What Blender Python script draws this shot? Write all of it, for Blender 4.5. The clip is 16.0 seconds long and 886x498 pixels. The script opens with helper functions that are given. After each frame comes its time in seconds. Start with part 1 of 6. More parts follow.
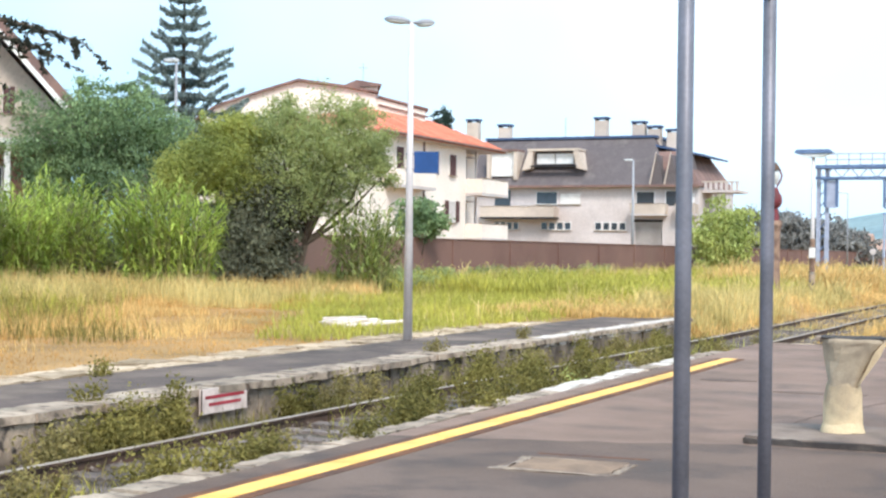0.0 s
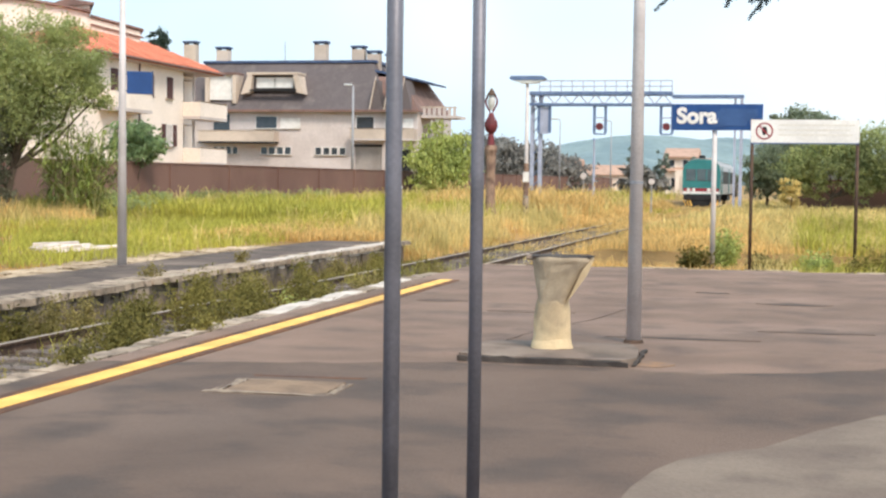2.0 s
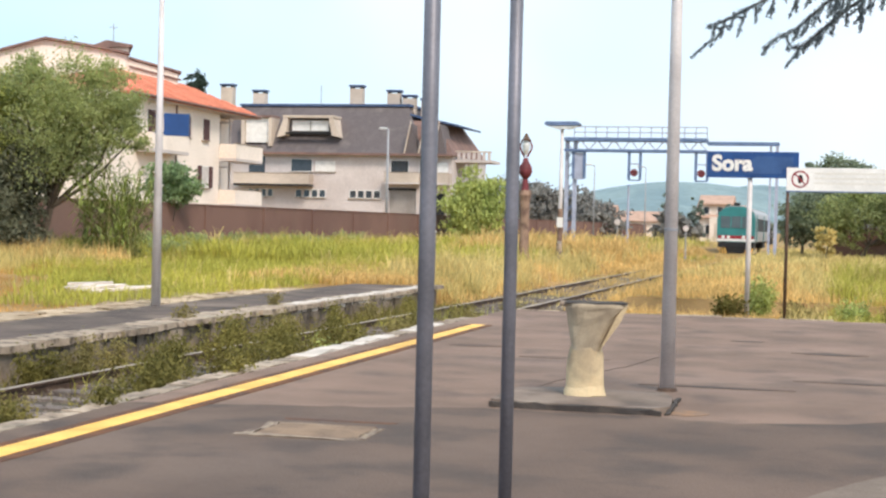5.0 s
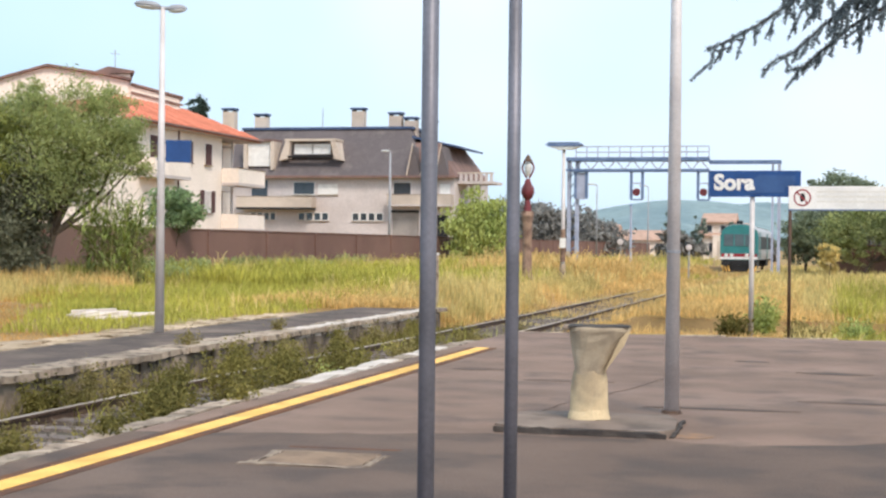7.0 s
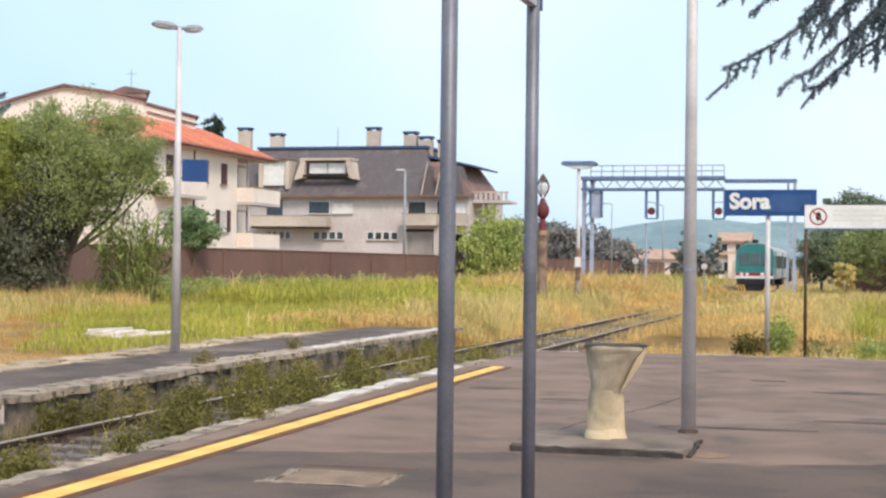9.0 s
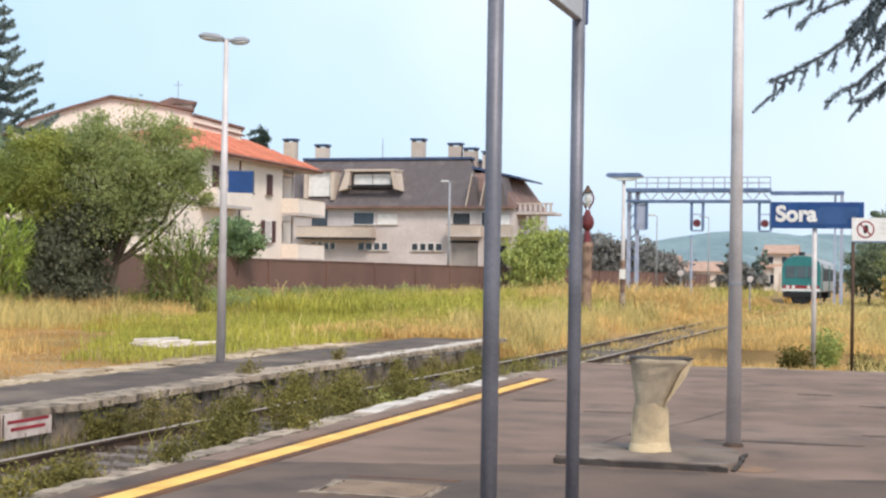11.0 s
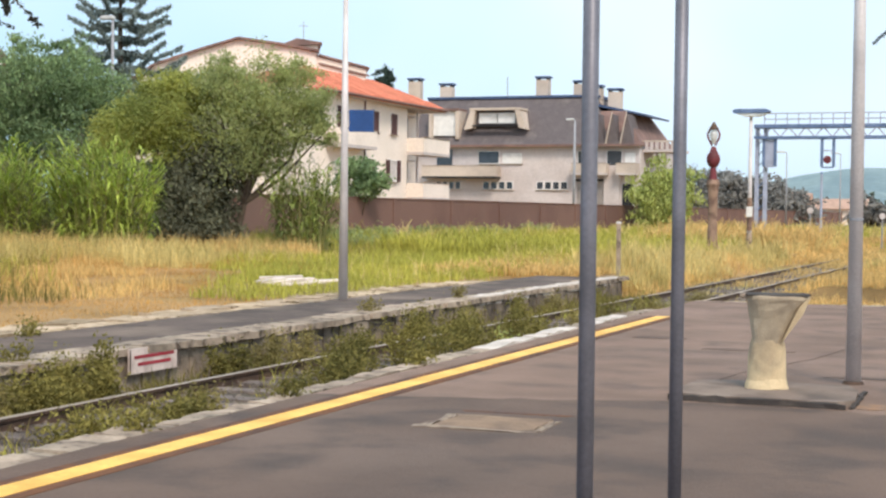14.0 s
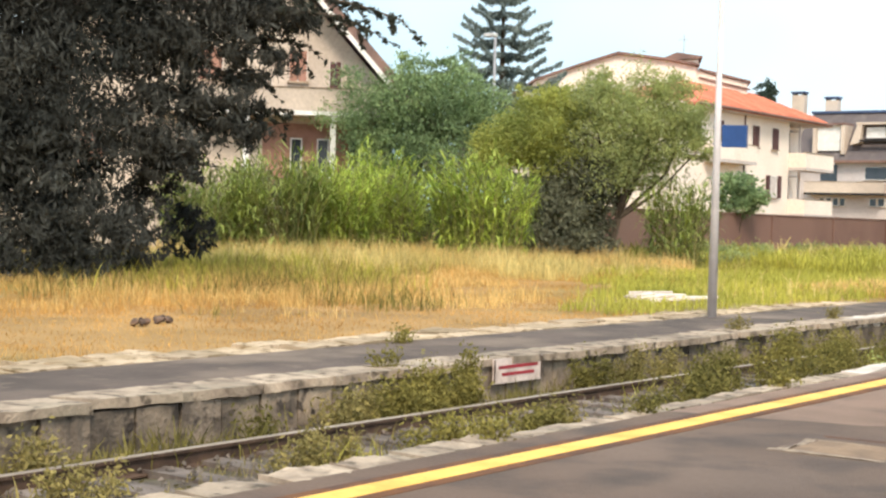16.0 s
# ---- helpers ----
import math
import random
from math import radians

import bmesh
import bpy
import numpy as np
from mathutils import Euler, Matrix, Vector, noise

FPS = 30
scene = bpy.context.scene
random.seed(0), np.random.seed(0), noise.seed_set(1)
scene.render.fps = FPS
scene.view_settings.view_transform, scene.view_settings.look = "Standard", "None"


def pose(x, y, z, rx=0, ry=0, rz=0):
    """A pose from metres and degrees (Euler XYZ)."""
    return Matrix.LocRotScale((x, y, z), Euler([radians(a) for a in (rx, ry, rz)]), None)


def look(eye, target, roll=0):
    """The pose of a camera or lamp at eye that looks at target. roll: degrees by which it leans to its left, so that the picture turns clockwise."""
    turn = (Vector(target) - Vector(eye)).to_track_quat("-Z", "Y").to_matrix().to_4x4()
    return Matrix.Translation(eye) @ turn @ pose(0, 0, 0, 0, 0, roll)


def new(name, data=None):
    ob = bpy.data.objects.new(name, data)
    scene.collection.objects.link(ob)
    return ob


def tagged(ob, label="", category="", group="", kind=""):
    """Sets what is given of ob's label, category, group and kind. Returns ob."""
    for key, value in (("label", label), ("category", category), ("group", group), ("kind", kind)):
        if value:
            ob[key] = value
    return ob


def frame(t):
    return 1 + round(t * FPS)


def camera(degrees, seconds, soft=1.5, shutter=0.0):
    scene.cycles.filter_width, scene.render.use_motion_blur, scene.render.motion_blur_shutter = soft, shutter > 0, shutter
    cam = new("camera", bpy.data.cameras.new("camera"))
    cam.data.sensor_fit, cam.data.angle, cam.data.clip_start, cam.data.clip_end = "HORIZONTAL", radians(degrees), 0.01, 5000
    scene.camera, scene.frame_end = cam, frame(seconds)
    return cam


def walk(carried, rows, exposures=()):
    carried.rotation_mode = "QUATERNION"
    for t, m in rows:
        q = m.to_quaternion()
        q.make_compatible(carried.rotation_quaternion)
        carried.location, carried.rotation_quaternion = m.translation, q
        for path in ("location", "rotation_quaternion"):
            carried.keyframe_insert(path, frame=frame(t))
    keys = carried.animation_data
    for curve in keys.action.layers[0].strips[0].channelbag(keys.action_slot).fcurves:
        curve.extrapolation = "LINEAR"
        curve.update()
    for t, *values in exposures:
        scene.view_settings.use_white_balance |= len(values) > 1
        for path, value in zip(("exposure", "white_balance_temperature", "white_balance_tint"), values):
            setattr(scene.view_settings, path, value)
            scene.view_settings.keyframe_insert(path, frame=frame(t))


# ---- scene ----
cam = camera(33.32, 16.0, soft=2.4)
PATH = [
    (0.0, look((0.020, 0.013, 1.554), (-4.036, 9.154, 1.567), 0.75)),
    (0.5, look((0.027, 0.027, 1.527), (-3.545, 9.367, 1.445), 0.87)),
    (1.0, look((0.024, 0.050, 1.517), (-3.051, 9.562, 1.234), 0.79)),
    (1.5, look((0.015, 0.080, 1.515), (-2.591, 9.719, 0.964), 0.54)),
    (2.0, look((0.030, 0.110, 1.515), (-2.237, 9.838, 1.048), 0.74)),
    (2.5, look((0.017, 0.115, 1.518), (-2.466, 9.788, 0.999), 0.79)),
    (3.0, look((0.026, 0.121, 1.506), (-2.393, 9.808, 0.949), 1.42)),
    (3.5, look((0.025, 0.122, 1.506), (-2.423, 9.816, 1.319), 1.46)),
    (4.0, look((0.027, 0.127, 1.508), (-2.449, 9.812, 1.249), 1.48)),
    (4.2, look((0.023, 0.128, 1.512), (-2.425, 9.821, 1.278), 1.54)),
    (6.3, look((0.022, 0.142, 1.555), (-2.564, 9.801, 1.469), 1.05)),
    (6.5, look((0.021, 0.141, 1.564), (-2.527, 9.811, 1.531), 0.88)),
    (7.0, look((0.030, 0.139, 1.556), (-2.487, 9.817, 1.525), 0.68)),
    (7.5, look((0.016, 0.128, 1.558), (-2.572, 9.788, 1.553), 0.67)),
    (8.0, look((0.017, 0.125, 1.555), (-2.583, 9.781, 1.582), 0.63)),
    (10.5, look((0.025, 0.100, 1.556), (-2.769, 9.700, 1.732), 0.76)),
    (11.0, look((0.024, 0.096, 1.561), (-2.878, 9.664, 1.729), 0.92)),
    (11.5, look((0.014, 0.092, 1.561), (-2.786, 9.691, 1.403), 0.58)),
    (12.0, look((0.019, 0.095, 1.560), (-2.568, 9.753, 1.404), 0.52)),
    (12.5, look((0.016, 0.094, 1.561), (-2.567, 9.755, 1.594), 0.49)),
    (13.0, look((0.032, 0.091, 1.551), (-2.528, 9.758, 1.572), 0.11)),
    (13.5, look((0.063, 0.081, 1.532), (-3.045, 9.586, 1.497), -0.08)),
    (14.0, look((0.137, 0.099, 1.542), (-3.563, 9.386, 1.287), 0.69)),
    (14.5, look((0.213, 0.121, 1.570), (-3.887, 9.236, 1.262), 1.58)),
    (15.0, look((0.261, 0.124, 1.566), (-4.403, 8.969, 1.503), 1.18)),
    (15.5, look((0.290, 0.134, 1.569), (-4.837, 8.717, 1.363), 0.76)),
    (16.0, look((0.289, 0.133, 1.560), (-5.626, 8.193, 1.350), 1.59)),
]
EXPOSURES = [(0.0, 0.56, 6300, 12), (0.5, 0.38, 6450, 13), (1.0, 0.24, 6500, 12.5), (2.0, 0.30, 7050, 14.5), (4.2, 0.28, 7000, 14.5), (6.5, 0.19, 6850, 15.5), (8.0, 0.14, 6800, 15.5), (11.0, 0.06, 6800, 16), (13.5, 0.11, 6900, 15.5), (15.0, 0.36, 7100, 14), (16.0, 0.48, 7450, 14)]
walk(cam, PATH, EXPOSURES)

# ---- world and sun ----
SUN_DIR = Vector((0.45, -0.55, 0.78)).normalized()
world = bpy.data.worlds.new("sky")
scene.world = world
world.use_nodes = True
wn = world.node_tree
wn.nodes.clear()
w_out = wn.nodes.new("ShaderNodeOutputWorld")
w_bg = wn.nodes.new("ShaderNodeBackground")
w_sky = wn.nodes.new("ShaderNodeTexSky")
w_sky.sky_type = "NISHITA"
w_sky.sun_disc = False
w_sky.sun_elevation = math.asin(SUN_DIR.z)
w_sky.sun_rotation = math.atan2(SUN_DIR.x, SUN_DIR.y)
w_sky.dust_density = 4.0
w_co = wn.nodes.new("ShaderNodeTexCoord")
w_no = wn.nodes.new("ShaderNodeTexNoise")
w_no.inputs["Scale"].default_value = 1.6
w_no.inputs["Detail"].default_value = 4.0
w_ra = wn.nodes.new("ShaderNodeValToRGB")
w_ra.color_ramp.elements[0].position, w_ra.color_ramp.elements[0].color = 0.40, (4.5, 7.4, 9.7, 1)
w_ra.color_ramp.elements[1].position, w_ra.color_ramp.elements[1].color = 0.68, (9.0, 10.2, 11.1, 1)
w_mx = wn.nodes.new("ShaderNodeMix")
w_mx.data_type = "RGBA"
w_mx.inputs[0].default_value = 0.8
wn.links.new(w_co.outputs["Generated"], w_no.inputs["Vector"])
wn.links.new(w_no.outputs["Fac"], w_ra.inputs["Fac"])
wn.links.new(w_sky.outputs["Color"], w_mx.inputs["A"])
wn.links.new(w_ra.outputs["Color"], w_mx.inputs["B"])
wn.links.new(w_mx.outputs["Result"], w_bg.inputs["Color"])
w_bg.inputs["Strength"].default_value = 0.125
wn.links.new(w_bg.outputs["Background"], w_out.inputs["Surface"])
sun_data = bpy.data.lights.new("sun", "SUN")
sun_data.energy, sun_data.angle, sun_data.color = 2.7, radians(16), (1.0, 0.93, 0.80)
sun = new("sun", sun_data)
sun.matrix_world = look(SUN_DIR * 50, (0, 0, 0))


# ---- materials ----
def mat(name, col, col2=None, scale=3.0, rough=0.8, metal=0.0, bump=0.0, fine=40.0, island=0.0, spec=0.3, trans=0.0,
        stain=None, stain_scale=0.6, stretch=(1, 1, 1), objvar=0.0, edge=(0.42, 0.62), speck=None):
    """Two tones by noise at one scale, fine grain at another, optional stains, and variation per piece."""
    m = bpy.data.materials.new(name)
    m.use_nodes = True
    nt = m.node_tree
    b = nt.nodes["Principled BSDF"]
    b.inputs["Roughness"].default_value, b.inputs["Metallic"].default_value = rough, metal
    b.inputs["Specular IOR Level"].default_value = spec
    tc = nt.nodes.new("ShaderNodeNewGeometry")
    mp = nt.nodes.new("ShaderNodeMapping")
    mp.inputs["Scale"].default_value = stretch
    nt.links.new(tc.outputs["Position"], mp.inputs["Vector"])

    def tone(sc, lo, hi, a, bcol, detail=4.0):
        n = nt.nodes.new("ShaderNodeTexNoise")
        n.inputs["Scale"].default_value, n.inputs["Detail"].default_value = sc, detail
        nt.links.new(mp.outputs["Vector"], n.inputs["Vector"])
        r = nt.nodes.new("ShaderNodeMapRange")
        r.inputs["From Min"].default_value, r.inputs["From Max"].default_value = lo, hi
        nt.links.new(n.outputs["Fac"], r.inputs["Value"])
        x = nt.nodes.new("ShaderNodeMix")
        x.data_type = "RGBA"
        nt.links.new(r.outputs["Result"], x.inputs[0])
        for sock, v in (("A", a), ("B", bcol)):
            if isinstance(v, tuple):
                x.inputs[sock].default_value = (*v, 1)
            else:
                nt.links.new(v, x.inputs[sock])
        return x.outputs["Result"], n.outputs["Fac"]

    col2 = col2 or tuple(c * 0.7 for c in col)
    c, _ = tone(scale, edge[0], edge[1], col, col2)
    if stain:
        c, _ = tone(stain_scale, 0.52, 0.7, c, stain)
    if speck:
        c, _ = tone(speck[1], speck[2], speck[3], c, speck[0], 6.0)
    g, grain = tone(fine, 0.2, 0.8, (0.86, 0.86, 0.86), (1.12, 1.12, 1.12), 2.0)
    mu = nt.nodes.new("ShaderNodeMix")
    mu.data_type, mu.blend_type = "RGBA", "MULTIPLY"
    mu.inputs[0].default_value = 1.0
    nt.links.new(c, mu.inputs["A"])
    nt.links.new(g, mu.inputs["B"])
    c = mu.outputs["Result"]
    if island or objvar:
        if island:
            rnd = tc.outputs["Random Per Island"]
        else:
            rnd = nt.nodes.new("ShaderNodeObjectInfo").outputs["Random"]
        k = island or objvar
        mr = nt.nodes.new("ShaderNodeMapRange")
        mr.inputs["To Min"].default_value, mr.inputs["To Max"].default_value = 1 - k, 1 + k
        nt.links.new(rnd, mr.inputs["Value"])
        hs = nt.nodes.new("ShaderNodeHueSaturation")
        nt.links.new(mr.outputs["Result"], hs.inputs["Value"])
        nt.links.new(c, hs.inputs["Color"])
        c = hs.outputs["Color"]
    nt.links.new(c, b.inputs["Base Color"])
    if bump:
        bp = nt.nodes.new("ShaderNodeBump")
        bp.inputs["Strength"].default_value, bp.inputs["Distance"].default_value = bump, 0.02
        nt.links.new(grain, bp.inputs["Height"])
        nt.links.new(bp.outputs["Normal"], b.inputs["Normal"])
    if trans:
        tr = nt.nodes.new("ShaderNodeBsdfTranslucent")
        nt.links.new(c, tr.inputs["Color"])
        ms = nt.nodes.new("ShaderNodeMixShader")
        ms.inputs["Fac"].default_value = trans
        nt.links.new(b.outputs["BSDF"], ms.inputs[1])
        nt.links.new(tr.outputs["BSDF"], ms.inputs[2])
        nt.links.new(ms.outputs["Shader"], nt.nodes["Material Output"].inputs["Surface"])
    return m


M = {}
M["asphalt"] = mat("asphalt", (0.248, 0.160, 0.121), (0.170, 0.109, 0.082), 0.9, 0.84, bump=0.4, fine=60, stain=(0.30, 0.20, 0.158), stain_scale=0.30, stretch=(0.8, 0.8, 1), edge=(0.36, 0.64), speck=((0.12, 0.082, 0.068), 1.7, 0.52, 0.74))
M["asphalt_new"] = mat("asphalt_new", (0.152, 0.099, 0.075), (0.101, 0.066, 0.051), 0.8, 0.82, bump=0.35, fine=60, stain=(0.172, 0.117, 0.092), stain_scale=0.35, stretch=(0.8, 0.8, 1), edge=(0.36, 0.64), speck=((0.078, 0.056, 0.047), 1.6, 0.50, 0.70))
M["asphalt_old"] = mat("asphalt_old", (0.125, 0.092, 0.079), (0.080, 0.060, 0.052), 0.8, 0.9, bump=0.3, fine=50, stain=(0.22, 0.165, 0.13), speck=((0.18, 0.135, 0.11), 3.0, 0.56, 0.72))
M["earth"] = mat("earth", (0.40, 0.24, 0.10), (0.26, 0.16, 0.065), 0.35, 0.95, bump=0.5, fine=9, stain=(0.22, 0.22, 0.07), stain_scale=0.09)
M["ballast"] = mat("ballast", (0.115, 0.09, 0.075), (0.06, 0.047, 0.04), 2.0, 0.95, bump=0.8, fine=22, stain=(0.10, 0.085, 0.045))
M["stone"] = mat("stone", (0.41, 0.32, 0.245), (0.23, 0.175, 0.135), 3.5, 0.9, bump=0.6, fine=30, stain=(0.30, 0.25, 0.19), stain_scale=1.3, objvar=0.25, speck=((0.11, 0.085, 0.065), 7.0, 0.57, 0.66))
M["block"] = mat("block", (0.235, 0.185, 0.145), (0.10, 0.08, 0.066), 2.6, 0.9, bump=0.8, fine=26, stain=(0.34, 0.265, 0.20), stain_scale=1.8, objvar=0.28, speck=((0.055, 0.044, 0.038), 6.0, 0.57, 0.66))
M["fountain"] = mat("fountain", (0.60, 0.47, 0.30), (0.47, 0.36, 0.23), 4.0, 0.9, bump=0.25, fine=80, stain=(0.33, 0.26, 0.18), stain_scale=3.0)
M["basin"] = mat("basin", (0.46, 0.375, 0.275), (0.32, 0.26, 0.195), 5.0, 0.9, bump=0.25, fine=80, stain=(0.50, 0.41, 0.30), stain_scale=4.0)
M["yellow"] = mat("yellow", (0.94, 0.54, 0.14), (0.84, 0.43, 0.10), 2.0, 0.7, fine=30, stain=(0.62, 0.34, 0.08), stain_scale=1.5)
M["rust_line"] = mat("rust_line", (0.16, 0.065, 0.028), (0.09, 0.045, 0.03), 3.0, 0.85)
M["rust"] = mat("rust", (0.12, 0.075, 0.055), (0.07, 0.045, 0.035), 6.0, 0.75, metal=0.3)
M["rail_top"] = mat("rail_top", (0.42, 0.34, 0.28), (0.29, 0.225, 0.18), 2.0, 0.5, metal=0.3, stretch=(1, 0.2, 1))
M["steel"] = mat("steel", (0.19, 0.19, 0.225), (0.145, 0.145, 0.17), 3.0, 0.5, metal=0.35, fine=60)
M["pole"] = mat("pole", (0.62, 0.585, 0.59), (0.53, 0.495, 0.50), 2.5, 0.55, metal=0.1, fine=50)
M["lamp_grey"] = mat("lamp_grey", (0.33, 0.34, 0.37), (0.27, 0.28, 0.31), 4.0, 0.5)
M["lens"] = mat("lens", (0.62, 0.64, 0.64), (0.5, 0.52, 0.53), 8.0, 0.2, spec=0.6)
M["blue_sign"] = mat("blue_sign", (0.018, 0.072, 0.235), (0.015, 0.058, 0.19), 3.0, 0.45)
M["white_paint"] = mat("white_paint", (0.80, 0.79, 0.78), (0.70, 0.69, 0.68), 2.0, 0.55)
M["red_paint"] = mat("red_paint", (0.36, 0.035, 0.05), (0.25, 0.028, 0.04), 3.0, 0.5)
M["grey_text"] = mat("grey_text", (0.70, 0.68, 0.64), (0.66, 0.64, 0.60), 3.0, 0.6)
M["brown_wall"] = mat("brown_wall", (0.20, 0.112, 0.092), (0.16, 0.088, 0.074), 0.25, 0.9, bump=0.2, fine=12, stain=(0.18, 0.11, 0.09), stain_scale=0.15)
M["plaster"] = mat("plaster", (0.86, 0.76, 0.69), (0.78, 0.69, 0.62), 0.3, 0.9, fine=8, stain=(0.70, 0.61, 0.54), stain_scale=0.25)
M["plaster_grey"] = mat("plaster_grey", (0.60, 0.54, 0.53), (0.53, 0.47, 0.46), 0.3, 0.9, fine=8, stain=(0.46, 0.41, 0.40), stain_scale=0.2)
M["plaster_tan"] = mat("plaster_tan", (0.60, 0.51, 0.44), (0.52, 0.44, 0.38), 0.3, 0.9, fine=8, stain=(0.45, 0.38, 0.33), stain_scale=0.3)
M["roof_red"] = mat("roof_red", (0.60, 0.21, 0.135), (0.50, 0.165, 0.105), 1.2, 0.85, bump=0.4, fine=6, objvar=0.12)
M["roof_grey"] = mat("roof_grey", (0.135, 0.115, 0.12), (0.10, 0.085, 0.09), 0.6, 0.85, bump=0.4, fine=7, stain=(0.18, 0.155, 0.155))
M["roof_brown"] = mat("roof_brown", (0.24, 0.15, 0.13), (0.17, 0.11, 0.10), 1.0, 0.9)
M["shutter"] = mat("shutter", (0.10, 0.045, 0.045), (0.075, 0.035, 0.035), 3.0, 0.7)
M["shutter_red"] = mat("shutter_red", (0.38, 0.20, 0.16), (0.30, 0.16, 0.12), 3.0, 0.7)
M["glass"] = mat("glass", (0.045, 0.055, 0.07), (0.03, 0.04, 0.05), 1.0, 0.12, spec=0.7)
M["curtain"] = mat("curtain", (0.62, 0.58, 0.56), (0.5, 0.46, 0.45), 2.0, 0.9)
M["blue_trim"] = mat("blue_trim", (0.06, 0.10, 0.20), (0.05, 0.08, 0.16), 2.0, 0.6)
M["teal"] = mat("teal", (0.035, 0.21, 0.22), (0.03, 0.17, 0.18), 1.0, 0.4)
M["train_grey"] = mat("train_grey", (0.36, 0.37, 0.39), (0.30, 0.31, 0.33), 1.0, 0.45)
M["board_back"] = mat("board_back", (0.48, 0.48, 0.50), (0.40, 0.40, 0.42), 1.0, 0.45)
M["train_roof"] = mat("train_roof", (0.30, 0.36, 0.37), (0.25, 0.30, 0.31), 1.0, 0.6)
M["black"] = mat("black", (0.025, 0.025, 0.028), (0.018, 0.018, 0.02), 3.0, 0.6)
M["gantry"] = mat("gantry", (0.15, 0.22, 0.38), (0.11, 0.17, 0.30), 2.0, 0.55, metal=0.2)
M["gantry_light"] = mat("gantry_light", (0.38, 0.42, 0.55), (0.32, 0.35, 0.46), 2.0, 0.55)
M["bark"] = mat("bark", (0.12, 0.095, 0.075), (0.07, 0.055, 0.045), 5.0, 0.95, bump=0.8, fine=18)
M["leaf_olive"] = mat("leaf_olive", (0.43, 0.475, 0.205), (0.29, 0.335, 0.155), 0.5, 0.75, island=0.22, trans=0.5, spec=0.08)
M["leaf_yellow"] = mat("leaf_yellow", (0.46, 0.475, 0.14), (0.30, 0.34, 0.11), 0.6, 0.75, island=0.25, trans=0.5, spec=0.08)
M["leaf_dark"] = mat("leaf_dark", (0.31, 0.42, 0.205), (0.19, 0.275, 0.145), 0.5, 0.7, island=0.4, trans=0.5, spec=0.15)
M["leaf_lime"] = mat("leaf_lime", (0.46, 0.50, 0.16), (0.34, 0.40, 0.125), 0.4, 0.6, island=0.4, trans=0.3)
# near-black leaf colour with the shade of the boughs painted in
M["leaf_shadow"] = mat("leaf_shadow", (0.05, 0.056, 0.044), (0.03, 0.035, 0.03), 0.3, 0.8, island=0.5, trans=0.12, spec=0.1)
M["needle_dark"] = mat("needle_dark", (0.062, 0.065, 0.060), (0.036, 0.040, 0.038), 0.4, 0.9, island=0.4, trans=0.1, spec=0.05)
M["needle_spruce"] = mat("needle_spruce", (0.27, 0.335, 0.325), (0.18, 0.235, 0.235), 0.5, 0.75, island=0.4, trans=0.35, spec=0.12)
M["signal_red"] = mat("signal_red", (0.17, 0.035, 0.045), (0.11, 0.025, 0.03), 4.0, 0.6)
M["roof_far"] = mat("roof_far", (0.48, 0.31, 0.24), (0.40, 0.26, 0.20), 1.0, 0.9)
M["leaf_lime_dull"] = mat("leaf_lime_dull", (0.40, 0.44, 0.19), (0.27, 0.31, 0.15), 0.3, 0.7, island=0.4, trans=0.5, spec=0.12)
M["leaf_grey_green"] = mat("leaf_grey_green", (0.27, 0.32, 0.21), (0.18, 0.22, 0.16), 0.3, 0.7, island=0.4, trans=0.45, spec=0.12)
M["leaf_olive_dark"] = mat("leaf_olive_dark", (0.205, 0.215, 0.145), (0.14, 0.15, 0.11), 0.5, 0.8, island=0.3, trans=0.35, spec=0.06)
M["needle_blue"] = mat("needle_blue", (0.185, 0.235, 0.265), (0.115, 0.15, 0.18), 0.5, 0.7, island=0.45, trans=0.2, spec=0.15)
M["needle_far"] = mat("needle_far", (0.045, 0.075, 0.055), (0.03, 0.055, 0.045), 0.5, 0.65, island=0.45, trans=0.12)
M["reed"] = mat("reed", (0.45, 0.55, 0.12), (0.23, 0.315, 0.065), 0.7, 0.6, island=0.5, trans=0.4, spec=0.15)
M["reed_stalk"] = mat("reed_stalk", (0.30, 0.28, 0.11), (0.20, 0.17, 0.08), 1.0, 0.7, island=0.4)
M["grass_dry"] = mat("grass_dry", (0.60, 0.345, 0.115), (0.42, 0.225, 0.07), 0.4, 0.8, island=0.35, trans=0.3)
M["grass_green"] = mat("grass_green", (0.50, 0.465, 0.092), (0.345, 0.345, 0.07), 0.3, 0.7, island=0.4, trans=0.35)
M["grass_gold"] = mat("grass_gold", (0.72, 0.58, 0.25), (0.52, 0.42, 0.16), 0.3, 0.75, island=0.35, trans=0.35)
M["grass_straw"] = mat("grass_straw", (0.76, 0.53, 0.22), (0.56, 0.37, 0.14), 0.25, 0.8, island=0.3, trans=0.35)
M["weed"] = mat("weed", (0.245, 0.21, 0.062), (0.145, 0.13, 0.042), 0.8, 0.75, island=0.45, trans=0.3, spec=0.12)
M["weed_pale"] = mat("weed_pale", (0.285, 0.235, 0.09), (0.185, 0.155, 0.062), 0.8, 0.75, island=0.45, trans=0.3, spec=0.15)
# hill, far wood and cypress colours have the distance haze mixed in
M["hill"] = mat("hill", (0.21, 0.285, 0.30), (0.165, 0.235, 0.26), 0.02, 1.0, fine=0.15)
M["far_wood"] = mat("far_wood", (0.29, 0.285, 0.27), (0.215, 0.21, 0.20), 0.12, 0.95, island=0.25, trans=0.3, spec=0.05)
M["cypress"] = mat("cypress", (0.20, 0.245, 0.20), (0.15, 0.19, 0.17), 0.3, 0.95, island=0.25, trans=0.2, spec=0.05)
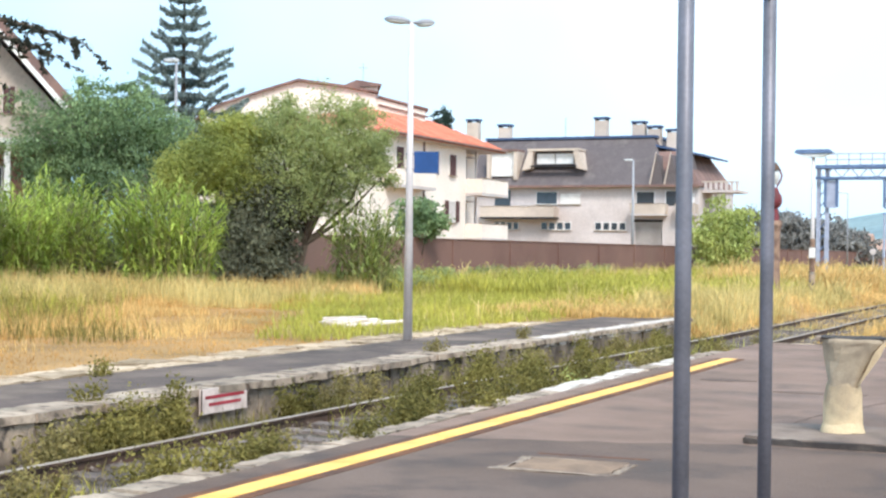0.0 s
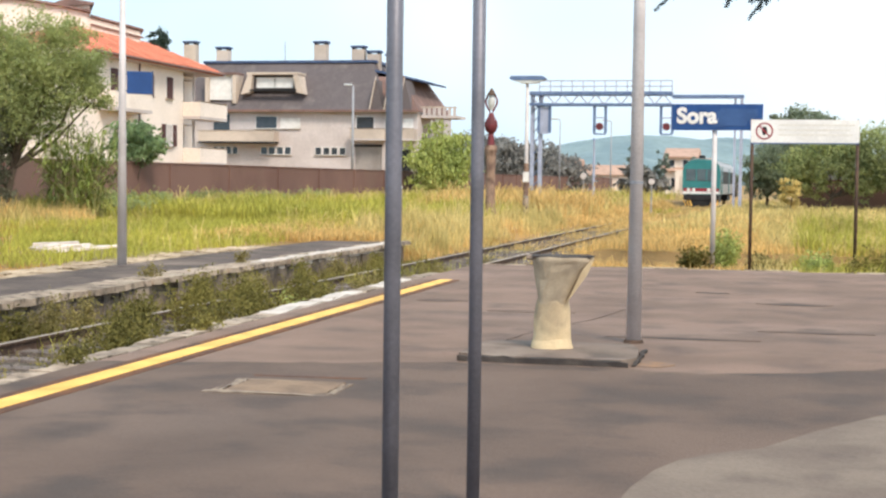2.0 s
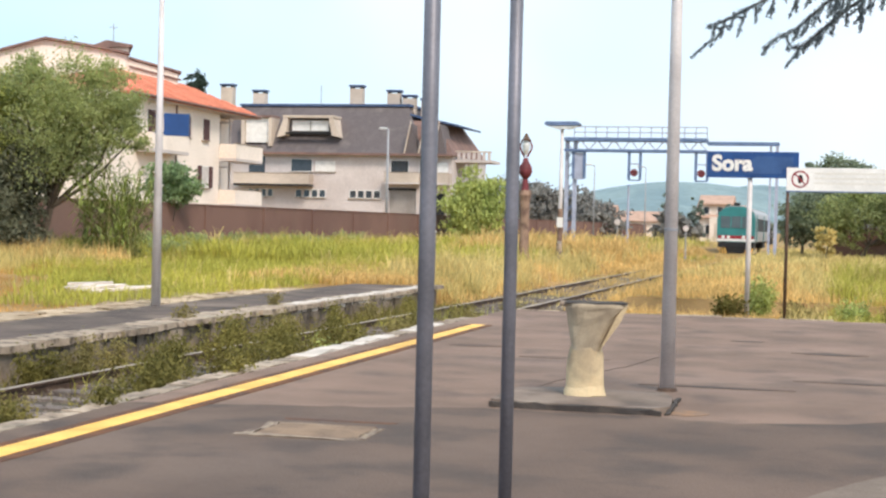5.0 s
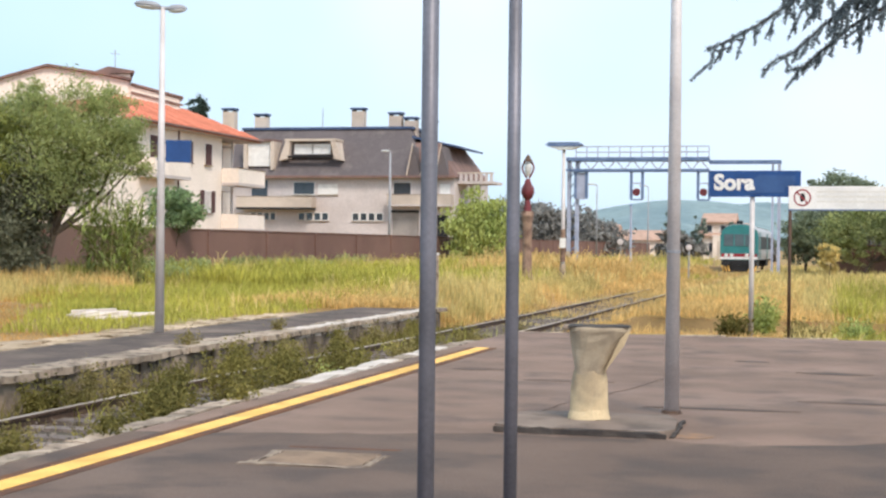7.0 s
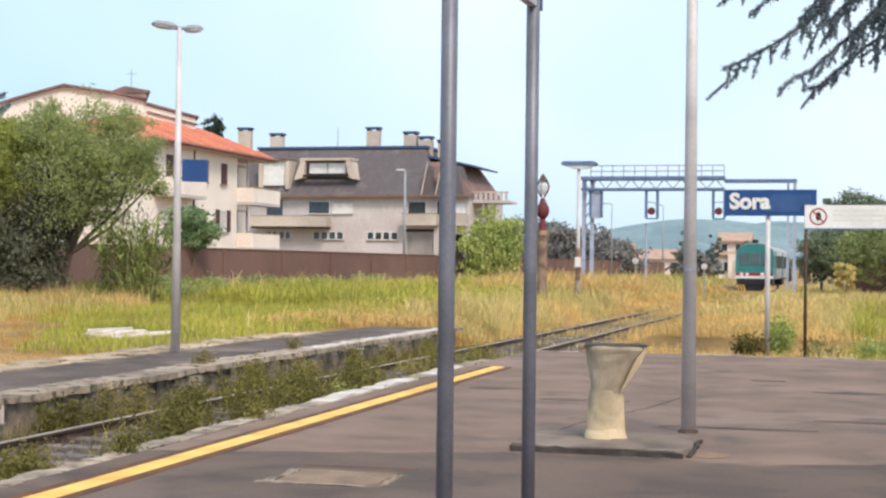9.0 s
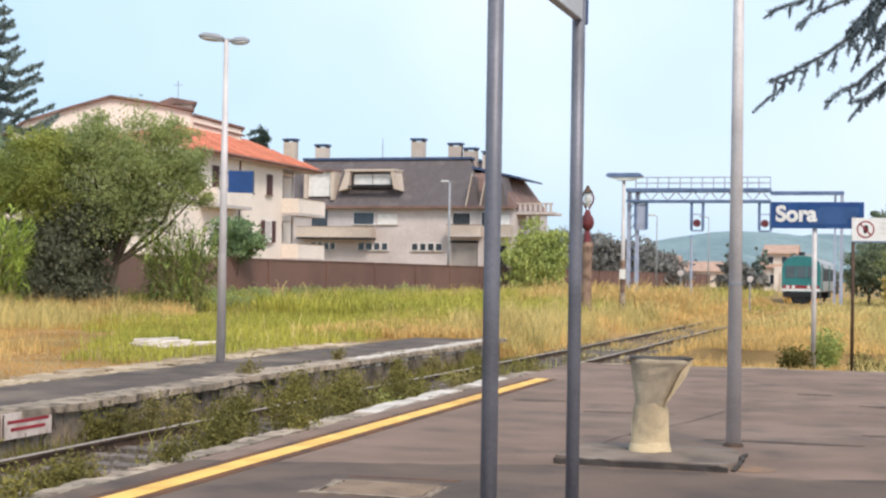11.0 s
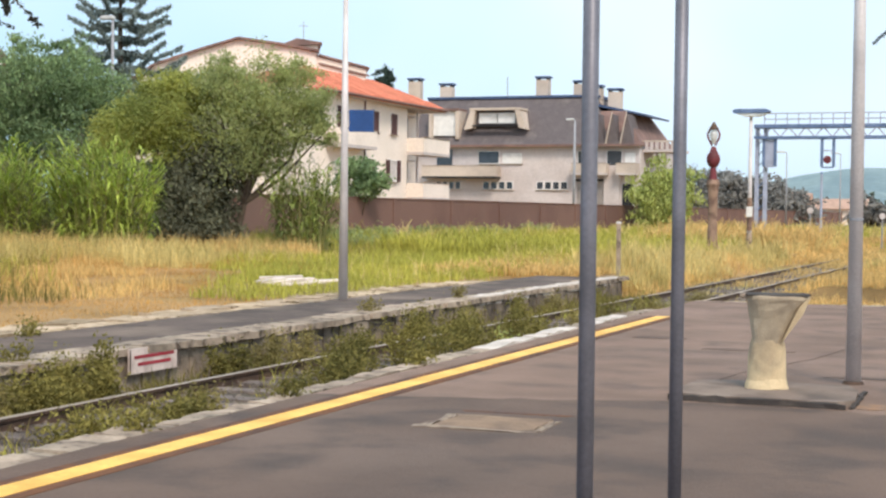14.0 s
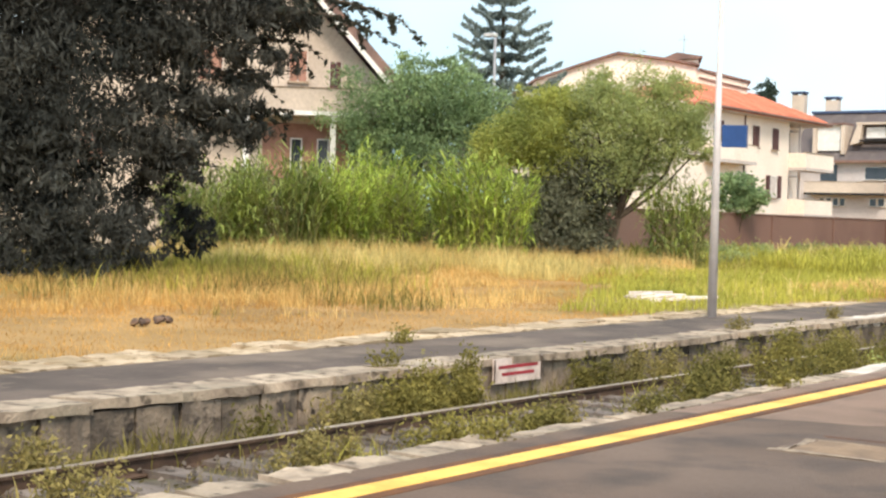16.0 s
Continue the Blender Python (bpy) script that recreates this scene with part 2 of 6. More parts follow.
M["debris"] = mat("debris", (0.62, 0.53, 0.47), (0.46, 0.38, 0.33), 2.0, 0.7, objvar=0.25)

M["patch_fill"] = mat("patch_fill", (0.27, 0.18, 0.12), (0.18, 0.12, 0.085), 3.5, 0.9, bump=0.4, fine=35)
M["patch_rim"] = mat("patch_rim", (0.31, 0.24, 0.18), (0.17, 0.125, 0.10), 6.0, 0.9, bump=0.4, fine=35)
M["apron"] = mat("apron", (0.215, 0.165, 0.130), (0.165, 0.122, 0.098), 1.1, 0.9, bump=0.3, fine=40, stain=(0.145, 0.105, 0.086), stain_scale=0.5, speck=((0.125, 0.092, 0.076), 1.6, 0.54, 0.72))
# flat grey that paints the shaded inside of the garage
M["garage_door"] = mat("garage_door", (0.33, 0.30, 0.285), (0.26, 0.235, 0.225), 0.8, 0.8, fine=10)
M["crack"] = mat("crack", (0.095, 0.066, 0.054), (0.07, 0.05, 0.042), 6.0, 0.95)
M["slab_side"] = mat("slab_side", (0.07, 0.058, 0.052), (0.045, 0.038, 0.036), 5.0, 0.9, bump=0.5)
M["slab_top"] = mat("slab_top", (0.21, 0.155, 0.125), (0.12, 0.09, 0.075), 2.2, 0.9, bump=0.5, fine=35, stain=(0.27, 0.21, 0.17), stain_scale=1.6)
M["rust_stain"] = mat("rust_stain", (0.30, 0.165, 0.09), (0.20, 0.135, 0.10), 6.0, 0.9)
M["sign_field"] = mat("sign_field", (0.040, 0.100, 0.255), (0.030, 0.080, 0.215), 3.0, 0.55)
M["rust_stone"] = mat("rust_stone", (0.30, 0.20, 0.15), (0.16, 0.10, 0.08), 4.0, 0.9, bump=0.5)
M["windscreen"] = mat("windscreen", (0.09, 0.13, 0.15), (0.07, 0.10, 0.12), 1.0, 0.2, spec=0.6)
# duller, darker reed colour; also paints the conifer's shade on two stands
M["reed_dull"] = mat("reed_dull", (0.29, 0.36, 0.10), (0.15, 0.20, 0.06), 0.6, 0.6, island=0.5, trans=0.3)
M["stone_dry"] = mat("stone_dry", (0.50, 0.38, 0.27), (0.34, 0.25, 0.16), 2.0, 0.9, bump=0.4, fine=30, stain=(0.30, 0.22, 0.13), stain_scale=1.0, objvar=0.25, speck=((0.20, 0.14, 0.08), 6.0, 0.55, 0.66))
M["white_stone"] = mat("white_stone", (0.64, 0.56, 0.50), (0.48, 0.42, 0.37), 2.0, 0.85, bump=0.3, fine=30)
M["sleeper"] = mat("sleeper", (0.21, 0.17, 0.15), (0.12, 0.095, 0.085), 3.0, 0.9, bump=0.5, objvar=0.2)


# ---- mesh helpers ----
def part(name, bm, material, parent=None, label="", smooth=False):
    me = bpy.data.meshes.new(name)
    bm.to_mesh(me)
    bm.free()
    if smooth:
        me.shade_smooth()
    me.materials.append(M[material])
    ob = new(name, me)
    if parent:
        ob.parent = parent
    if label:
        ob["label"] = label
    return ob


def empty(name, loc, label, category, group="", rz=0.0, kind=""):
    ob = new(name)
    ob.matrix_world = pose(loc[0], loc[1], loc[2], 0, 0, rz)
    return tagged(ob, label, category, group, kind)


def box(bm, x0, x1, y0, y1, z0, z1, m=None, bevel=0.0):
    r = bmesh.ops.create_cube(bm, size=1)
    t = Matrix.Translation(((x0 + x1) / 2, (y0 + y1) / 2, (z0 + z1) / 2)) @ Matrix.Diagonal((x1 - x0, y1 - y0, z1 - z0, 1))
    bmesh.ops.transform(bm, matrix=(m @ t if m else t), verts=r["verts"])
    if bevel:
        es = list({e for v in r["verts"] for e in v.link_edges})
        bmesh.ops.bevel(bm, geom=es, offset=bevel, segments=2, affect="EDGES", profile=0.5)
    return bm


def B(x0, x1, y0, y1, z0, z1, bevel=0.0):
    return box(bmesh.new(), x0, x1, y0, y1, z0, z1, None, bevel)


def tube(bm, a, b, r0, r1=None, seg=12):
    a, b = Vector(a), Vector(b)
    r1 = r0 if r1 is None else r1
    d = b - a
    m = Matrix.Translation((a + b) / 2) @ d.to_track_quat("Z", "Y").to_matrix().to_4x4()
    bmesh.ops.create_cone(bm, cap_ends=True, segments=seg, radius1=r0, radius2=r1, depth=d.length, matrix=m)
    return bm


def tubes(*rods, seg=12):
    bm = bmesh.new()
    for r in rods:
        tube(bm, *r, seg=seg)
    return bm


def lathe(profile, seg=24, oval=(1, 1)):
    """A turned shape: radius and height pairs, closed at both ends."""
    bm = bmesh.new()
    rings = [[bm.verts.new((r * oval[0] * math.cos(2 * math.pi * k / seg), r * oval[1] * math.sin(2 * math.pi * k / seg), z)) for k in range(seg)] for r, z in profile]
    for p, q in zip(rings, rings[1:]):
        for k in range(seg):
            bm.faces.new((p[k], p[(k + 1) % seg], q[(k + 1) % seg], q[k]))
    bm.faces.new(rings[0][::-1])
    bm.faces.new(rings[-1])
    return bm


def prism(poly, a, b, axis="y"):
    """A flat outline pulled out along an axis from a to b; the outline is in the other two axes."""
    bm = bmesh.new()

    def v(p, t):
        return {"x": (t, p[0], p[1]), "y": (p[0], t, p[1]), "z": (p[0], p[1], t)}[axis]
    lo = [bm.verts.new(v(p, a)) for p in poly]
    hi = [bm.verts.new(v(p, b)) for p in poly]
    bm.faces.new(lo)
    bm.faces.new(hi[::-1])
    for k in range(len(poly)):
        bm.faces.new((lo[k], hi[k], hi[(k + 1) % len(poly)], lo[(k + 1) % len(poly)]))
    bmesh.ops.recalc_face_normals(bm, faces=bm.faces)
    return bm


def rough_up(bm, amount, scale=3.0):
    for v in bm.verts:
        v.co += noise.noise_vector(v.co * scale) * amount
    return bm


def roughen_plan(bm, amount):
    """Ragged outline of a flat piece: moves it sideways alone."""
    for v in bm.verts:
        d = noise.noise_vector(Vector((v.co.x, v.co.y, 0)) * 3.1) * amount
        v.co.x, v.co.y = v.co.x + d.x, v.co.y + d.y
    return bm


def sheet(name, verts, faces, material, parent=None, smooth=False):
    me = bpy.data.meshes.new(name)
    me.from_pydata(verts, [], faces)
    me.update()
    if smooth:
        me.shade_smooth()
    me.materials.append(M[material])
    ob = new(name, me)
    if parent:
        ob.parent = parent
    return ob


def blades(name, roots, height, width, material, rng, lean=0.65, parent=None, per=4, spread=0.12, heads=False):
    """Grass: bent blades of two quads each round every root. Roots: an array of x, y, z, height factor."""
    n = len(roots) * per
    base = np.repeat(np.asarray(roots, float), per, axis=0)
    p = base[:, :3].copy()
    p[:, :2] += rng.normal(0, spread, (n, 2))
    h = height * base[:, 3] * rng.uniform(0.55, 1.25, n)
    ang = rng.uniform(0, 2 * math.pi, n)
    bend = rng.uniform(0.1, 1.0, n) * lean * h
    d = np.stack([np.cos(ang), np.sin(ang), np.zeros(n)], 1)
    face = rng.uniform(0, 2 * math.pi, n)
    s = np.stack([np.cos(face), np.sin(face), np.zeros(n)], 1) * (width * rng.uniform(0.6, 1.3, n))[:, None]
    up = np.array([0, 0, 1.0])
    mid = p + d * (bend * 0.3)[:, None] + up * (h * 0.6)[:, None]
    top = p + d * bend[:, None] + up * h[:, None]
    k = 0.45 if heads else 0.6
    v = np.stack([p - s * 0.5, p + s * 0.5, mid + s * k, mid - s * k, top + s * (0.42 if heads else 0.1), top - s * (0.42 if heads else 0.1)], 1).reshape(-1, 3)
    i = np.arange(n)[:, None] * 6
    f = np.concatenate([i + np.array([[0, 1, 2, 3]]), i + np.array([[3, 2, 4, 5]])])
    return sheet(name, v.tolist(), f.tolist(), material, parent)


def leaves(points, size, rng, flat=0.0, droop=None, ratio=0.42):
    """Leaf cards: a bent rhomb at every point. Returns verts and faces."""
    n = len(points)
    a = rng.normal(0, 1, (n, 3))
    if droop is not None:
        a = a * 0.45 + droop
    a /= np.linalg.norm(a, axis=1)[:, None]
    b = rng.normal(0, 1, (n, 3))
    if flat:
        b[:, 2] *= 1 - flat
    b -= a * (a * b).sum(1)[:, None]
    b /= np.linalg.norm(b, axis=1)[:, None]
    s = (size * rng.uniform(0.6, 1.4, n))[:, None]
    c = np.cross(a, b)
    v = np.stack([points - a * s, points + b * s * ratio + c * s * 0.12, points + a * s, points - b * s * ratio + c * s * 0.12], 1).reshape(-1, 3)
    f = np.arange(n)[:, None] * 4 + np.array([[0, 1, 2, 3]])
    return v, f


def crown_points(blobs, n, rng, hollow=0.55, clump=16, loose=0.12):
    """Points in clumps over a set of ellipsoids x, y, z, rx, ry, rz; more in the outer shell."""
    w = np.array([b[3] * b[4] * b[5] for b in blobs]) ** 0.7
    w /= w.sum()
    out = []
    for b, k in zip(blobs, rng.multinomial(n // clump, w)):
        d = rng.normal(0, 1, (k, 3))
        d /= np.linalg.norm(d, axis=1)[:, None]
        r = rng.uniform(hollow ** 3, 1, k) ** (1 / 3) * (1 + np.clip(rng.normal(0, 0.22, k), -0.2, 0.2))
        bulge = np.array([1 + 0.42 * noise.noise(Vector((x * 2.3 + b[0], y * 2.3 + b[1], z * 2.3 + b[2]))) for x, y, z in d]) if k else np.ones(0)
        c = np.array(b[:3]) + d * (r * bulge)[:, None] * np.array(b[3:])
        size = loose * (b[3] * b[4] * b[5]) ** (1 / 3)
        c = np.repeat(c, clump, axis=0)
        out.append(c + rng.normal(0, size, (len(c), 3)) * np.array([1, 1, 0.7]))
    return np.concatenate(out)


def limbs(bm, base, tops, r, rng):
    """A tapered trunk that forks into a limb for each of the points in tops."""
    base = Vector(base)
    fork = base.lerp(sum((Vector(t) for t in tops), Vector()) / len(tops), 0.35)
    tube(bm, base, fork, r, r * 0.72, 10)
    for t in tops:
        t = Vector(t)
        mid = fork.lerp(t, 0.5) + Vector(rng.normal(0, 0.15, 3)) * (t - fork).length * 0.4
        tube(bm, fork, mid, r * 0.5, r * 0.3, 7)
        tube(bm, mid, t, r * 0.3, r * 0.08, 6)
        for _ in range(4):
            q = mid.lerp(t, rng.uniform(0.1, 0.9))
            tube(bm, q, q + Vector(rng.normal(0, 0.3, 3)) * (t - fork).length * 0.5, r * 0.12, r * 0.03, 5)
    return bm


def tree(name, base, blobs, n, size, material, label, r=0.16, seed=1, category="tree", hollow=0.5, droop=None, group="", clump=40, loose=0.16):
    rng = np.random.default_rng(seed)
    ob = empty(name, base, label, category, group)
    loc = np.array(base)
    rel = [(b[0] - loc[0], b[1] - loc[1], b[2] - loc[2], *b[3:]) for b in blobs]
    part("trunk", limbs(bmesh.new(), (0, 0, -0.1), [b[:3] for b in rel], r * 0.75, rng), "bark", ob)
    v, f = leaves(crown_points(rel, n, rng, hollow, clump, loose), size, rng, droop=droop)
    sheet("crown", v.tolist(), f.tolist(), material, ob)
    return ob


# ---- ground, platforms and track ----
PX = -5.72      # edge of the platform that the camera stands on
QX = -8.95      # edge of the platform across the track
RAIL_Z = -0.29
END_Y = 26.3    # where the near asphalt ends
Q_END = 34.5    # where the far platform ends
R = np.random.default_rng(7)
rnd = random.Random(5)


def track_x(y):
    """Axis of the track: straight along the platforms, then a slow bend to the right."""
    s = min(1.0, max(0.0, (y - 14.0) / 28.0))
    return -7.36 + 0.36 * s * s * (3 - 2 * s) + max(0.0, min(y, 160.0) - 42.0) * 0.010


def ground_z(x, y):
    d = abs(x - track_x(y))
    if y < Q_END and -12.0 < x < 14:
        return -0.52 if x > -11.5 else -0.52 + (-11.5 - x) * 1.0
    side = -0.06 + 0.10 * noise.noise(Vector((x * 0.12, y * 0.12, 0)))
    if d < 1.7:
        return -0.52
    return -0.52 + (side + 0.52) * min(1.0, (d - 1.7) / 1.0)


def steps(*runs):
    out = []
    for a, b, n in runs:
        out += list(np.linspace(a, b, n, endpoint=False))
    return out


gx = steps((-3000, -120, 10), (-120, -40, 12), (-40, -14, 26), (-14, 4, 54), (4, 40, 20), (40, 3000, 11)) + [3000]
gy = steps((-1500, -60, 8), (-60, 0, 10), (0, 120, 150), (120, 300, 30), (300, 4500, 12)) + [4500]
ground = sheet("ground", [(x, y, ground_z(x, y)) for y in gy for x in gx],
               [(j * len(gx) + i, j * len(gx) + i + 1, (j + 1) * len(gx) + i + 1, (j + 1) * len(gx) + i) for j in range(len(gy) - 1) for i in range(len(gx) - 1)], "earth", smooth=True)
tagged(ground, "dry straw-coloured earth with thin green growth", "ground", kind="structure")

platform = part("platform", B(PX + 0.27, 14, -14, END_Y, -0.55, 0.0), "asphalt")
tagged(platform, "worn grey-brown asphalt station platform with darker patches", "platform", kind="structure")
far_platform = part("far_platform", B(-11.05, QX - 0.48, -14, Q_END, -0.55, 0.0), "asphalt_old")
tagged(far_platform, "low grey asphalt platform across the track", "platform", kind="structure")
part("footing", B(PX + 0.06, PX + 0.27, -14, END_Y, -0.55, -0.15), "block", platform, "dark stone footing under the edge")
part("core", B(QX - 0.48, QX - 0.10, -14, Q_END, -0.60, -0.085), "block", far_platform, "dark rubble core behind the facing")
# ballast bed between the platforms and on along the line
by = list(np.arange(-14, 130, 0.8))
bed_v, bed_f = [], []
for j, y in enumerate(by):
    for i, o in enumerate((-1.6, -1.2, -0.75, -0.4, 0.0, 0.4, 0.75, 1.2, 1.62)):
        bed_v.append((track_x(y) + o, y, -0.44 + 0.05 * noise.noise(Vector((o * 2, y * 1.3, 3.1))) - 0.05 * (abs(o) > 1.4)))
for j in range(len(by) - 1):
    for i in range(8):
        k = j * 9 + i
        bed_f.append((k, k + 1, k + 10, k + 9))
track = sheet("track_bed", bed_v, bed_f, "ballast")
tagged(track, "weathered grey-brown ballast overgrown with weeds", "track bed", kind="structure")
# loose stones of the ballast
st_v, st_f = [], []
for k in range(9000):
    y = 3 + 45 * R.random() ** 1.4
    c = np.array([track_x(y) + R.uniform(-1.45, 1.5), y, -0.42 + R.uniform(-0.02, 0.03)])
    s = R.uniform(0.014, 0.032)
    p = R.normal(0, 1, (6, 3)) * 0.25 + np.array([[1, 0, 0], [-1, 0, 0], [0, 1, 0], [0, -1, 0], [0, 0, 1], [0, 0, -1]])
    st_v += (c + p * s).tolist()
    b = k * 6
    st_f += [(b, b + 2, b + 4), (b + 2, b + 1, b + 4), (b + 1, b + 3, b + 4), (b + 3, b, b + 4)]
M["gravel"] = mat("gravel", (0.17, 0.14, 0.12), (0.095, 0.08, 0.07), 3.0, 0.95, island=0.4)
tagged(sheet("gravel", st_v, st_f, "gravel", track), "loose grey ballast stones", kind="stuff")

RAIL = [(-0.075, -0.16), (0.075, -0.16), (0.075, -0.148), (0.012, -0.13), (0.010, -0.042), (0.034, -0.034), (0.036, -0.006), (0.028, 0.0), (-0.028, 0.0), (-0.036, -0.006), (-0.034, -0.034), (-0.010, -0.042), (-0.012, -0.13), (-0.075, -0.148)]
for off in (-0.752, 0.752):
    ys = list(np.arange(-14, 130, 1.5))
    v = [(track_x(y) + off + px, y, RAIL_Z + pz) for y in ys for px, pz in RAIL]
    n = len(RAIL)
    f = [(j * n + i, j * n + (i + 1) % n, (j + 1) * n + (i + 1) % n, (j + 1) * n + i) for j in range(len(ys) - 1) for i in range(n)]
    rail = sheet("rail", v, f, "rust")
    rail.data.materials.append(M["rail_top"])
    for k, pl in enumerate(rail.data.polygons):
        pl.material_index = 1 if k % n in (6, 7, 8) else 0
    tagged(rail, "rusty brown steel rail with a duller worn top", "rail", "rails of the track", kind="structure")

# ---- markings and patches on the platform ----
line = part("yellow_line", B(-5.085, -4.885, -14, 21.9, 0.0, 0.010), "yellow")
tagged(line, "faded yellow safety line painted along the platform", "line", kind="structure")
for a, b in ((-5.185, -5.088), (-4.882, -4.785)):
    part("border", B(a, b, -14, 21.9, 0.0, 0.008), "rust_line", line, "dark rusty border of the line")
patch = empty("repair_patch", (-3.48, 10.22, 0), "square concrete repair patch with a pale broken rim", "patch", rz=3)
part("infill", rough_up(B(-0.36, 0.36, -0.30, 0.30, -0.02, 0.007), 0.02), "patch_fill", patch)
for (x0, x1, y0, y1) in ((-0.46, 0.44, 0.31, 0.36), (-0.5, 0.40, -0.38, -0.31), (0.37, 0.43, -0.30, 0.30), (-0.46, -0.37, -0.34, 0.30)):
    bm = B(x0, x1, y0, y1, -0.02, 0.009)
    bmesh.ops.subdivide_edges(bm, edges=bm.edges, cuts=3)
    part("rim", rough_up(bm, 0.035, 5), "patch_rim", patch, "pale broken stone rim")
seam = part("asphalt_seam", rough_up(prism([(-3.9, 10.72), (-3.1, 10.78), (-3.05, 10.84), (-3.95, 10.80)], 0.001, 0.006, "z"), 0.004), "rust_line")
tagged(seam, "dark tar seam beside the repair patch", "seam", kind="structure")
for x0, y0, w, d, m in ((-0.95, 20.8, 0.45, 0.10, "black"), (0.15, 19.2, 0.9, 0.4, "asphalt_new"), (-2.9, 17.0, 1.1, 0.3, "asphalt_new"), (-1.0, 14.6, 1.6, 0.2, "asphalt_new"), (0.3, 15.6, 1.2, 0.2, "asphalt_new"), (-4.2, 18.2, 0.7, 0.4, "asphalt_new")):
    poly = [(x0 + w / 2 * math.cos(a) * rnd.uniform(0.7, 1.1), y0 + d / 2 * math.sin(a) * rnd.uniform(0.7, 1.1)) for a in np.linspace(0, 2 * math.pi, 11)[:-1]]
    tagged(part("asphalt_patch", prism(poly, 0.0, 0.005, "z"), m), "dark worn patch in the platform asphalt", "patch", "patches in the asphalt", kind="structure")

for pts in (((-2.62, 13.35), (-2.45, 14.6), (-2.05, 16.2), (-1.75, 18.1)), ((1.25, 11.6), (1.38, 12.7), (1.5, 14.2), (1.62, 15.6))):
    left, right = [], []
    for (xa, ya), (xb, yb) in zip(pts, pts[1:]):
        for q in np.linspace(0, 1, 7)[:-1]:
            x, y = xa + (xb - xa) * q, ya + (yb - ya) * q
            x += 0.05 * noise.noise(Vector((x * 4, y * 4, 2)))
            w = 0.0045 + 0.004 * noise.noise(Vector((y * 5, 0, 1)))
            left.append((x - w, y))
            right.append((x + w, y))
    crack = part("asphalt_crack", prism(left + right[::-1], 0.0045, 0.0065, "z"), "crack")
    tagged(crack, "thin dark crack in the platform asphalt", "crack", "cracks in the asphalt", kind="structure")

rim = [(-5.44, -13.9), (-5.44, 11.2), (-4.5, 11.45), (-3.4, 11.8), (-2.7, 12.12), (-1.2, 12.12), (-0.6, 12.0), (0.2, 12.35), (1.0, 12.9), (1.5, 14.0), (1.85, 16.0), (2.3, 18.5), (3.2, 20.3), (6.0, 20.8), (13.9, 21.0), (13.9, -13.9)]
edge_pts = []
for (xa, ya), (xb, yb) in zip(rim[1:-2], rim[2:-1]):
    m = max(1, int(math.hypot(xb - xa, yb - ya) / 0.18))
    edge_pts += [(xa + (xb - xa) * k / m + 0.16 * noise.noise(Vector((k * 0.9, ya, 1))), ya + (yb - ya) * k / m - 0.22 * abs(noise.noise(Vector((k * 0.7, xa, 3))))) for k in range(m)]
tagged(part("resurfaced_asphalt", prism([rim[0]] + edge_pts + rim[-2:], -0.01, 0.004, "z"), "asphalt_new"), "darker newer asphalt laid over the old platform surface", "paving", kind="structure")
apron = part("concrete_apron", roughen_plan(prism([(-0.72, 7.0), (-0.68, 7.4), (-0.60, 7.85), (-0.54, 8.2), (-0.35, 8.45), (-0.09, 8.66), (0.08, 9.05), (0.23, 9.4), (0.42, 9.75), (0.66, 10.15), (1.4, 10.6), (3.5, 11.2), (6.0, 11.4), (6.0, 2.0), (-0.9, 2.0), (-0.95, 6.0)], 0.0, 0.010, "z"), 0.05), "apron")
tagged(apron, "pale worn concrete apron set in the asphalt", "paving", kind="structure")

# ---- stone water fountain on its slab ----
slab = part("fountain_slab", rough_up(prism([(-2.66, 12.30), (-2.30, 12.20), (-1.75, 12.25), (-1.28, 12.21), (-1.18, 12.45), (-1.22, 13.1), (-1.35, 13.48), (-2.2, 13.5), (-2.63, 13.3)], -0.01, 0.055, "z"), 0.015, 3.0), "slab_top")
bm = B(-2.64, -1.22, 12.16, 12.205, -0.01, 0.05)
bmesh.ops.subdivide_edges(bm, edges=[e for e in bm.edges if abs((e.verts[0].co - e.verts[1].co).x) > 1], cuts=14)
part("broken_edge", rough_up(bm, 0.03, 7.0), "slab_side", slab, "dark broken front edge")
bm = B(-1.20, -1.165, 12.24, 13.3, -0.01, 0.03)
bmesh.ops.subdivide_edges(bm, edges=[e for e in bm.edges if abs((e.verts[0].co - e.verts[1].co).y) > 0.9], cuts=10)
part("broken_edge", rough_up(bm, 0.03, 7.0), "slab_side", slab, "dark broken side edge")
tagged(slab, "low cracked concrete slab under the stone fountain", "slab")
fountain = empty("drinking_fountain", (-1.97, 12.95, 0.055), "weathered yellowish stone drinking fountain with a flared basin", "fountain", rz=8)
bm = lathe([(0.195, 0.0), (0.185, 0.03), (0.165, 0.08), (0.158, 0.17), (0.154, 0.26), (0.150, 0.34), (0.143, 0.40), (0.136, 0.43), (0.12, 0.44)], 28, (1, 0.9))
part("stem", rough_up(rough_up(bm, 0.02, 5), 0.008, 16), "fountain", fountain, smooth=False)


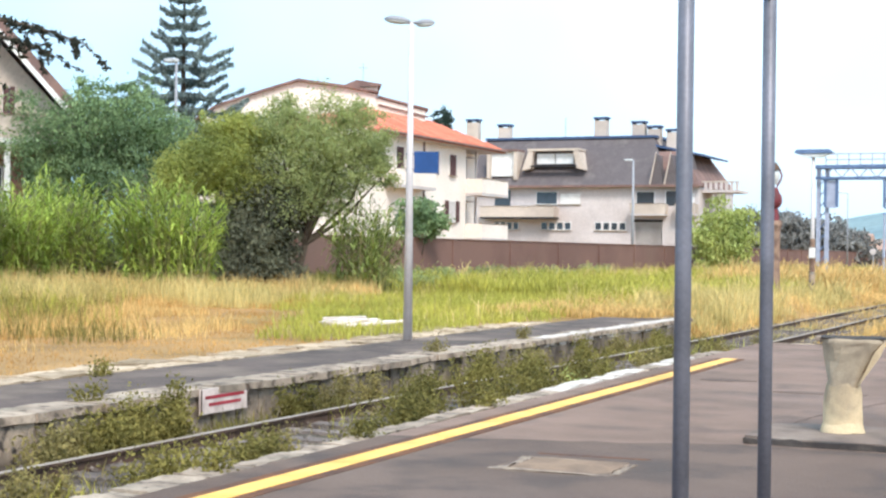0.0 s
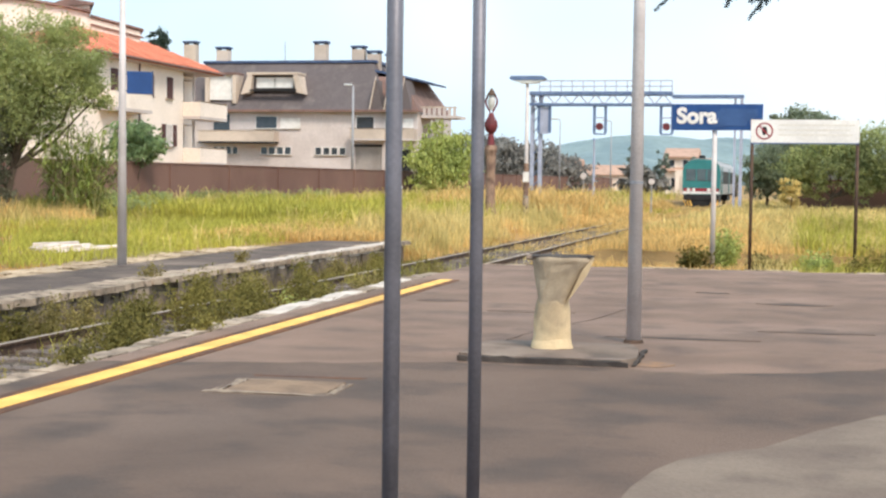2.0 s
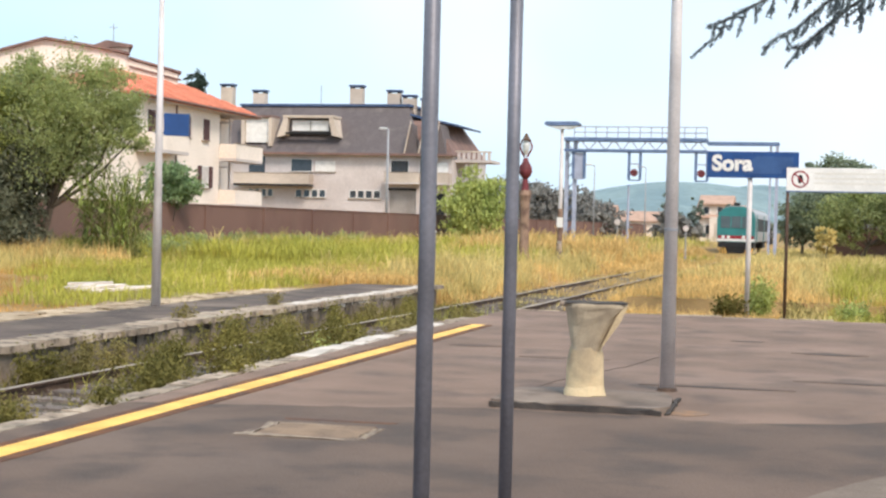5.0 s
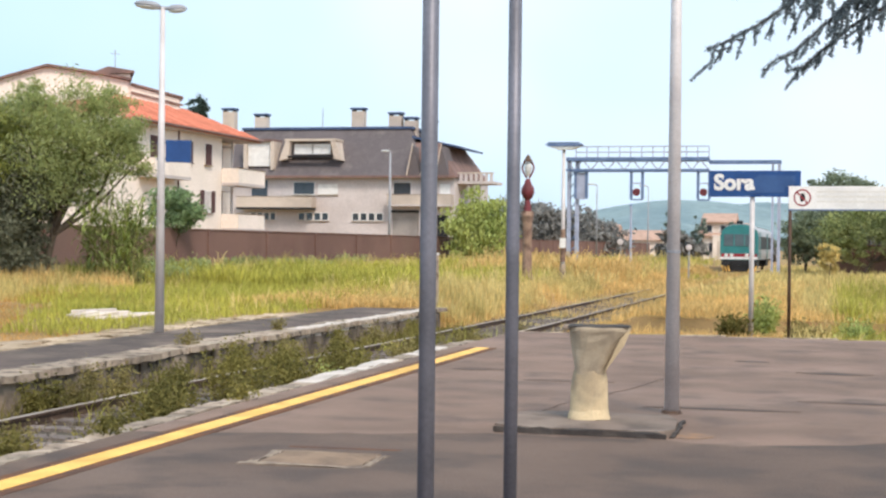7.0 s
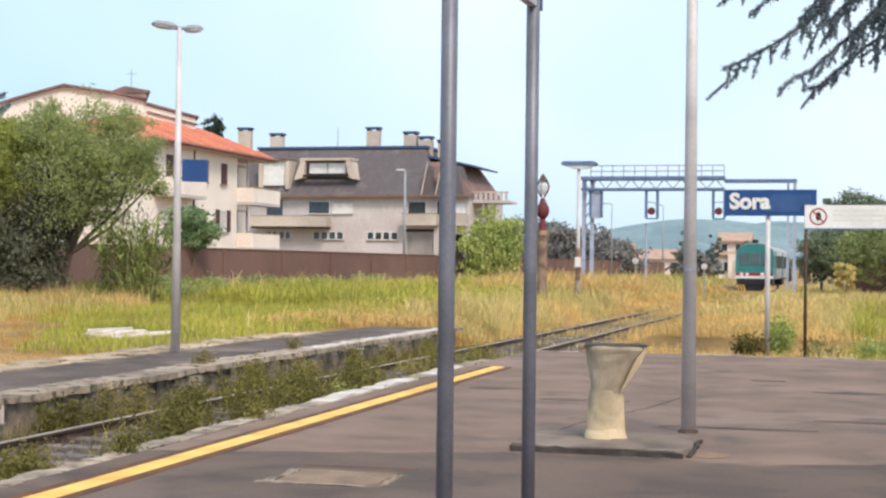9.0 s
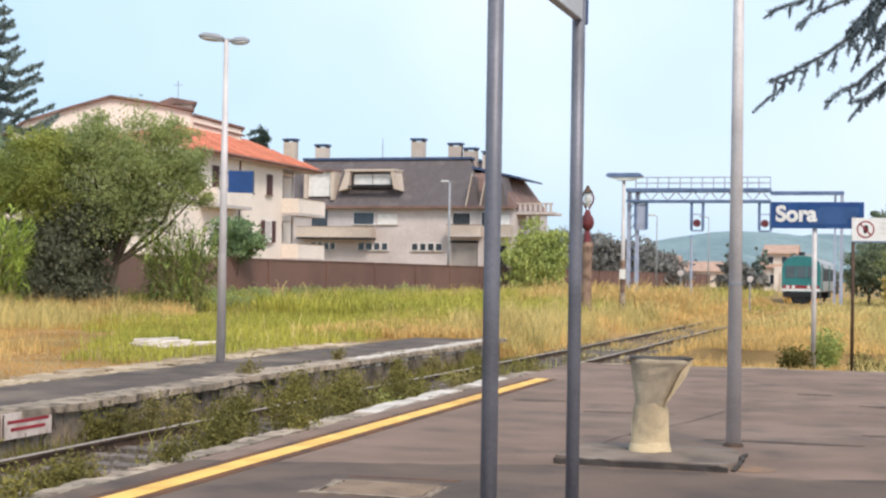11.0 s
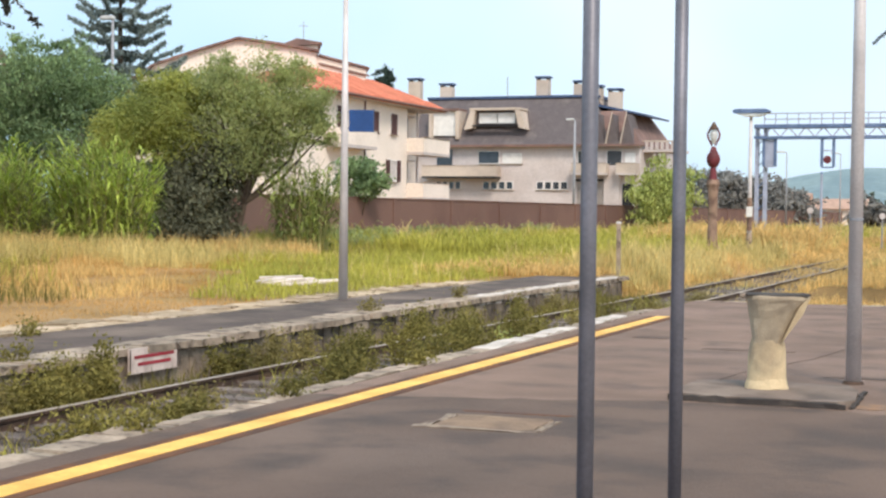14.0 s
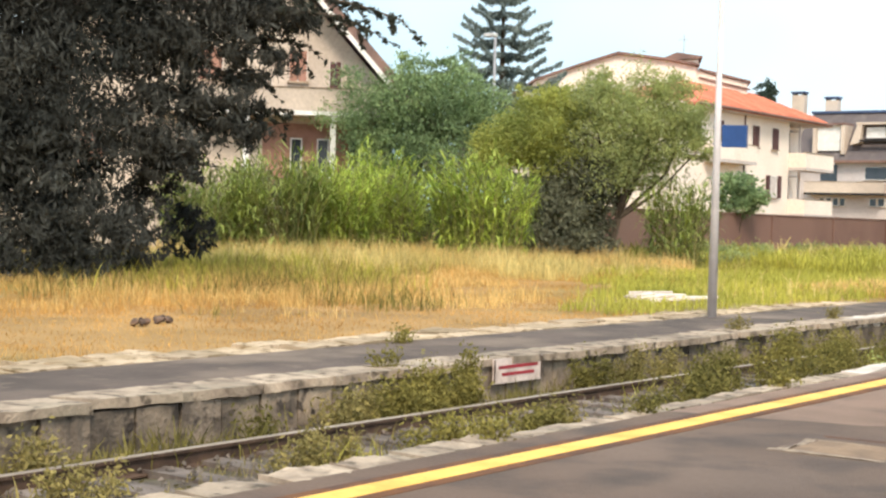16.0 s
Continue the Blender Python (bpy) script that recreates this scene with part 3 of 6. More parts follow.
def flared(prof, seg, shift_k, z0):
    """A squarish bowl whose rings slide to one side as they widen."""
    bm = bmesh.new()
    rings = []
    for r, z in prof:
        shift = max(0.0, r - 0.125) * shift_k
        rings.append([bm.verts.new((shift + r * abs(math.cos(a)) ** 0.7 * math.copysign(1, math.cos(a)), r * 0.85 * abs(math.sin(a)) ** 0.7 * math.copysign(1, math.sin(a)), z + z0)) for a in np.linspace(0, 2 * math.pi, seg + 1)[:-1]])
    for p, q in zip(rings, rings[1:]):
        for k in range(seg):
            bm.faces.new((p[k], p[(k + 1) % seg], q[(k + 1) % seg], q[k]))
    bm.faces.new(rings[-1])
    return bm


bm = flared([(0.12, 0.0), (0.134, 0.04), (0.144, 0.10), (0.160, 0.18), (0.186, 0.26), (0.222, 0.34), (0.248, 0.395), (0.266, 0.43), (0.268, 0.452), (0.262, 0.46), (0.246, 0.455), (0.215, 0.40), (0.10, 0.34)], 24, 0.62, 0.34)
part("basin", rough_up(rough_up(bm, 0.016, 6), 0.007, 17), "basin", fountain, "grey stained basin flaring from the stem")
part("rib", rough_up(prism([(0.12, 0.40), (0.19, 0.50), (0.30, 0.66), (0.352, 0.775), (0.345, 0.79), (0.26, 0.70)], -0.17, -0.02, "y"), 0.012, 9), "fountain", fountain, "pale stone rib under the basin")
# thin dark plate along the top of the basin
bm = prism([(-0.19, -0.17), (0.05, -0.21), (0.34, -0.17), (0.37, 0.05), (0.30, 0.19), (0.0, 0.21), (-0.18, 0.15)], 0.803, 0.813, "z")
part("rim", rough_up(bm, 0.012, 9), "slab_side", fountain, "dark rim of the basin")
part("lip", rough_up(B(-0.235, -0.12, -0.10, 0.09, 0.775, 0.812, 0.012), 0.02, 9), "stone", fountain, "broken pale lip of the basin")
poly = [(-1.04 + 0.15 * math.cos(a) * (1 + 0.25 * math.sin(3 * a + 1)), 12.45 + 0.24 * math.sin(a) * (1 + 0.2 * math.cos(2 * a))) for a in np.linspace(0, 2 * math.pi, 21)[:-1]]
stain = part("rust_stain", prism(poly, 0.001, 0.004, "z"), "rust_stain")
tagged(stain, "orange rust stain beside the fountain slab", "stain", kind="structure")

# ---- steel pole on the platform ----
pole = empty("steel_pole", (-1.37, 14.1, 0), "tall pale grey tapered steel pole", "pole")
part("shaft", tubes(((0, 0, 0), (0, 0, 6.2), 0.068, 0.042), seg=20), "pole", pole, smooth=True)
part("collar", tubes(((0, 0, 0.0), (0, 0, 0.03), 0.10, 0.085), seg=20), "rust", pole, "rusty ring at the foot")
part("band", tubes(((0, 0, 1.50), (0, 0, 1.525), 0.0665), seg=20), "lamp_grey", pole, "dark clamp band")

# ---- board on two posts close to the camera ----
board = empty("platform_board", (-1.369, 6.043, 0), "grey steel notice board on two tubular posts", "sign", rz=-0.7)
for y in (-0.705, 0.705):
    part("post", tubes(((0, y, -0.02), (0, y, 3.21), 0.0304), seg=20), "steel", board, smooth=True)
part("panel", B(-0.021, 0.021, -0.76, 0.76, 2.730, 3.212, 0.006), "board_back", board, "pale grey back of the board")
part("edge_trim", B(-0.028, 0.028, 0.762, 0.784, 2.725, 3.217, 0.004), "blue_trim", board, "dark blue edge trim")

# ---- lamp posts ----
def oval_head(parent, x, y, z, lx, ly, tilt):
    m = pose(x, y, z, 0, tilt, 0)
    bm = lathe([(0.02, 0.075), (0.6, 0.065), (0.92, 0.03), (1.0, 0.0), (0.97, -0.015)], 20, (lx, ly))
    bmesh.ops.transform(bm, matrix=m, verts=bm.verts)
    h = part("lamp_head", bm, "lamp_grey", parent, "grey oval lamp head", smooth=True)
    bm = lathe([(0.94, -0.017), (0.85, -0.04), (0.5, -0.062), (0.02, -0.07)], 20, (lx, ly))
    bmesh.ops.transform(bm, matrix=m, verts=bm.verts)
    part("lens", bm, "lens", h, "pale glass lens", smooth=True)


lamp = empty("platform_lamp", (-10.97, 23.31, 0), "pale steel lamp post with two oval heads on the far platform", "street lamp", "lamp posts", rz=20)
part("shaft", tubes(((0, 0, 0), (0, 0, 5.53), 0.082, 0.040), seg=18), "pole", lamp, smooth=True)
part("cross_arm", tubes(((-0.12, 0, 5.52), (0.12, 0, 5.52), 0.03)), "lamp_grey", lamp)
oval_head(lamp, -0.25, -0.02, 5.56, 0.23, 0.12, 6)
oval_head(lamp, 0.23, 0.06, 5.52, 0.17, 0.10, -4)
flag = empty("blue_flag_sign", (-10.97, 23.31, 0), "square blue enamel sign clamped to the lamp post", "sign", rz=28)
part("plate", B(0.075, 0.49, -0.012, 0.012, 2.90, 3.28, 0.004), "blue_sign", flag)
part("frame_edge", B(0.492, 0.51, -0.016, 0.016, 2.89, 3.29), "blue_trim", flag, "dark blue edge")
for z in (2.95, 3.23):
    part("clamp", tubes(((-0.075, 0, z), (0.10, 0, z), 0.012), seg=8), "blue_trim", flag)

lamp_b = empty("platform_lamp", (-10.30, 59.0, ground_z(-10.30, 59)), "grey lamp post with a wide flat twin head", "street lamp", "lamp posts")
part("shaft", tubes(((0, 0, 0), (0, 0, 5.55), 0.10, 0.06), seg=14), "pole", lamp_b, smooth=True)
part("foot", tubes(((0, 0, 0), (0, 0, 0.9), 0.13, 0.12), seg=14), "stone", lamp_b, "pale painted foot")
part("mid_shaft", tubes(((0, 0, 1.0), (0, 0, 2.3), 0.108, 0.10), seg=14), "rust_stone", lamp_b, "rusty middle of the shaft")
part("head", prism([(-0.72, 5.70), (-0.62, 5.80), (0.62, 5.80), (0.78, 5.70), (0.70, 5.64), (-0.64, 5.64)], -0.2, 0.2), "gantry", lamp_b, "dark flat lamp head")
part("lens", prism([(-0.62, 5.63), (0.68, 5.63), (0.30, 5.50), (-0.24, 5.50)], -0.17, 0.17), "lens", lamp_b, "white lens under the head")
part("notice", B(-0.10, 0.14, -0.16, -0.13, 1.55, 1.95), "white_paint", lamp_b, "small white notice")


def street_lamp(loc, height, arm, label, r=0.07):
    ob = empty("street_lamp", loc, label, "street lamp", "lamp posts")
    part("shaft", tubes(((0, 0, 0), (0, 0, height), r, r * 0.55), seg=12), "lamp_grey", ob, smooth=True)
    part("arm", tubes(((0, 0, height), (arm, 0, height + 0.12), r * 0.5), seg=8), "lamp_grey", ob)
    part("head", B(min(arm, arm * 1.6) - 0.25, max(arm, arm * 1.6) + 0.25, -0.16, 0.16, height + 0.02, height + 0.20, 0.05), "lens", ob, "pale lamp head")
    return ob


a = Vector((-38.35, 128.40, 9.81))
street_lamp((a.x, a.y, 0), a.z + 0.03, -0.35, "grey street lamp in front of the grey apartment building", 0.16)
# plain-topped pole; its lamp head is an addition
a = Vector((-37.10, 54.58, 9.85))
street_lamp((a.x, a.y, 0), a.z - 0.2, -0.2, "thin grey pole with an added lamp head between the garden trees", 0.10)
for px, top in (((-22.57, 148.44, 7.70), 0), ((-19.83, 168.99, 8.39), 0)):
    street_lamp((px[0], px[1], 0), px[2], -0.5, "thin grey street lamp far along the line", 0.09)

white_post = empty("marker_post", (-9.71, 36.96, ground_z(-9.71, 36.96)), "short white concrete marker post at the platform end", "post")
part("shaft", B(-0.05, 0.05, -0.05, 0.05, -0.05, 1.35, 0.01), "stone", white_post)
part("cap", B(-0.06, 0.06, -0.06, 0.06, 1.354, 1.40, 0.01), "white_paint", white_post, "white painted cap")

# ---- station name sign ----
def text_part(name, body, size, m, material, parent, label="", depth=0.004, offset=0.0):
    cu = bpy.data.curves.new(name, "FONT")
    cu.body, cu.size, cu.extrude, cu.offset = body, size, depth, offset
    tmp = bpy.data.objects.new(name, cu)
    scene.collection.objects.link(tmp)
    me = bpy.data.meshes.new_from_object(tmp.evaluated_get(bpy.context.evaluated_depsgraph_get()))
    bpy.data.objects.remove(tmp)
    me.materials.clear()
    me.materials.append(M[material])
    ob = new(name, me)
    ob.parent, ob.matrix_local = parent, m
    if label:
        ob["label"] = label
    return ob


name_sign = empty("station_sign", (-1.53, 33.0, ground_z(-1.5, 33)), "blue station name sign with white letters on one post", "sign")
GZ = name_sign.location.z
part("post", tubes(((-0.05, 0.09, 0), (-0.05, 0.09, 2.95 - GZ), 0.055), seg=14), "pole", name_sign, smooth=True)
part("panel", B(-0.975, 0.975, -0.02, 0.02, 2.67 - GZ, 3.24 - GZ, 0.006), "blue_sign", name_sign)
part("field", prism([(-0.10, 2.75 - GZ), (0.62, 2.76 - GZ), (0.64, 2.88 - GZ), (0.80, 2.90 - GZ), (0.86, 2.97 - GZ), (0.86, 3.13 - GZ), (0.10, 3.15 - GZ), (-0.08, 3.02 - GZ)], -0.028, -0.021), "sign_field", name_sign, "paler faded blue field")
part("bracket", B(-0.12, 0.02, 0.022, 0.08, 2.80 - GZ, 3.1 - GZ), "steel", name_sign)
text_part("lettering", "Sora", 0.47, pose(-0.87, -0.032, 2.83 - GZ, 90), "white_paint", name_sign, "white bold letters", offset=0.020)

warn = empty("warning_sign", (0.31, 31.2, ground_z(0.3, 31.2)), "long white warning sign on two thin dark posts", "sign")
GZ = warn.location.z
for x in (-1.04, 1.05):
    part("post", tubes(((x, 0.04, 0), (x, 0.04, 2.84 - GZ), 0.035), seg=12), "rust", warn, smooth=True)
part("panel", B(-1.07, 1.08, -0.015, 0.015, 2.36 - GZ, 2.83 - GZ, 0.005), "white_paint", warn)
part("lower_edge", B(-1.07, 1.08, -0.02, 0.02, 2.335 - GZ, 2.358 - GZ), "gantry", warn, "dark lower edge")
bm = bmesh.new()
for k in range(28):
    a0, a1 = 2 * math.pi * k / 28, 2 * math.pi * (k + 1) / 28
    q = [bm.verts.new((-0.80 + r * math.cos(a), -0.019, 2.595 - GZ + r * math.sin(a))) for r, a in ((0.145, a0), (0.175, a0), (0.175, a1), (0.145, a1))]
    bm.faces.new(q)
part("prohibition_ring", bm, "red_paint", warn, "red prohibition ring")
part("pictogram", prism([(-0.83, 2.52 - GZ), (-0.79, 2.51 - GZ), (-0.74, 2.58 - GZ), (-0.76, 2.68 - GZ), (-0.82, 2.69 - GZ), (-0.85, 2.60 - GZ)], -0.020, -0.017), "black", warn, "dark blurred symbol")
part("slash", prism([(-0.92, 2.70 - GZ), (-0.90, 2.72 - GZ), (-0.68, 2.49 - GZ), (-0.70, 2.47 - GZ)], -0.0235, -0.0205), "red_paint", warn, "red slash")
for z, x1 in ((2.70, 0.98), (2.60, 0.90), (2.50, 0.95)):
    part("text_bar", B(-0.52, x1, -0.018, -0.0155, z - GZ, z + 0.035 - GZ), "grey_text", warn, "grey unreadable line of writing")

M["rubble"] = mat("rubble", (0.13, 0.085, 0.065), (0.07, 0.05, 0.042), 9.0, 0.9, island=0.4)
M["notice"] = mat("notice", (0.66, 0.55, 0.50), (0.50, 0.40, 0.36), 5.0, 0.6, stain=(0.40, 0.29, 0.24), stain_scale=2.5)
notice = empty("track_notice", (QX + 0.04, 14.15, -0.27), "faded white enamel notice with red unreadable lines on the platform face", "sign")
part("plate", B(0.0, 0.018, -0.50, 0.50, 0.0, 0.28, 0.003), "notice", notice)
for z, a in ((0.165, 0.40), (0.085, 0.33)):
    part("text_bar", B(0.019, 0.022, -a, a, z, z + 0.035), "red_paint", notice, "red unreadable line of writing")
for y in (-0.49, 0.465):
    part("side_bar", B(0.019, 0.022, y, y + 0.025, 0.01, 0.27), "rust", notice, "rusty border")

# ---- old signal on a stone pillar ----
sig = empty("old_signal", (-11.12, 55.8, ground_z(-11.1, 55.8)), "old rusty signal pillar with a red lantern head", "signal")
z0 = -sig.location.z
part("pillar", rough_up(lathe([(0.30, 0.0), (0.25, 0.35), (0.20, 0.5), (0.17, 1.5), (0.20, 2.5), (0.26, 2.75), (0.22, 2.9)], 12), 0.03, 3), "rust_stone", sig, "stained stone and rust pillar")
part("neck", tubes(((0, 0, 2.88), (0, 0, 3.35), 0.16, 0.10)), "signal_red", sig)
part("round_target", lathe([(0.08, 3.34), (0.19, 3.44), (0.26, 3.62), (0.24, 3.80), (0.14, 3.96), (0.08, 4.15)], 16), "signal_red", sig, "red painted bulb", smooth=True)
bm = bmesh.new()
ring = [(0.05, 4.18), (0.20, 4.45), (0.23, 4.62), (0.14, 4.80)]
for s in (-1, 1):
    for p, q in zip(ring, ring[1:]):
        tube(bm, (s * p[0], 0, p[1]), (s * q[0], 0, q[1]), 0.035, seg=8)
part("lantern_frame", bm, "signal_red", sig, "curved dark red lantern frame")
part("lantern_cap", lathe([(0.20, 4.80), (0.12, 4.92), (0.03, 5.08)], 12), "rust", sig)
part("lantern_glass", lathe([(0.05, 4.25), (0.13, 4.45), (0.15, 4.62), (0.10, 4.78)], 12), "lens", sig, "pale lantern glass")

# ---- signal gantry over the track ----
gan = empty("signal_gantry", (0, 90.0, 0), "blue-grey lattice signal gantry across the line", "gantry")
X0, X1, XM = -15.5, -2.7, -6.9
for z, r in ((6.85, 0.13), (6.18, 0.09)):
    x1 = XM
    for dy in (-0.45, 0.45):
        part("chord", B(X0, x1, dy - r, dy + r, z - r * 0.8, z + r * 0.8), "gantry", gan)
for dy in (-0.45, 0.45):
    part("chord", B(XM, X1, dy - 0.09, dy + 0.09, 6.58, 6.76), "gantry", gan, "thinner beam of the second span")
n = 17
for k in range(n):
    xa, xb = X0 + (XM - X0) * k / n, X0 + (XM - X0) * (k + 1) / n
    part("brace", tubes(((xa, -0.45, 6.2 if k % 2 else 6.8), (xb, -0.45, 6.8 if k % 2 else 6.2), 0.035), seg=6), "gantry_light", gan)
part("walkway", B(X0, XM, -0.5, 0.5, 6.86, 6.92), "gantry", gan, "steel walkway")
for x in np.linspace(X0 + 0.6, XM, 13):
    part("railing_post", tubes(((x, -0.5, 6.92), (x, -0.5, 7.62), 0.035), seg=6), "gantry_light", gan)
for z in (7.26, 7.60):
    part("railing_bar", B(X0 + 0.6, XM, -0.53, -0.47, z - 0.035, z + 0.035), "gantry_light", gan)
for x in (X0 + 0.12, X0 + 0.62):
    part("leg", B(x - 0.11, x + 0.11, -0.14, 0.14, -0.2, 6.8), "gantry_light", gan)
for k in range(9):
    z = 0.4 + k * 0.66
    part("leg_brace", tubes(((X0 + 0.12, -0.1, z), (X0 + 0.62, -0.1, z + 0.6), 0.03), seg=6), "gantry", gan)
part("leg", B(X1 - 0.20, X1 - 0.02, -0.14, 0.14, -0.2, 6.57), "gantry_light", gan)
part("leg", B(X1 - 0.55, X1 - 0.43, -0.14, 0.14, -0.2, 6.57), "gantry_light", gan)
for x in (-14.6, -11.2, -7.2):
    cage = part("signal_cage", B(x - 0.30, x + 0.30, -0.35, -0.29, 6.05, 6.15), "gantry", gan, "steel cage that hangs under the beam")
    for dx in (-0.34, 0.34):
        part("hanger", B(x + dx - 0.08, x + dx + 0.08, -0.40, -0.25, 4.45, 6.1), "gantry", cage)
    if x < -14:
        part("back_board", B(x - 0.26, x + 0.26, -0.36, -0.30, 4.4, 6.03), "gantry_light", cage, "pale boarding")
    else:
        part("signal_disc", lathe([(0.05, 0.0), (0.23, 0.03), (0.23, 0.10), (0.05, 0.12)], 18), "signal_red", cage, "dark red round signal").matrix_local = pose(x, -0.42, 4.85, 90)
        part("rung", B(x - 0.29, x + 0.29, -0.36, -0.30, 5.35, 5.42), "gantry_light", cage)
        part("floor_plate", B(x - 0.36, x + 0.36, -0.42, -0.2, 4.36, 4.44), "gantry", cage)

# ---- small marker discs and a thin post beside the line ----
for x, y, z in ((-11.38, 84.0, 1.82), (-7.7, 86.0, 1.55)):
    mk = empty("marker_sign", (x, y, ground_z(x, y)), "small white enamel marker disc on a short post beside the line", "sign", "marker discs")
    part("post", tubes(((0, 0.03, 0), (0, 0.03, z - ground_z(x, y)), 0.04), seg=8), "lamp_grey", mk)
    part("disc", lathe([(0.05, -0.015), (0.17, -0.012), (0.18, 0.0), (0.17, 0.012), (0.05, 0.015)], 16), "plaster_grey", mk, "white round disc").matrix_local = pose(0, -0.03, z - ground_z(x, y), 90)
wire_post = empty("wire_post", (-11.38, 88.5, ground_z(-11.4, 88.5)), "thin pale steel post under the gantry signal", "post")
part("shaft", tubes(((0, 0, -0.1), (0, 0, 4.1), 0.09, 0.06), seg=10), "gantry_light", wire_post)
part("cap", tubes(((0, 0, 4.1), (0, 0, 4.2), 0.10, 0.05), seg=10), "gantry", wire_post)

# ---- railcar ----
TY = 112.0
car = empty("railcar", (track_x(TY) - 0.05, TY, RAIL_Z), "teal and grey diesel railcar on the track", "train", rz=-0.6)
prof = [(-1.36, 0.95), (-1.42, 1.5), (-1.42, 2.7), (-1.30, 3.15), (-0.95, 3.45), (-0.45, 3.60), (0.45, 3.60), (0.95, 3.45), (1.30, 3.15), (1.42, 2.7), (1.42, 1.5), (1.36, 0.95)]
part("body", prism(prof, 0.35, 23.0), "train_grey", car, "grey car body")
part("cab_front", prism([(x * 0.985, z if z < 3.0 else z - 0.03) for x, z in prof], 0.0, 0.346), "teal", car, "teal cab front")
part("side_band", prism([(1.425, 1.75), (1.44, 1.75), (1.44, 2.72), (1.425, 2.72)], 0.9, 22.5), "black", car, "dark band of side windows")
part("roof", prism([(-1.0, 3.46), (-0.5, 3.64), (0.5, 3.64), (1.0, 3.46)], 0.36, 23.0), "train_roof", car, "weathered pale roof")
part("windscreen", B(-1.12, 1.12, -0.03, -0.004, 1.98, 2.85, 0.01), "windscreen", car, "wide dark windscreen")
for x in (-0.38, 0.38):
    part("screen_pillar", B(x - 0.04, x + 0.04, -0.045, -0.031, 1.98, 2.85), "teal", car)
part("white_stripe", B(-1.36, 1.36, -0.02, -0.003, 1.00, 1.18), "white_paint", car, "white stripe")
part("red_stripe", B(-1.30, 1.30, -0.02, -0.003, 1.19, 1.42), "red_paint", car, "red stripe")
for x in (-0.95, -0.55, 0.55, 0.95):
    part("headlight", lathe([(0.02, 0.05), (0.12, 0.03), (0.13, 0.0)], 14), "white_paint", car, "round white headlight").matrix_local = pose(x, -0.024, 1.30, 90)
part("buffer_beam", B(-1.30, 1.30, -0.12, 0.3, 0.55, 0.94), "black", car, "black buffer beam")
for x in (-0.87, 0.87):
    b = part("buffer", lathe([(0.09, 0.0), (0.09, 0.42), (0.22, 0.44), (0.22, 0.50)], 14), "black", car)
    b.matrix_local = pose(x, -0.12, 0.78, 90)
    for k in range(3):
        s = 1 if x > 0 else -1
        part("warning_stripe", prism([(x - s * 0.25 + s * 0.22 * k, 0.10), (x - s * 0.15 + s * 0.22 * k, 0.10), (x + s * 0.0 + s * 0.22 * k, 0.52), (x - s * 0.10 + s * 0.22 * k, 0.52)], -0.10, -0.08), "yellow", car, "yellow warning stripe")
part("plough", B(-1.1, 1.1, -0.06, 0.2, 0.06, 0.54), "black", car, "black plough plate")
part("roof_horn", B(-0.22, 0.22, 0.3, 0.8, 3.65, 3.88, 0.04), "black", car, "dark roof horn box")
for k, y in enumerate((2.6, 5.0, 16.8, 19.2)):
    for x in (-0.75, 0.75):
        part("wheel", lathe([(0.45, -0.06), (0.45, 0.06)], 20), "rust", car).matrix_local = pose(x, y, 0.45, 0, 90)
for y in (3.8, 18.0):
    part("bogie", B(-1.15, 1.15, y - 1.9, y + 1.9, 0.35, 0.93, 0.05), "black", car)
for y in (1.2, 11.4):
    part("door", B(1.425, 1.45, y, y + 1.1, 1.0, 3.0), "teal", car, "teal side door")

# ---- brown boundary wall ----
wall = part("boundary_wall", B(-30.4, -30.0, 49, 330, -0.4, 2.12), "brown_wall")
tagged(wall, "long brown plastered boundary wall with a flat coping", "wall", kind="structure")
for k in range(70):
    y = 49 + k * 4.0
    part("coping", B(-30.44, -29.96, y + 0.02, y + 3.98, 2.125, 2.185), "brown_wall", wall)
for k in range(35):
    y = 53 + k * 8.0
    part("pier", B(-29.995, -29.93, y - 0.2, y + 0.2, -0.4, 2.12), "brown_wall", wall)


# ---- windows and houses ----
def window(parent, face, u, z, w, h, kind="open", out=0.0, mat_shutter="shutter"):
    """A framed window on a wall. face: a matrix whose x runs along the wall and -y out of it."""
    win = new("window")
    win.parent, win.matrix_local = parent, face @ pose(u, -out, z)
    part("pane", B(-w / 2 + 0.05, w / 2 - 0.05, -0.03, -0.004, 0.05, h - 0.05), "curtain" if kind == "curtain" else "glass", win)
    for x0, x1, z0, z1 in ((-w / 2, -w / 2 + 0.06, 0, h), (w / 2 - 0.06, w / 2, 0, h), (-w / 2 + 0.061, w / 2 - 0.061, 0, 0.06), (-w / 2 + 0.061, w / 2 - 0.061, h - 0.06, h)):
        part("frame", B(x0, x1, -0.06, -0.002, z0, z1), "white_paint", win)
    part("sill", B(-w / 2 - 0.08, w / 2 + 0.08, -0.16, -0.001, -0.07, -0.005), "stone", win)
    if kind in ("shut", "open", "curtain"):
        for s in (-1, 1):
            a, b = (s * 0.02, s * (w / 2 - 0.02)) if kind == "shut" else (s * (w / 2 + 0.03), s * (w + 0.0))
            part("shutter", B(min(a, b), max(a, b), -0.11, -0.063, 0.0, h), mat_shutter, win)
    if kind == "blind":
        part("roller_blind", B(-w / 2 + 0.06, w / 2 - 0.06, -0.05, -0.031, 0.06, h - 0.06), "white_paint", win)
    return win


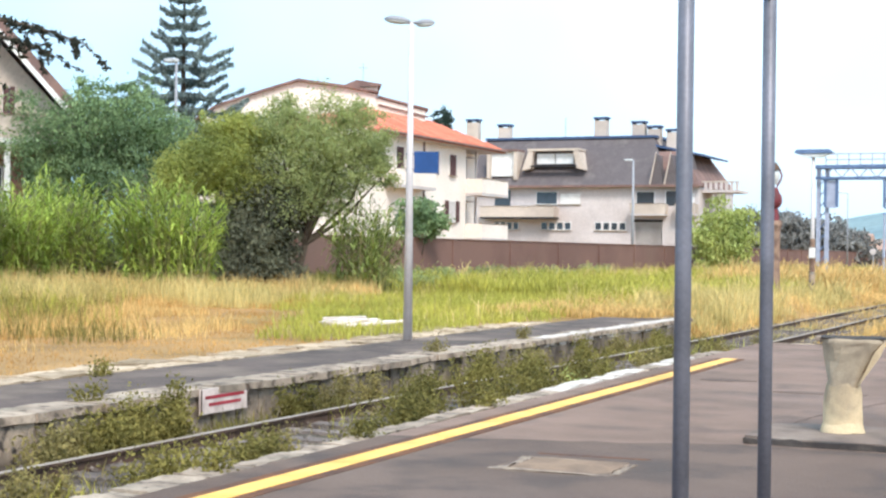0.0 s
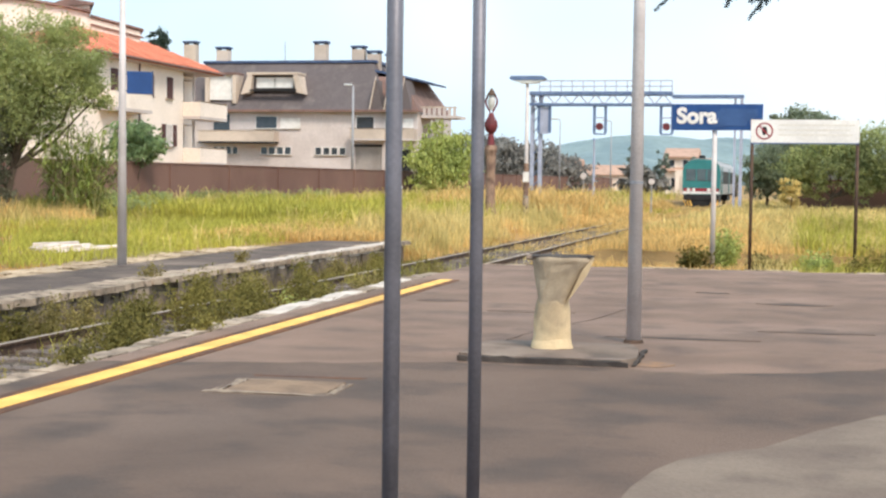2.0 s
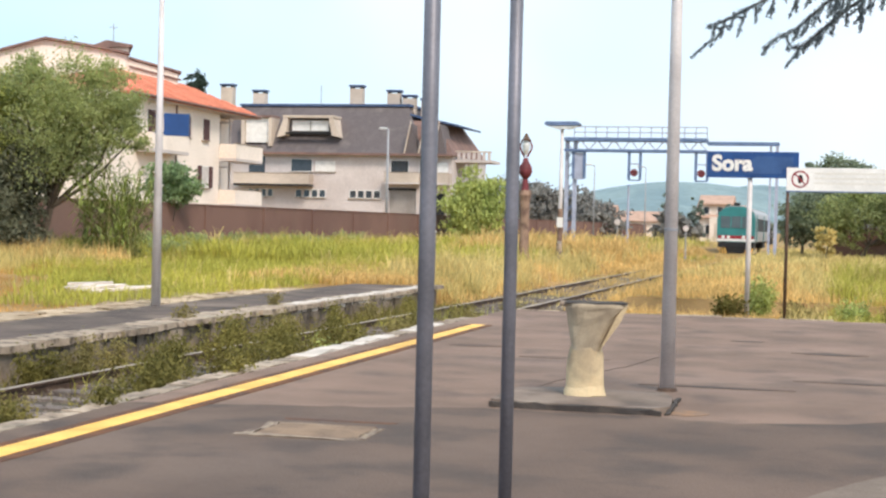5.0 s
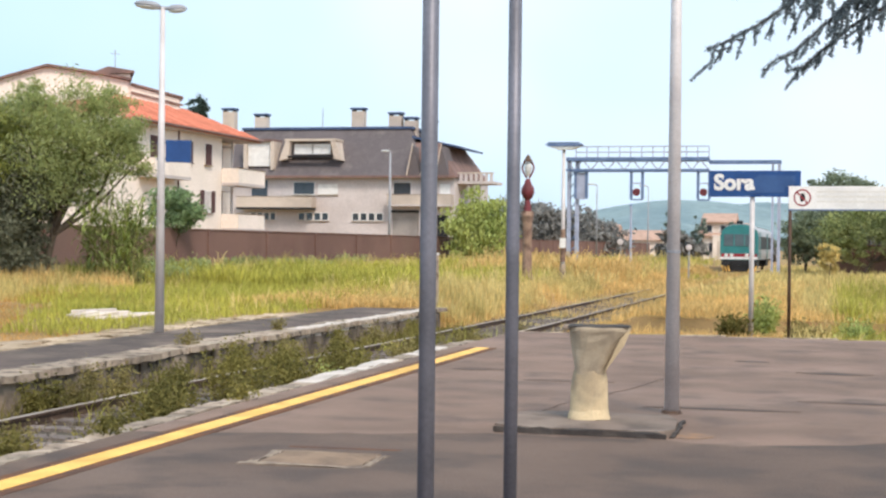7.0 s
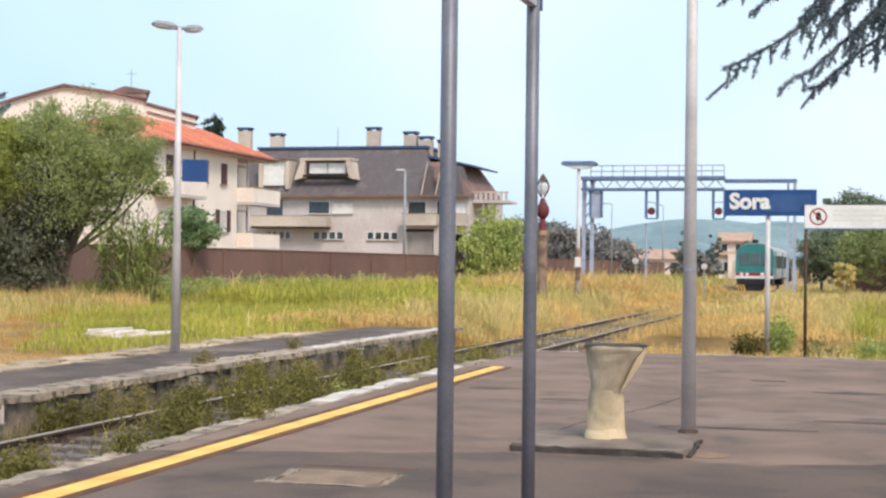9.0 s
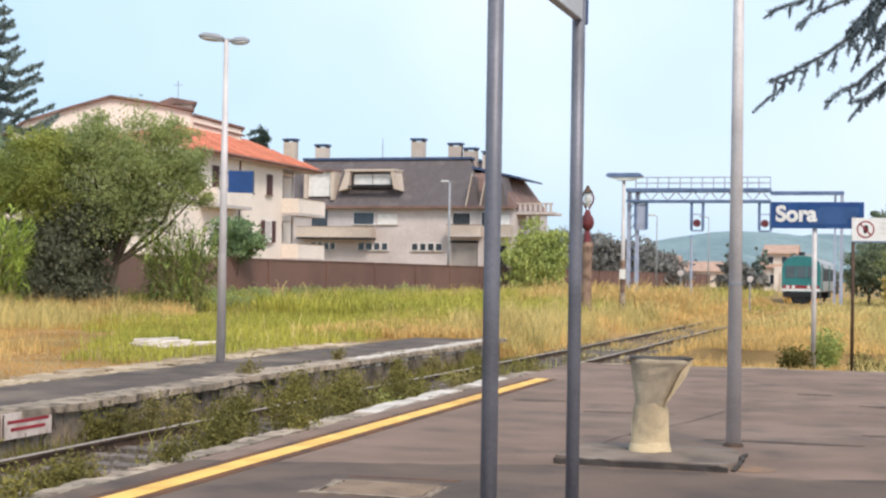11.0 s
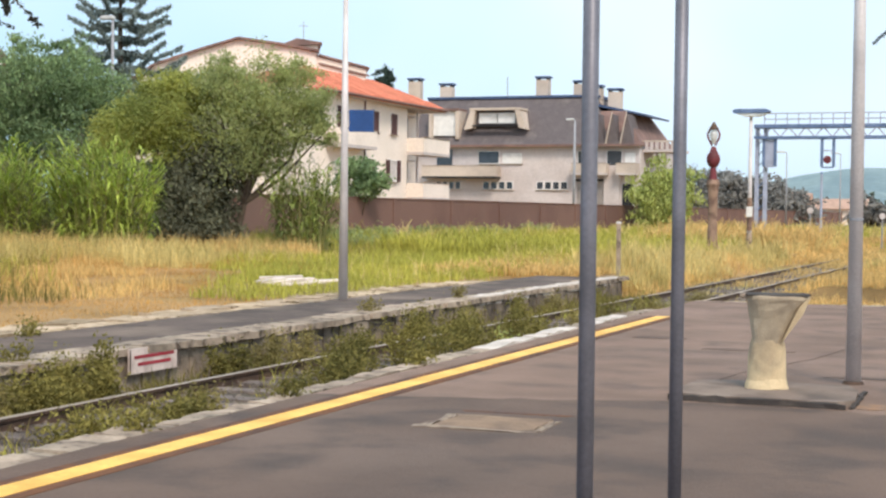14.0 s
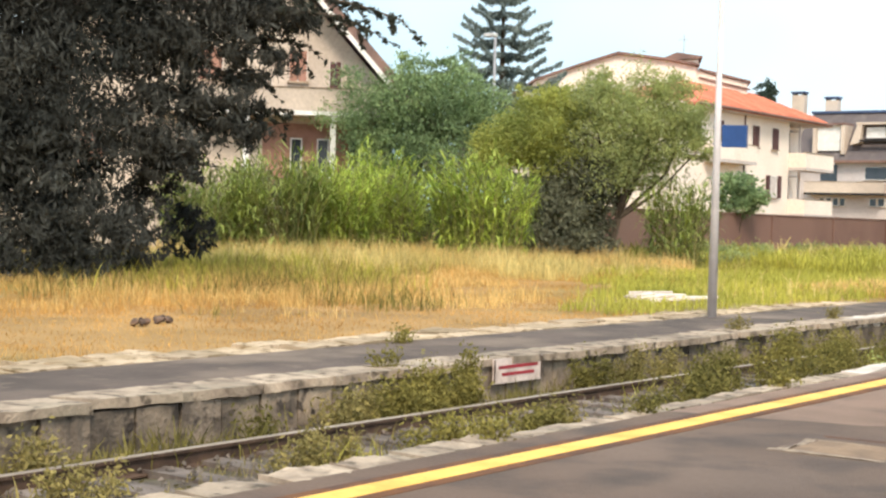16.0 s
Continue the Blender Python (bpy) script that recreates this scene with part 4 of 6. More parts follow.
def balcony(parent, face, u0, u1, z, depth=1.1, high=0.95, solid="plaster", slab="plaster_grey"):
    bal = new("balcony")
    bal.parent, bal.matrix_local = parent, face
    part("slab", B(u0, u1, -depth, -0.002, z - 0.18, z), slab, bal)
    part("parapet", B(u0, u1, -depth, -depth + 0.12, z + 0.002, z + high), solid, bal)
    for u in (u0, u1 - 0.12):
        part("parapet_side", B(u, u + 0.12, -depth + 0.122, -0.002, z + 0.002, z + high), solid, bal)
    part("handrail", B(u0 - 0.02, u1 + 0.02, -depth - 0.03, -depth + 0.15, z + high + 0.002, z + high + 0.06), "stone", bal)
    return bal


def chimney(parent, x, y, z0, z1, w, d=0.9, m="plaster_tan"):
    c = part("chimney", B(x - w / 2, x + w / 2, y - d / 2, y + d / 2, z0, z1 - 0.36), m, parent, "plastered chimney stack")
    part("chimney_cap", B(x - w / 2 - 0.1, x + w / 2 + 0.1, y - d / 2 - 0.1, y + d / 2 + 0.1, z1 - 0.18, z1), "blue_trim", c, "dark flat cap")
    for s in (-1, 1):
        part("cap_leg", B(x + s * (w / 2 - 0.12) - 0.1, x + s * (w / 2 - 0.12) + 0.1, y - d / 2 + 0.02, y + d / 2 - 0.02, z1 - 0.358, z1 - 0.182), "black", c)
    return c


# cream house with a red tiled roof: its long side looks at the track
house = empty("cream_house", (-39, 76, 0), "cream plastered house with a red tiled hip roof and brown shutters", "house")
EAST = Matrix(((0, -1, 0, 0), (1, 0, 0, 0), (0, 0, 1, 0), (0, 0, 0, 1)))   # x of the face along +y, outwards is +x
part("wall", B(-8.5, 0, 0, 15.6, -0.2, 8.62), "plaster", house)
part("rear_wall", B(-8.5, -1.6, 15.602, 21.4, -0.2, 8.5), "plaster", house, "set-back wall behind the balconies")
rv = [(0.75, 1.0, 8.62), (0.75, 20.9, 8.62), (-9.2, 20.9, 8.62), (-9.2, 1.0, 8.62), (-3.7, 7.4, 10.5), (-3.7, 18.0, 10.5), (-4.8, 18.0, 10.5), (-4.8, 7.4, 10.5)]
roof = sheet("roof", [(x, y, z + d) for d in (0.0, -0.16) for x, y, z in rv],
             [(0, 1, 5, 4), (1, 2, 6, 5), (2, 3, 7, 6), (3, 0, 4, 7), (4, 5, 6, 7), (8, 11, 10, 9), (0, 8, 9, 1), (1, 9, 10, 2), (2, 10, 11, 3), (3, 11, 8, 0)], "roof_red", house)
roof["label"] = "red clay tile hip roof"
part("soffit", B(-8.9, 0.6, 1.2, 20.7, 8.40, 8.455), "plaster_grey", house, "pale eaves board")
part("gutter", tubes(((0.80, 1.0, 8.56), (0.80, 20.9, 8.56), 0.08), seg=8), "roof_brown", house, "brown eaves gutter")
# tile courses that run down the slope towards the track
for k in range(33):
    y = 1.5 + k * 0.58
    hi = max(0.0, min(1.0, (y - 1.0) / 6.4, (20.9 - y) / 2.9))
    part("tile_course", tubes(((0.73, y, 8.66), (0.75 - 4.45 * hi, y, 8.66 + 1.90 * hi), 0.075), seg=6), "roof_red", roof)
part("drain_pipe", tubes(((0.07, 8.7, 0), (0.07, 8.7, 8.4), 0.06), seg=8), "roof_brown", house, "brown rain pipe")
for u, z, w, h, kind, sm in ((13.25, 6.52, 0.95, 1.35, "shut", "shutter"), (10.3, 6.50, 0.95, 1.35, "shut", "shutter"), (13.2, 3.45, 1.15, 1.4, "curtain", "shutter"), (9.6, 3.4, 0.95, 1.4, "shut", "shutter"), (5.2, 6.5, 0.95, 1.35, "shut", "shutter"), (2.2, 6.5, 0.95, 1.35, "shut", "shutter")):
    window(house, EAST, u, z, w, h, kind, 0.0, sm)
for z in (2.45, 5.48):
    balcony(house, EAST, 15.61, 20.35, z, 1.2)
balcony(house, EAST, 3.2, 8.3, 5.48, 1.1)
for z in (2.6, 5.6):
    part("balcony_post", B(-0.2, -0.08, 17.6, 17.72, z, z + 2.8), "plaster_grey", house)
for u, z in ((-1.3, 0),):
    for zz in (2.55, 5.6):
        d = new("balcony_door")
        d.parent, d.matrix_local = house, EAST @ pose(17.9, 1.6, zz)
        part("pane", B(-1.3, 1.3, -0.04, -0.004, 0.05, 2.3), "glass", d)
        part("frame", B(-1.4, -1.302, -0.07, -0.002, 0.0, 2.4), "shutter", d)
        part("frame", B(1.302, 1.4, -0.07, -0.002, 0.0, 2.4), "shutter", d)
        part("awning", B(-1.5, 1.5, -0.9, -0.05, 2.42, 2.5), "plaster_grey", d)
chimney(house, -8.0, 27.0 - 6.9, 8.7, 12.2, 1.1)

# taller cream block behind it, turned towards the station
tall = empty("tall_house", (-48.5, 87.5, 0), "tall cream apartment house with a brown roof edge", "house", rz=29)
FACE = Matrix.Identity(4)
out_line = [(-9.0, 9.4), (-6.5, 11.1), (-3.4, 12.2), (-1.0, 12.98), (2.4, 12.58), (4.4, 12.25)]
part("wall", prism([(-8.0, -0.2)] + [(min(max(x, -8.0), 4.2), z - 0.14) for x, z in out_line] + [(4.2, -0.2)], 0.0, 9.0), "plaster", tall)
for (xa, za), (xb, zb) in zip(out_line, out_line[1:]):
    part("roof_slab", prism([(xa, za - 0.13), (xb, zb - 0.13), (xb, zb + 0.02), (xa, za + 0.02)], -0.35, 9.4), "roof_brown", tall, "brown roof slab")
part("stair_head", B(2.6, 4.35, 0.5, 3.5, 11.6, 12.70), "plaster", tall)
part("stair_head_roof", prism([(1.9, 12.62), (2.9, 13.05), (4.6, 12.82), (4.6, 12.70), (1.9, 12.48)], 0.2, 3.8), "roof_brown", tall)
part("terrace_block", prism([(4.21, -0.2), (7.6, -0.2), (7.6, 11.08), (4.21, 11.88)], 0.3, 8.0), "plaster", tall)
part("terrace_cornice", prism([(4.4, 12.02), (7.8, 11.22), (7.8, 11.08), (4.4, 11.88)], 0.12, 8.4), "roof_brown", tall, "brown sloping cornice")
part("terrace_band", prism([(4.4, 11.46), (7.8, 10.70), (7.8, 10.58), (4.4, 11.34)], 0.16, 0.296), "roof_brown", tall, "brown band under the cornice")
for u in (4.9, 6.3):
    window(tall, FACE, u, 9.75, 0.9, 0.5, "plain", -0.3)
for u in (-5.0, -2.4, 1.0):
    for z in (3.4, 6.3, 9.2):
        window(tall, FACE, u, z, 1.1, 1.4, "shut" if z < 9 else "plain")
part("aerial", tubes(((3.4, 2.0, 12.5), (3.4, 2.0, 14.4), 0.03), seg=6), "lamp_grey", tall)
part("aerial_bar", tubes(((3.1, 2.0, 14.1), (3.7, 2.0, 14.1), 0.02), seg=6), "lamp_grey", tall)
part("vent", lathe([(0.2, 0), (0.2, 0.3), (0.32, 0.34), (0.3, 0.5)], 12), "lamp_grey", tall, "round metal vent").matrix_local = pose(0.8, 3.0, 12.3)

# grey apartment building with a mansard roof
K = 1.16
grey = empty("apartment_building", (0, 116 * K, 0), "pale grey apartment building with a dark mansard roof", "building")


def gz(z):
    return 1.515 + (z - 1.515) * K


def frustum(x0, x1, z0, X0, X1, z1, d, inset):
    v = [(x0, -0.5, z0), (x1, -0.5, z0), (x1, d, z0), (x0, d, z0), (X0, inset, z1), (X1, inset, z1), (X1, d - inset, z1), (X0, d - inset, z1)]
    bm = bmesh.new()
    vs = [bm.verts.new(p) for p in v]
    for f in ((0, 1, 5, 4), (1, 2, 6, 5), (2, 3, 7, 6), (3, 0, 4, 7), (4, 5, 6, 7), (3, 2, 1, 0)):
        bm.faces.new([vs[k] for k in f])
    return bm


part("wall", B(-49.6 * K, -29.2 * K, 0, 14, -0.2, gz(7.0)), "plaster_grey", grey)
roof = part("roof", frustum(-49.7 * K, -31.6 * K, gz(6.98), -48.4 * K, -33.6 * K, gz(11.1), 14, 2.6), "roof_grey", grey, "dark grey mansard roof")
part("ridge_cap", B(-48.5 * K, -33.4 * K, 2.4, 11.5, gz(11.1) + 0.004, gz(11.3)), "blue_trim", roof, "dark blue flat roof edge")
roof_b = part("side_roof", frustum(-33.6 * K, -29.0 * K, gz(6.98), -33.4 * K, -30.9 * K, gz(9.9), 13.8, 2.0), "roof_brown", grey, "brown-grey lower roof")
part("ridge_cap", prism([(-33.3 * K, gz(10.3)), (-29.2 * K, gz(9.45)), (-29.2 * K, gz(9.6)), (-33.3 * K, gz(10.5))], 2.0, 11.5), "blue_trim", roof_b)
part("eaves_board", B(-49.8 * K, -29.0 * K, -0.75, -0.502, gz(6.9), gz(7.1)), "roof_brown", grey, "brown eaves board")
for x in (-46.0, -37.5, -34.3, -33.0, -31.4):
    z1 = {-46.0: 12.3, -37.5: 12.7, -34.3: 12.3, -33.0: 11.9, -31.4: 11.6}[x]
    chimney(grey, x * K * 1.026, 4.0, gz(9.5), 1.5 + (gz(z1) - 1.5) * 1.026, 1.25)
chimney(grey, -48.9 * K * 1.026, 4.0, gz(6.0), 1.5 + (gz(12.8) - 1.5) * 1.026, 1.25)
# dormer with a wide window between sloping cheeks
dormer = new("dormer")
dormer.parent = grey
part("cheek", prism([(-44.2 * K, gz(8.35)), (-43.4 * K, gz(8.5)), (-43.2 * K, gz(9.95)), (-43.6 * K, gz(10.0))], -0.4, 2.2), "plaster_tan", dormer)
part("cheek", prism([(-39.4 * K, gz(8.5)), (-38.7 * K, gz(8.35)), (-39.3 * K, gz(10.0)), (-39.7 * K, gz(9.95))], -0.4, 2.2), "plaster_tan", dormer)
part("lintel", B(-43.7 * K, -39.2 * K, -0.45, 2.2, gz(9.96), gz(10.15)), "plaster_tan", dormer)
# the recess's shade is put into this panel's dark colour
part("recess", B(-43.4 * K, -39.4 * K, 0.3, 0.6, gz(8.7), gz(9.95)), "roof_grey", dormer, "dark panel coloured as the shaded recess")
for u0, u1 in ((-43.0, -41.45), (-41.35, -39.8)):
    part("blind", B(u0 * K, u1 * K, 0.1, 0.28, gz(8.9), gz(9.75)), "white_paint", dormer, "pale roller blind")
part("sill", B(-43.4 * K, -39.4 * K, -0.5, 0.0, gz(8.62), gz(8.74)), "black", dormer)
left = new("dormer")
left.parent = grey
part("cheek", B(-47.35 * K, -47.05 * K, -0.4, 2.0, gz(7.6), gz(9.95)), "plaster_tan", left)
part("cheek", B(-44.95 * K, -44.65 * K, -0.4, 2.0, gz(7.6), gz(9.95)), "plaster_tan", left)
part("lintel", B(-47.35 * K, -44.65 * K, -0.45, 2.0, gz(9.96), gz(10.15)), "roof_brown", left)
part("blind", B(-47.03 * K, -44.97 * K, -0.1, 0.3, gz(7.9), gz(9.94)), "white_paint", left, "white closed blind")
for x in (-32.5, -31.3, -30.1):
    dm = new("roof_gable")
    dm.parent = grey
    part("gable", prism([((x - 0.55) * K, gz(7.1)), ((x - 0.1) * K, gz(9.5)), ((x + 0.5) * K, gz(7.1))], -0.55, 2.5), "roof_grey", dm, "steep dark roof gable")
    part("verge", prism([((x - 0.65) * K, gz(7.1)), ((x - 0.1) * K, gz(9.75)), ((x - 0.1) * K, gz(9.52)), ((x - 0.55) * K, gz(7.1))], -0.75, -0.56), "plaster_tan", dm, "pale verge board")
W = Matrix.Identity(4)
balcony(grey, W, -47.6 * K, -41.0 * K, gz(4.45), 1.4, 1.0, "plaster_tan", "black")
balcony(grey, W, -34.6 * K, -31.7 * K, gz(4.75), 1.2, 0.9, "plaster_tan", "plaster_grey")
balcony(grey, W, -30.9 * K, -29.25 * K, gz(4.75), 1.2, 0.9, "plaster_tan", "plaster_grey")
part("loggia", B(-46.7 * K, -45.3 * K, -0.06, -0.004, gz(4.5), gz(6.75)), "glass", grey, "dark recessed balcony door")
window(grey, W, -42.06 * K, gz(5.52), 2.2, 1.25, "plain")
window(grey, W, -40.0 * K, gz(5.55), 2.0, 1.0, "blind")
window(grey, W, -33.6 * K, gz(5.2), 1.8, 1.6, "plain")
window(grey, W, -31.3 * K, gz(5.0), 1.5, 1.9, "plain")
window(grey, W, -30.0 * K, gz(5.2), 1.0, 1.4, "blind")
for u0, u1 in ((-46.8, -44.5), (-42.6, -39.85), (-37.9, -35.15)):
    step = (u1 - u0) * K / 4
    for k in range(4):
        window(grey, W, u0 * K + step * (k + 0.5), gz(3.40), step * 0.88, 0.78, "plain")
part("garage_lintel", B(-34.5 * K, -32.1 * K, -0.09, -0.06, gz(4.1), gz(4.3)), "black", grey, "dark lintel over the garage opening")
# flat panels: grey for the shaded garage inside, black for the unlit doorway
part("garage_door", B(-34.4 * K, -32.2 * K, -0.05, -0.004, gz(2.0), gz(4.25)), "garage_door", grey, "grey panel painted as the shaded garage interior")
part("garage_opening", B(-30.6 * K, -29.7 * K, -0.05, -0.004, gz(2.0), gz(3.9)), "black", grey, "black panel painted as the unlit doorway")
part("pilaster", B(-32.1 * K, -30.8 * K, -0.25, -0.002, -0.2, gz(5.4)), "plaster_grey", grey)
terrace = new("terrace")
terrace.parent = grey
part("floor_slab", B(-29.19 * K, -26.2 * K, 1.0, 5.0, gz(6.5), gz(6.7)), "plaster_grey", terrace)
for k in range(7):
    x = (-28.9 + 0.42 * k) * K
    part("baluster", B(x - 0.12, x + 0.12, 0.98, 1.18, gz(6.72), gz(7.3)), "plaster_grey", terrace)
part("rail", B(-29.19 * K, -26.2 * K, 0.95, 1.2, gz(7.31), gz(7.42)), "plaster_tan", terrace)
for x in (-28.3, -27.6):
    part("pillar", B(x * K - 0.14, x * K + 0.14, 2.0, 2.3, -0.2, gz(6.48)), "plaster_grey", terrace)
part("aerial", tubes(((-42.0 * K, 5.0, gz(11.2)), (-42.0 * K, 5.0, gz(13.1)), 0.04), seg=6), "lamp_grey", grey)

# gabled house behind the dark conifer
gable = empty("gabled_house", (-40.66, 46.45, 3.60), "beige gabled house with a balcony and brown window shutters", "house", rz=41)
gable.location.z = 0
part("wall", prism([(-14.5, -0.2), (3.4, -0.2), (3.4, 6.5), (0.5, 9.7), (-3.6, 14.3), (-14.5, 5.0)], 0.0, 9.0), "plaster_tan", gable)
part("roof_slope", prism([(-3.8, 14.75), (-3.6, 15.1), (5.25, 5.35), (5.0, 5.1)], -1.1, 9.5), "roof_brown", gable, "brown roof slope with a pale verge")
part("verge", prism([(-3.8, 14.68), (-3.65, 14.74), (4.98, 5.08), (4.8, 4.98)], -1.15, -0.9), "white_paint", gable, "pale verge board")
part("roof_slope", prism([(-3.6, 15.1), (-3.8, 14.75), (-15.6, 4.5), (-15.6, 4.9)], -1.1, 9.5), "roof_brown", gable)
balcony(gable, W, -6.5, 4.3, 5.75, 1.5, 0.9, "plaster_tan", "white_paint")
window(gable, W, -0.6, 7.05, 0.75, 1.25, "shut", 0.0, "shutter_red")
window(gable, W, 0.95, 6.65, 0.5, 1.25, "shut")
window(gable, W, -4.2, 7.0, 1.0, 1.3, "shut", 0.0, "shutter_red")
window(gable, W, -9.0, 3.4, 1.1, 1.5, "shut", 0.0, "shutter_red")
for x in (-2.6, 0.9, 4.1):
    part("porch_post", B(x - 0.12, x + 0.12, -1.45, -1.2, -0.2, 5.55), "white_paint", gable)
part("porch_wall", B(-2.0, 3.0, -0.06, -0.004, 2.6, 5.3), "shutter_red", gable, "reddish porch wall")
for x in (-0.6, 0.5, 1.8):
    window(gable, W, x, 3.3, 0.5, 1.4, "plain", 0.07)

# white house among cypresses at the far end of the line
far_villa = empty("far_villa", (-14.1, 200, -0.1), "white two-storey house with a low orange roof far along the line", "house", "far houses")
part("wall", B(-1.9, 1.9, 0, 7, 0, 5.2), "plaster", far_villa)
part("roof", prism([(-0.6, 5.1), (3.5, 6.3), (7.6, 5.1), (7.6, 4.95), (-0.6, 4.95)], -2.3, 2.3, "x"), "roof_far", far_villa, "orange tiled roof")
part("porch", B(-0.7, 1.3, -0.9, -0.01, 0.0, 3.3), "plaster", far_villa)
# the opening's shade is a tan panel on the solid porch front
part("porch_arch", B(-0.1, 0.9, -0.95, -0.905, 0.0, 2.5), "plaster_tan", far_villa, "tan panel painted as the shaded porch opening")
for x in (-1.2, 0.6):
    window(far_villa, W, x, 3.7, 0.8, 1.0, "plain")

# small far houses with tiled roofs
for tx, w, h in (((-30.56, 258.35, 2.91), 9, 3.0), ((-13.30, 199.71, 3.91), 6, 3.4), ((-34.81, 227.50, 2.45), 6, 3.5)):
    fh = empty("farm_house", (tx[0], tx[1], -0.1), "small far house with an orange tiled roof", "house", "far houses")
    part("wall", B(-w / 2, w / 2, 0, 7, 0, h), "plaster", fh)
    part("roof", prism([(-0.6, h - 0.1), (3.5, h + 1.6), (7.6, h - 0.1), (7.6, h - 0.25), (-0.6, h - 0.25)], -w / 2 - 0.5, w / 2 + 0.5, "x"), "roof_far", fh, "orange tiled roof")
    for x in (-w / 4, w / 4):
        window(fh, W, x, 1.0, 1.2, 1.3, "plain")

# ---- trees and shrubs ----
tree("garden_tree", (-26.95, 47.2, -0.1), [(-26.75, 47.0, 4.75, 1.75, 1.75, 1.65), (-25.9, 47.5, 6.0, 1.35, 1.35, 1.15), (-24.95, 48.0, 4.75, 1.35, 1.35, 1.3), (-27.3, 46.7, 5.75, 1.2, 1.2, 1.0), (-26.1, 47.4, 3.55, 1.3, 1.3, 0.9), (-24.25, 48.35, 5.35, 0.85, 0.85, 0.8), (-23.9, 48.5, 4.3, 0.6, 0.6, 0.6), (-24.8, 48.1, 6.45, 0.8, 0.8, 0.6), (-27.0, 46.9, 6.65, 0.7, 0.7, 0.55)],
     40000, 0.062, "leaf_olive", "broad grey-green garden tree with a loose feathery crown", 0.24, 11, hollow=0.15, clump=60, loose=0.20, droop=np.array([0, 0, 0.35]))
tree("garden_shrub", (-28.1, 46.2, -0.1), [(-28.35, 46.0, 1.2, 1.15, 1.15, 1.2), (-27.6, 46.45, 1.15, 1.0, 1.0, 1.15), (-28.0, 46.2, 2.6, 1.1, 1.1, 1.1), (-27.15, 46.75, 2.5, 0.8, 0.8, 0.9), (-28.75, 45.8, 2.5, 0.8, 0.8, 0.9), (-27.3, 46.6, 0.7, 0.9, 0.9, 0.7), (-27.8, 46.4, 3.6, 1.1, 1.1, 1.0), (-26.9, 46.9, 3.3, 0.8, 0.8, 0.9)],
     30000, 0.085, "leaf_olive_dark", "dark dense shrub under the garden tree", 0.15, 12, "shrub", clump=50, loose=0.22, droop=np.array([0, 0, 0.5]))
tree("garden_shrub", (-29.3, 45.4, -0.1), [(-28.85, 45.7, 4.85, 1.45, 1.45, 1.35), (-29.75, 45.1, 4.3, 1.15, 1.15, 1.1), (-28.35, 46.0, 5.75, 0.95, 0.95, 0.75), (-28.1, 46.1, 3.75, 1.1, 1.1, 0.8), (-30.4, 44.7, 3.9, 0.8, 0.8, 0.8), (-29.3, 45.4, 5.75, 0.6, 0.6, 0.6)],
     34000, 0.06, "leaf_yellow", "yellow-green leafy shrub beside the garden tree", 0.14, 13, "shrub", hollow=0.3, clump=60, loose=0.19)
tree("garden_tree", (-36.11, 47.60, 0.37)[:2] + (-0.1,), [(-37.60, 46.42, 5.41, 1.8, 1.8, 1.8), (-36.17, 47.56, 5.90, 2.0, 2.0, 2.0), (-34.88, 48.52, 6.61, 1.6, 1.6, 1.6), (-34.12, 49.07, 5.24, 1.6, 1.6, 1.6), (-36.87, 47.01, 3.93, 1.6, 1.6, 1.6), (-35.23, 48.27, 4.30, 1.9, 1.9, 1.9), (-36.27, 47.48, 7.28, 0.9, 0.9, 0.9), (-36.64, 47.19, 7.84, 0.4, 0.4, 0.4), (-35.08, 48.38, 7.76, 0.5, 0.5, 0.5)],
     46000, 0.075, "leaf_dark", "blue-green garden tree with upright shoots", 0.2, 14, hollow=0.35, clump=70, loose=0.15, droop=np.array([0, 0, 0.5]))
tree("garden_shrub", (-30.08, 65.21, 2.21)[:2] + (-0.1,), [(-30.20, 65.16, 3.35, 1.0, 1.0, 1.0), (-29.66, 65.41, 2.94, 0.9, 0.9, 0.9), (-30.62, 64.96, 2.80, 0.9, 0.9, 0.9)],
     3000, 0.12, "leaf_dark", "round dark green shrub over the wall", 0.1, 15, "shrub")
tree("garden_tree", (-49.04, 109.67, 11.82)[:2] + (-0.1,), [(-48.93, 109.72, 12.27, 0.9, 0.9, 0.9), (-48.43, 109.94, 11.84, 0.7, 0.7, 0.7)],
     1200, 0.14, "needle_far", "dark treetop behind the red roof", 0.15, 16)
tree("willow_bush", (-26.91, 115.04, 0.44)[:2] + (-0.1,), [(-27.65, 114.87, 3.32, 1.9, 1.9, 2.0), (-26.11, 115.23, 3.59, 1.8, 1.8, 2.1), (-26.86, 115.05, 1.76, 2.2, 2.2, 1.6), (-28.26, 114.72, 1.49, 1.4, 1.4, 1.3)],
     9000, 0.17, "leaf_lime", "pale lime-green willow bush in front of the wall", 0.12, 17, "bush", droop=np.array([0, 0, -0.8]))
# leafy mass added as a dark backdrop to close sky gaps behind the reeds
tree("reed_backdrop", (-36.0, 44.5, -0.1), [(-40.5 + 1.45 * k, 40.6 + 1.15 * k, 1.5, 1.3, 1.3, 1.7 + 0.25 * (k % 2)) for k in range(8)],
     26000, 0.10, "leaf_olive_dark", "dark leafy backdrop added behind the reed beds", 0.12, 25, "hedge", hollow=0.2, clump=40, loose=0.22)
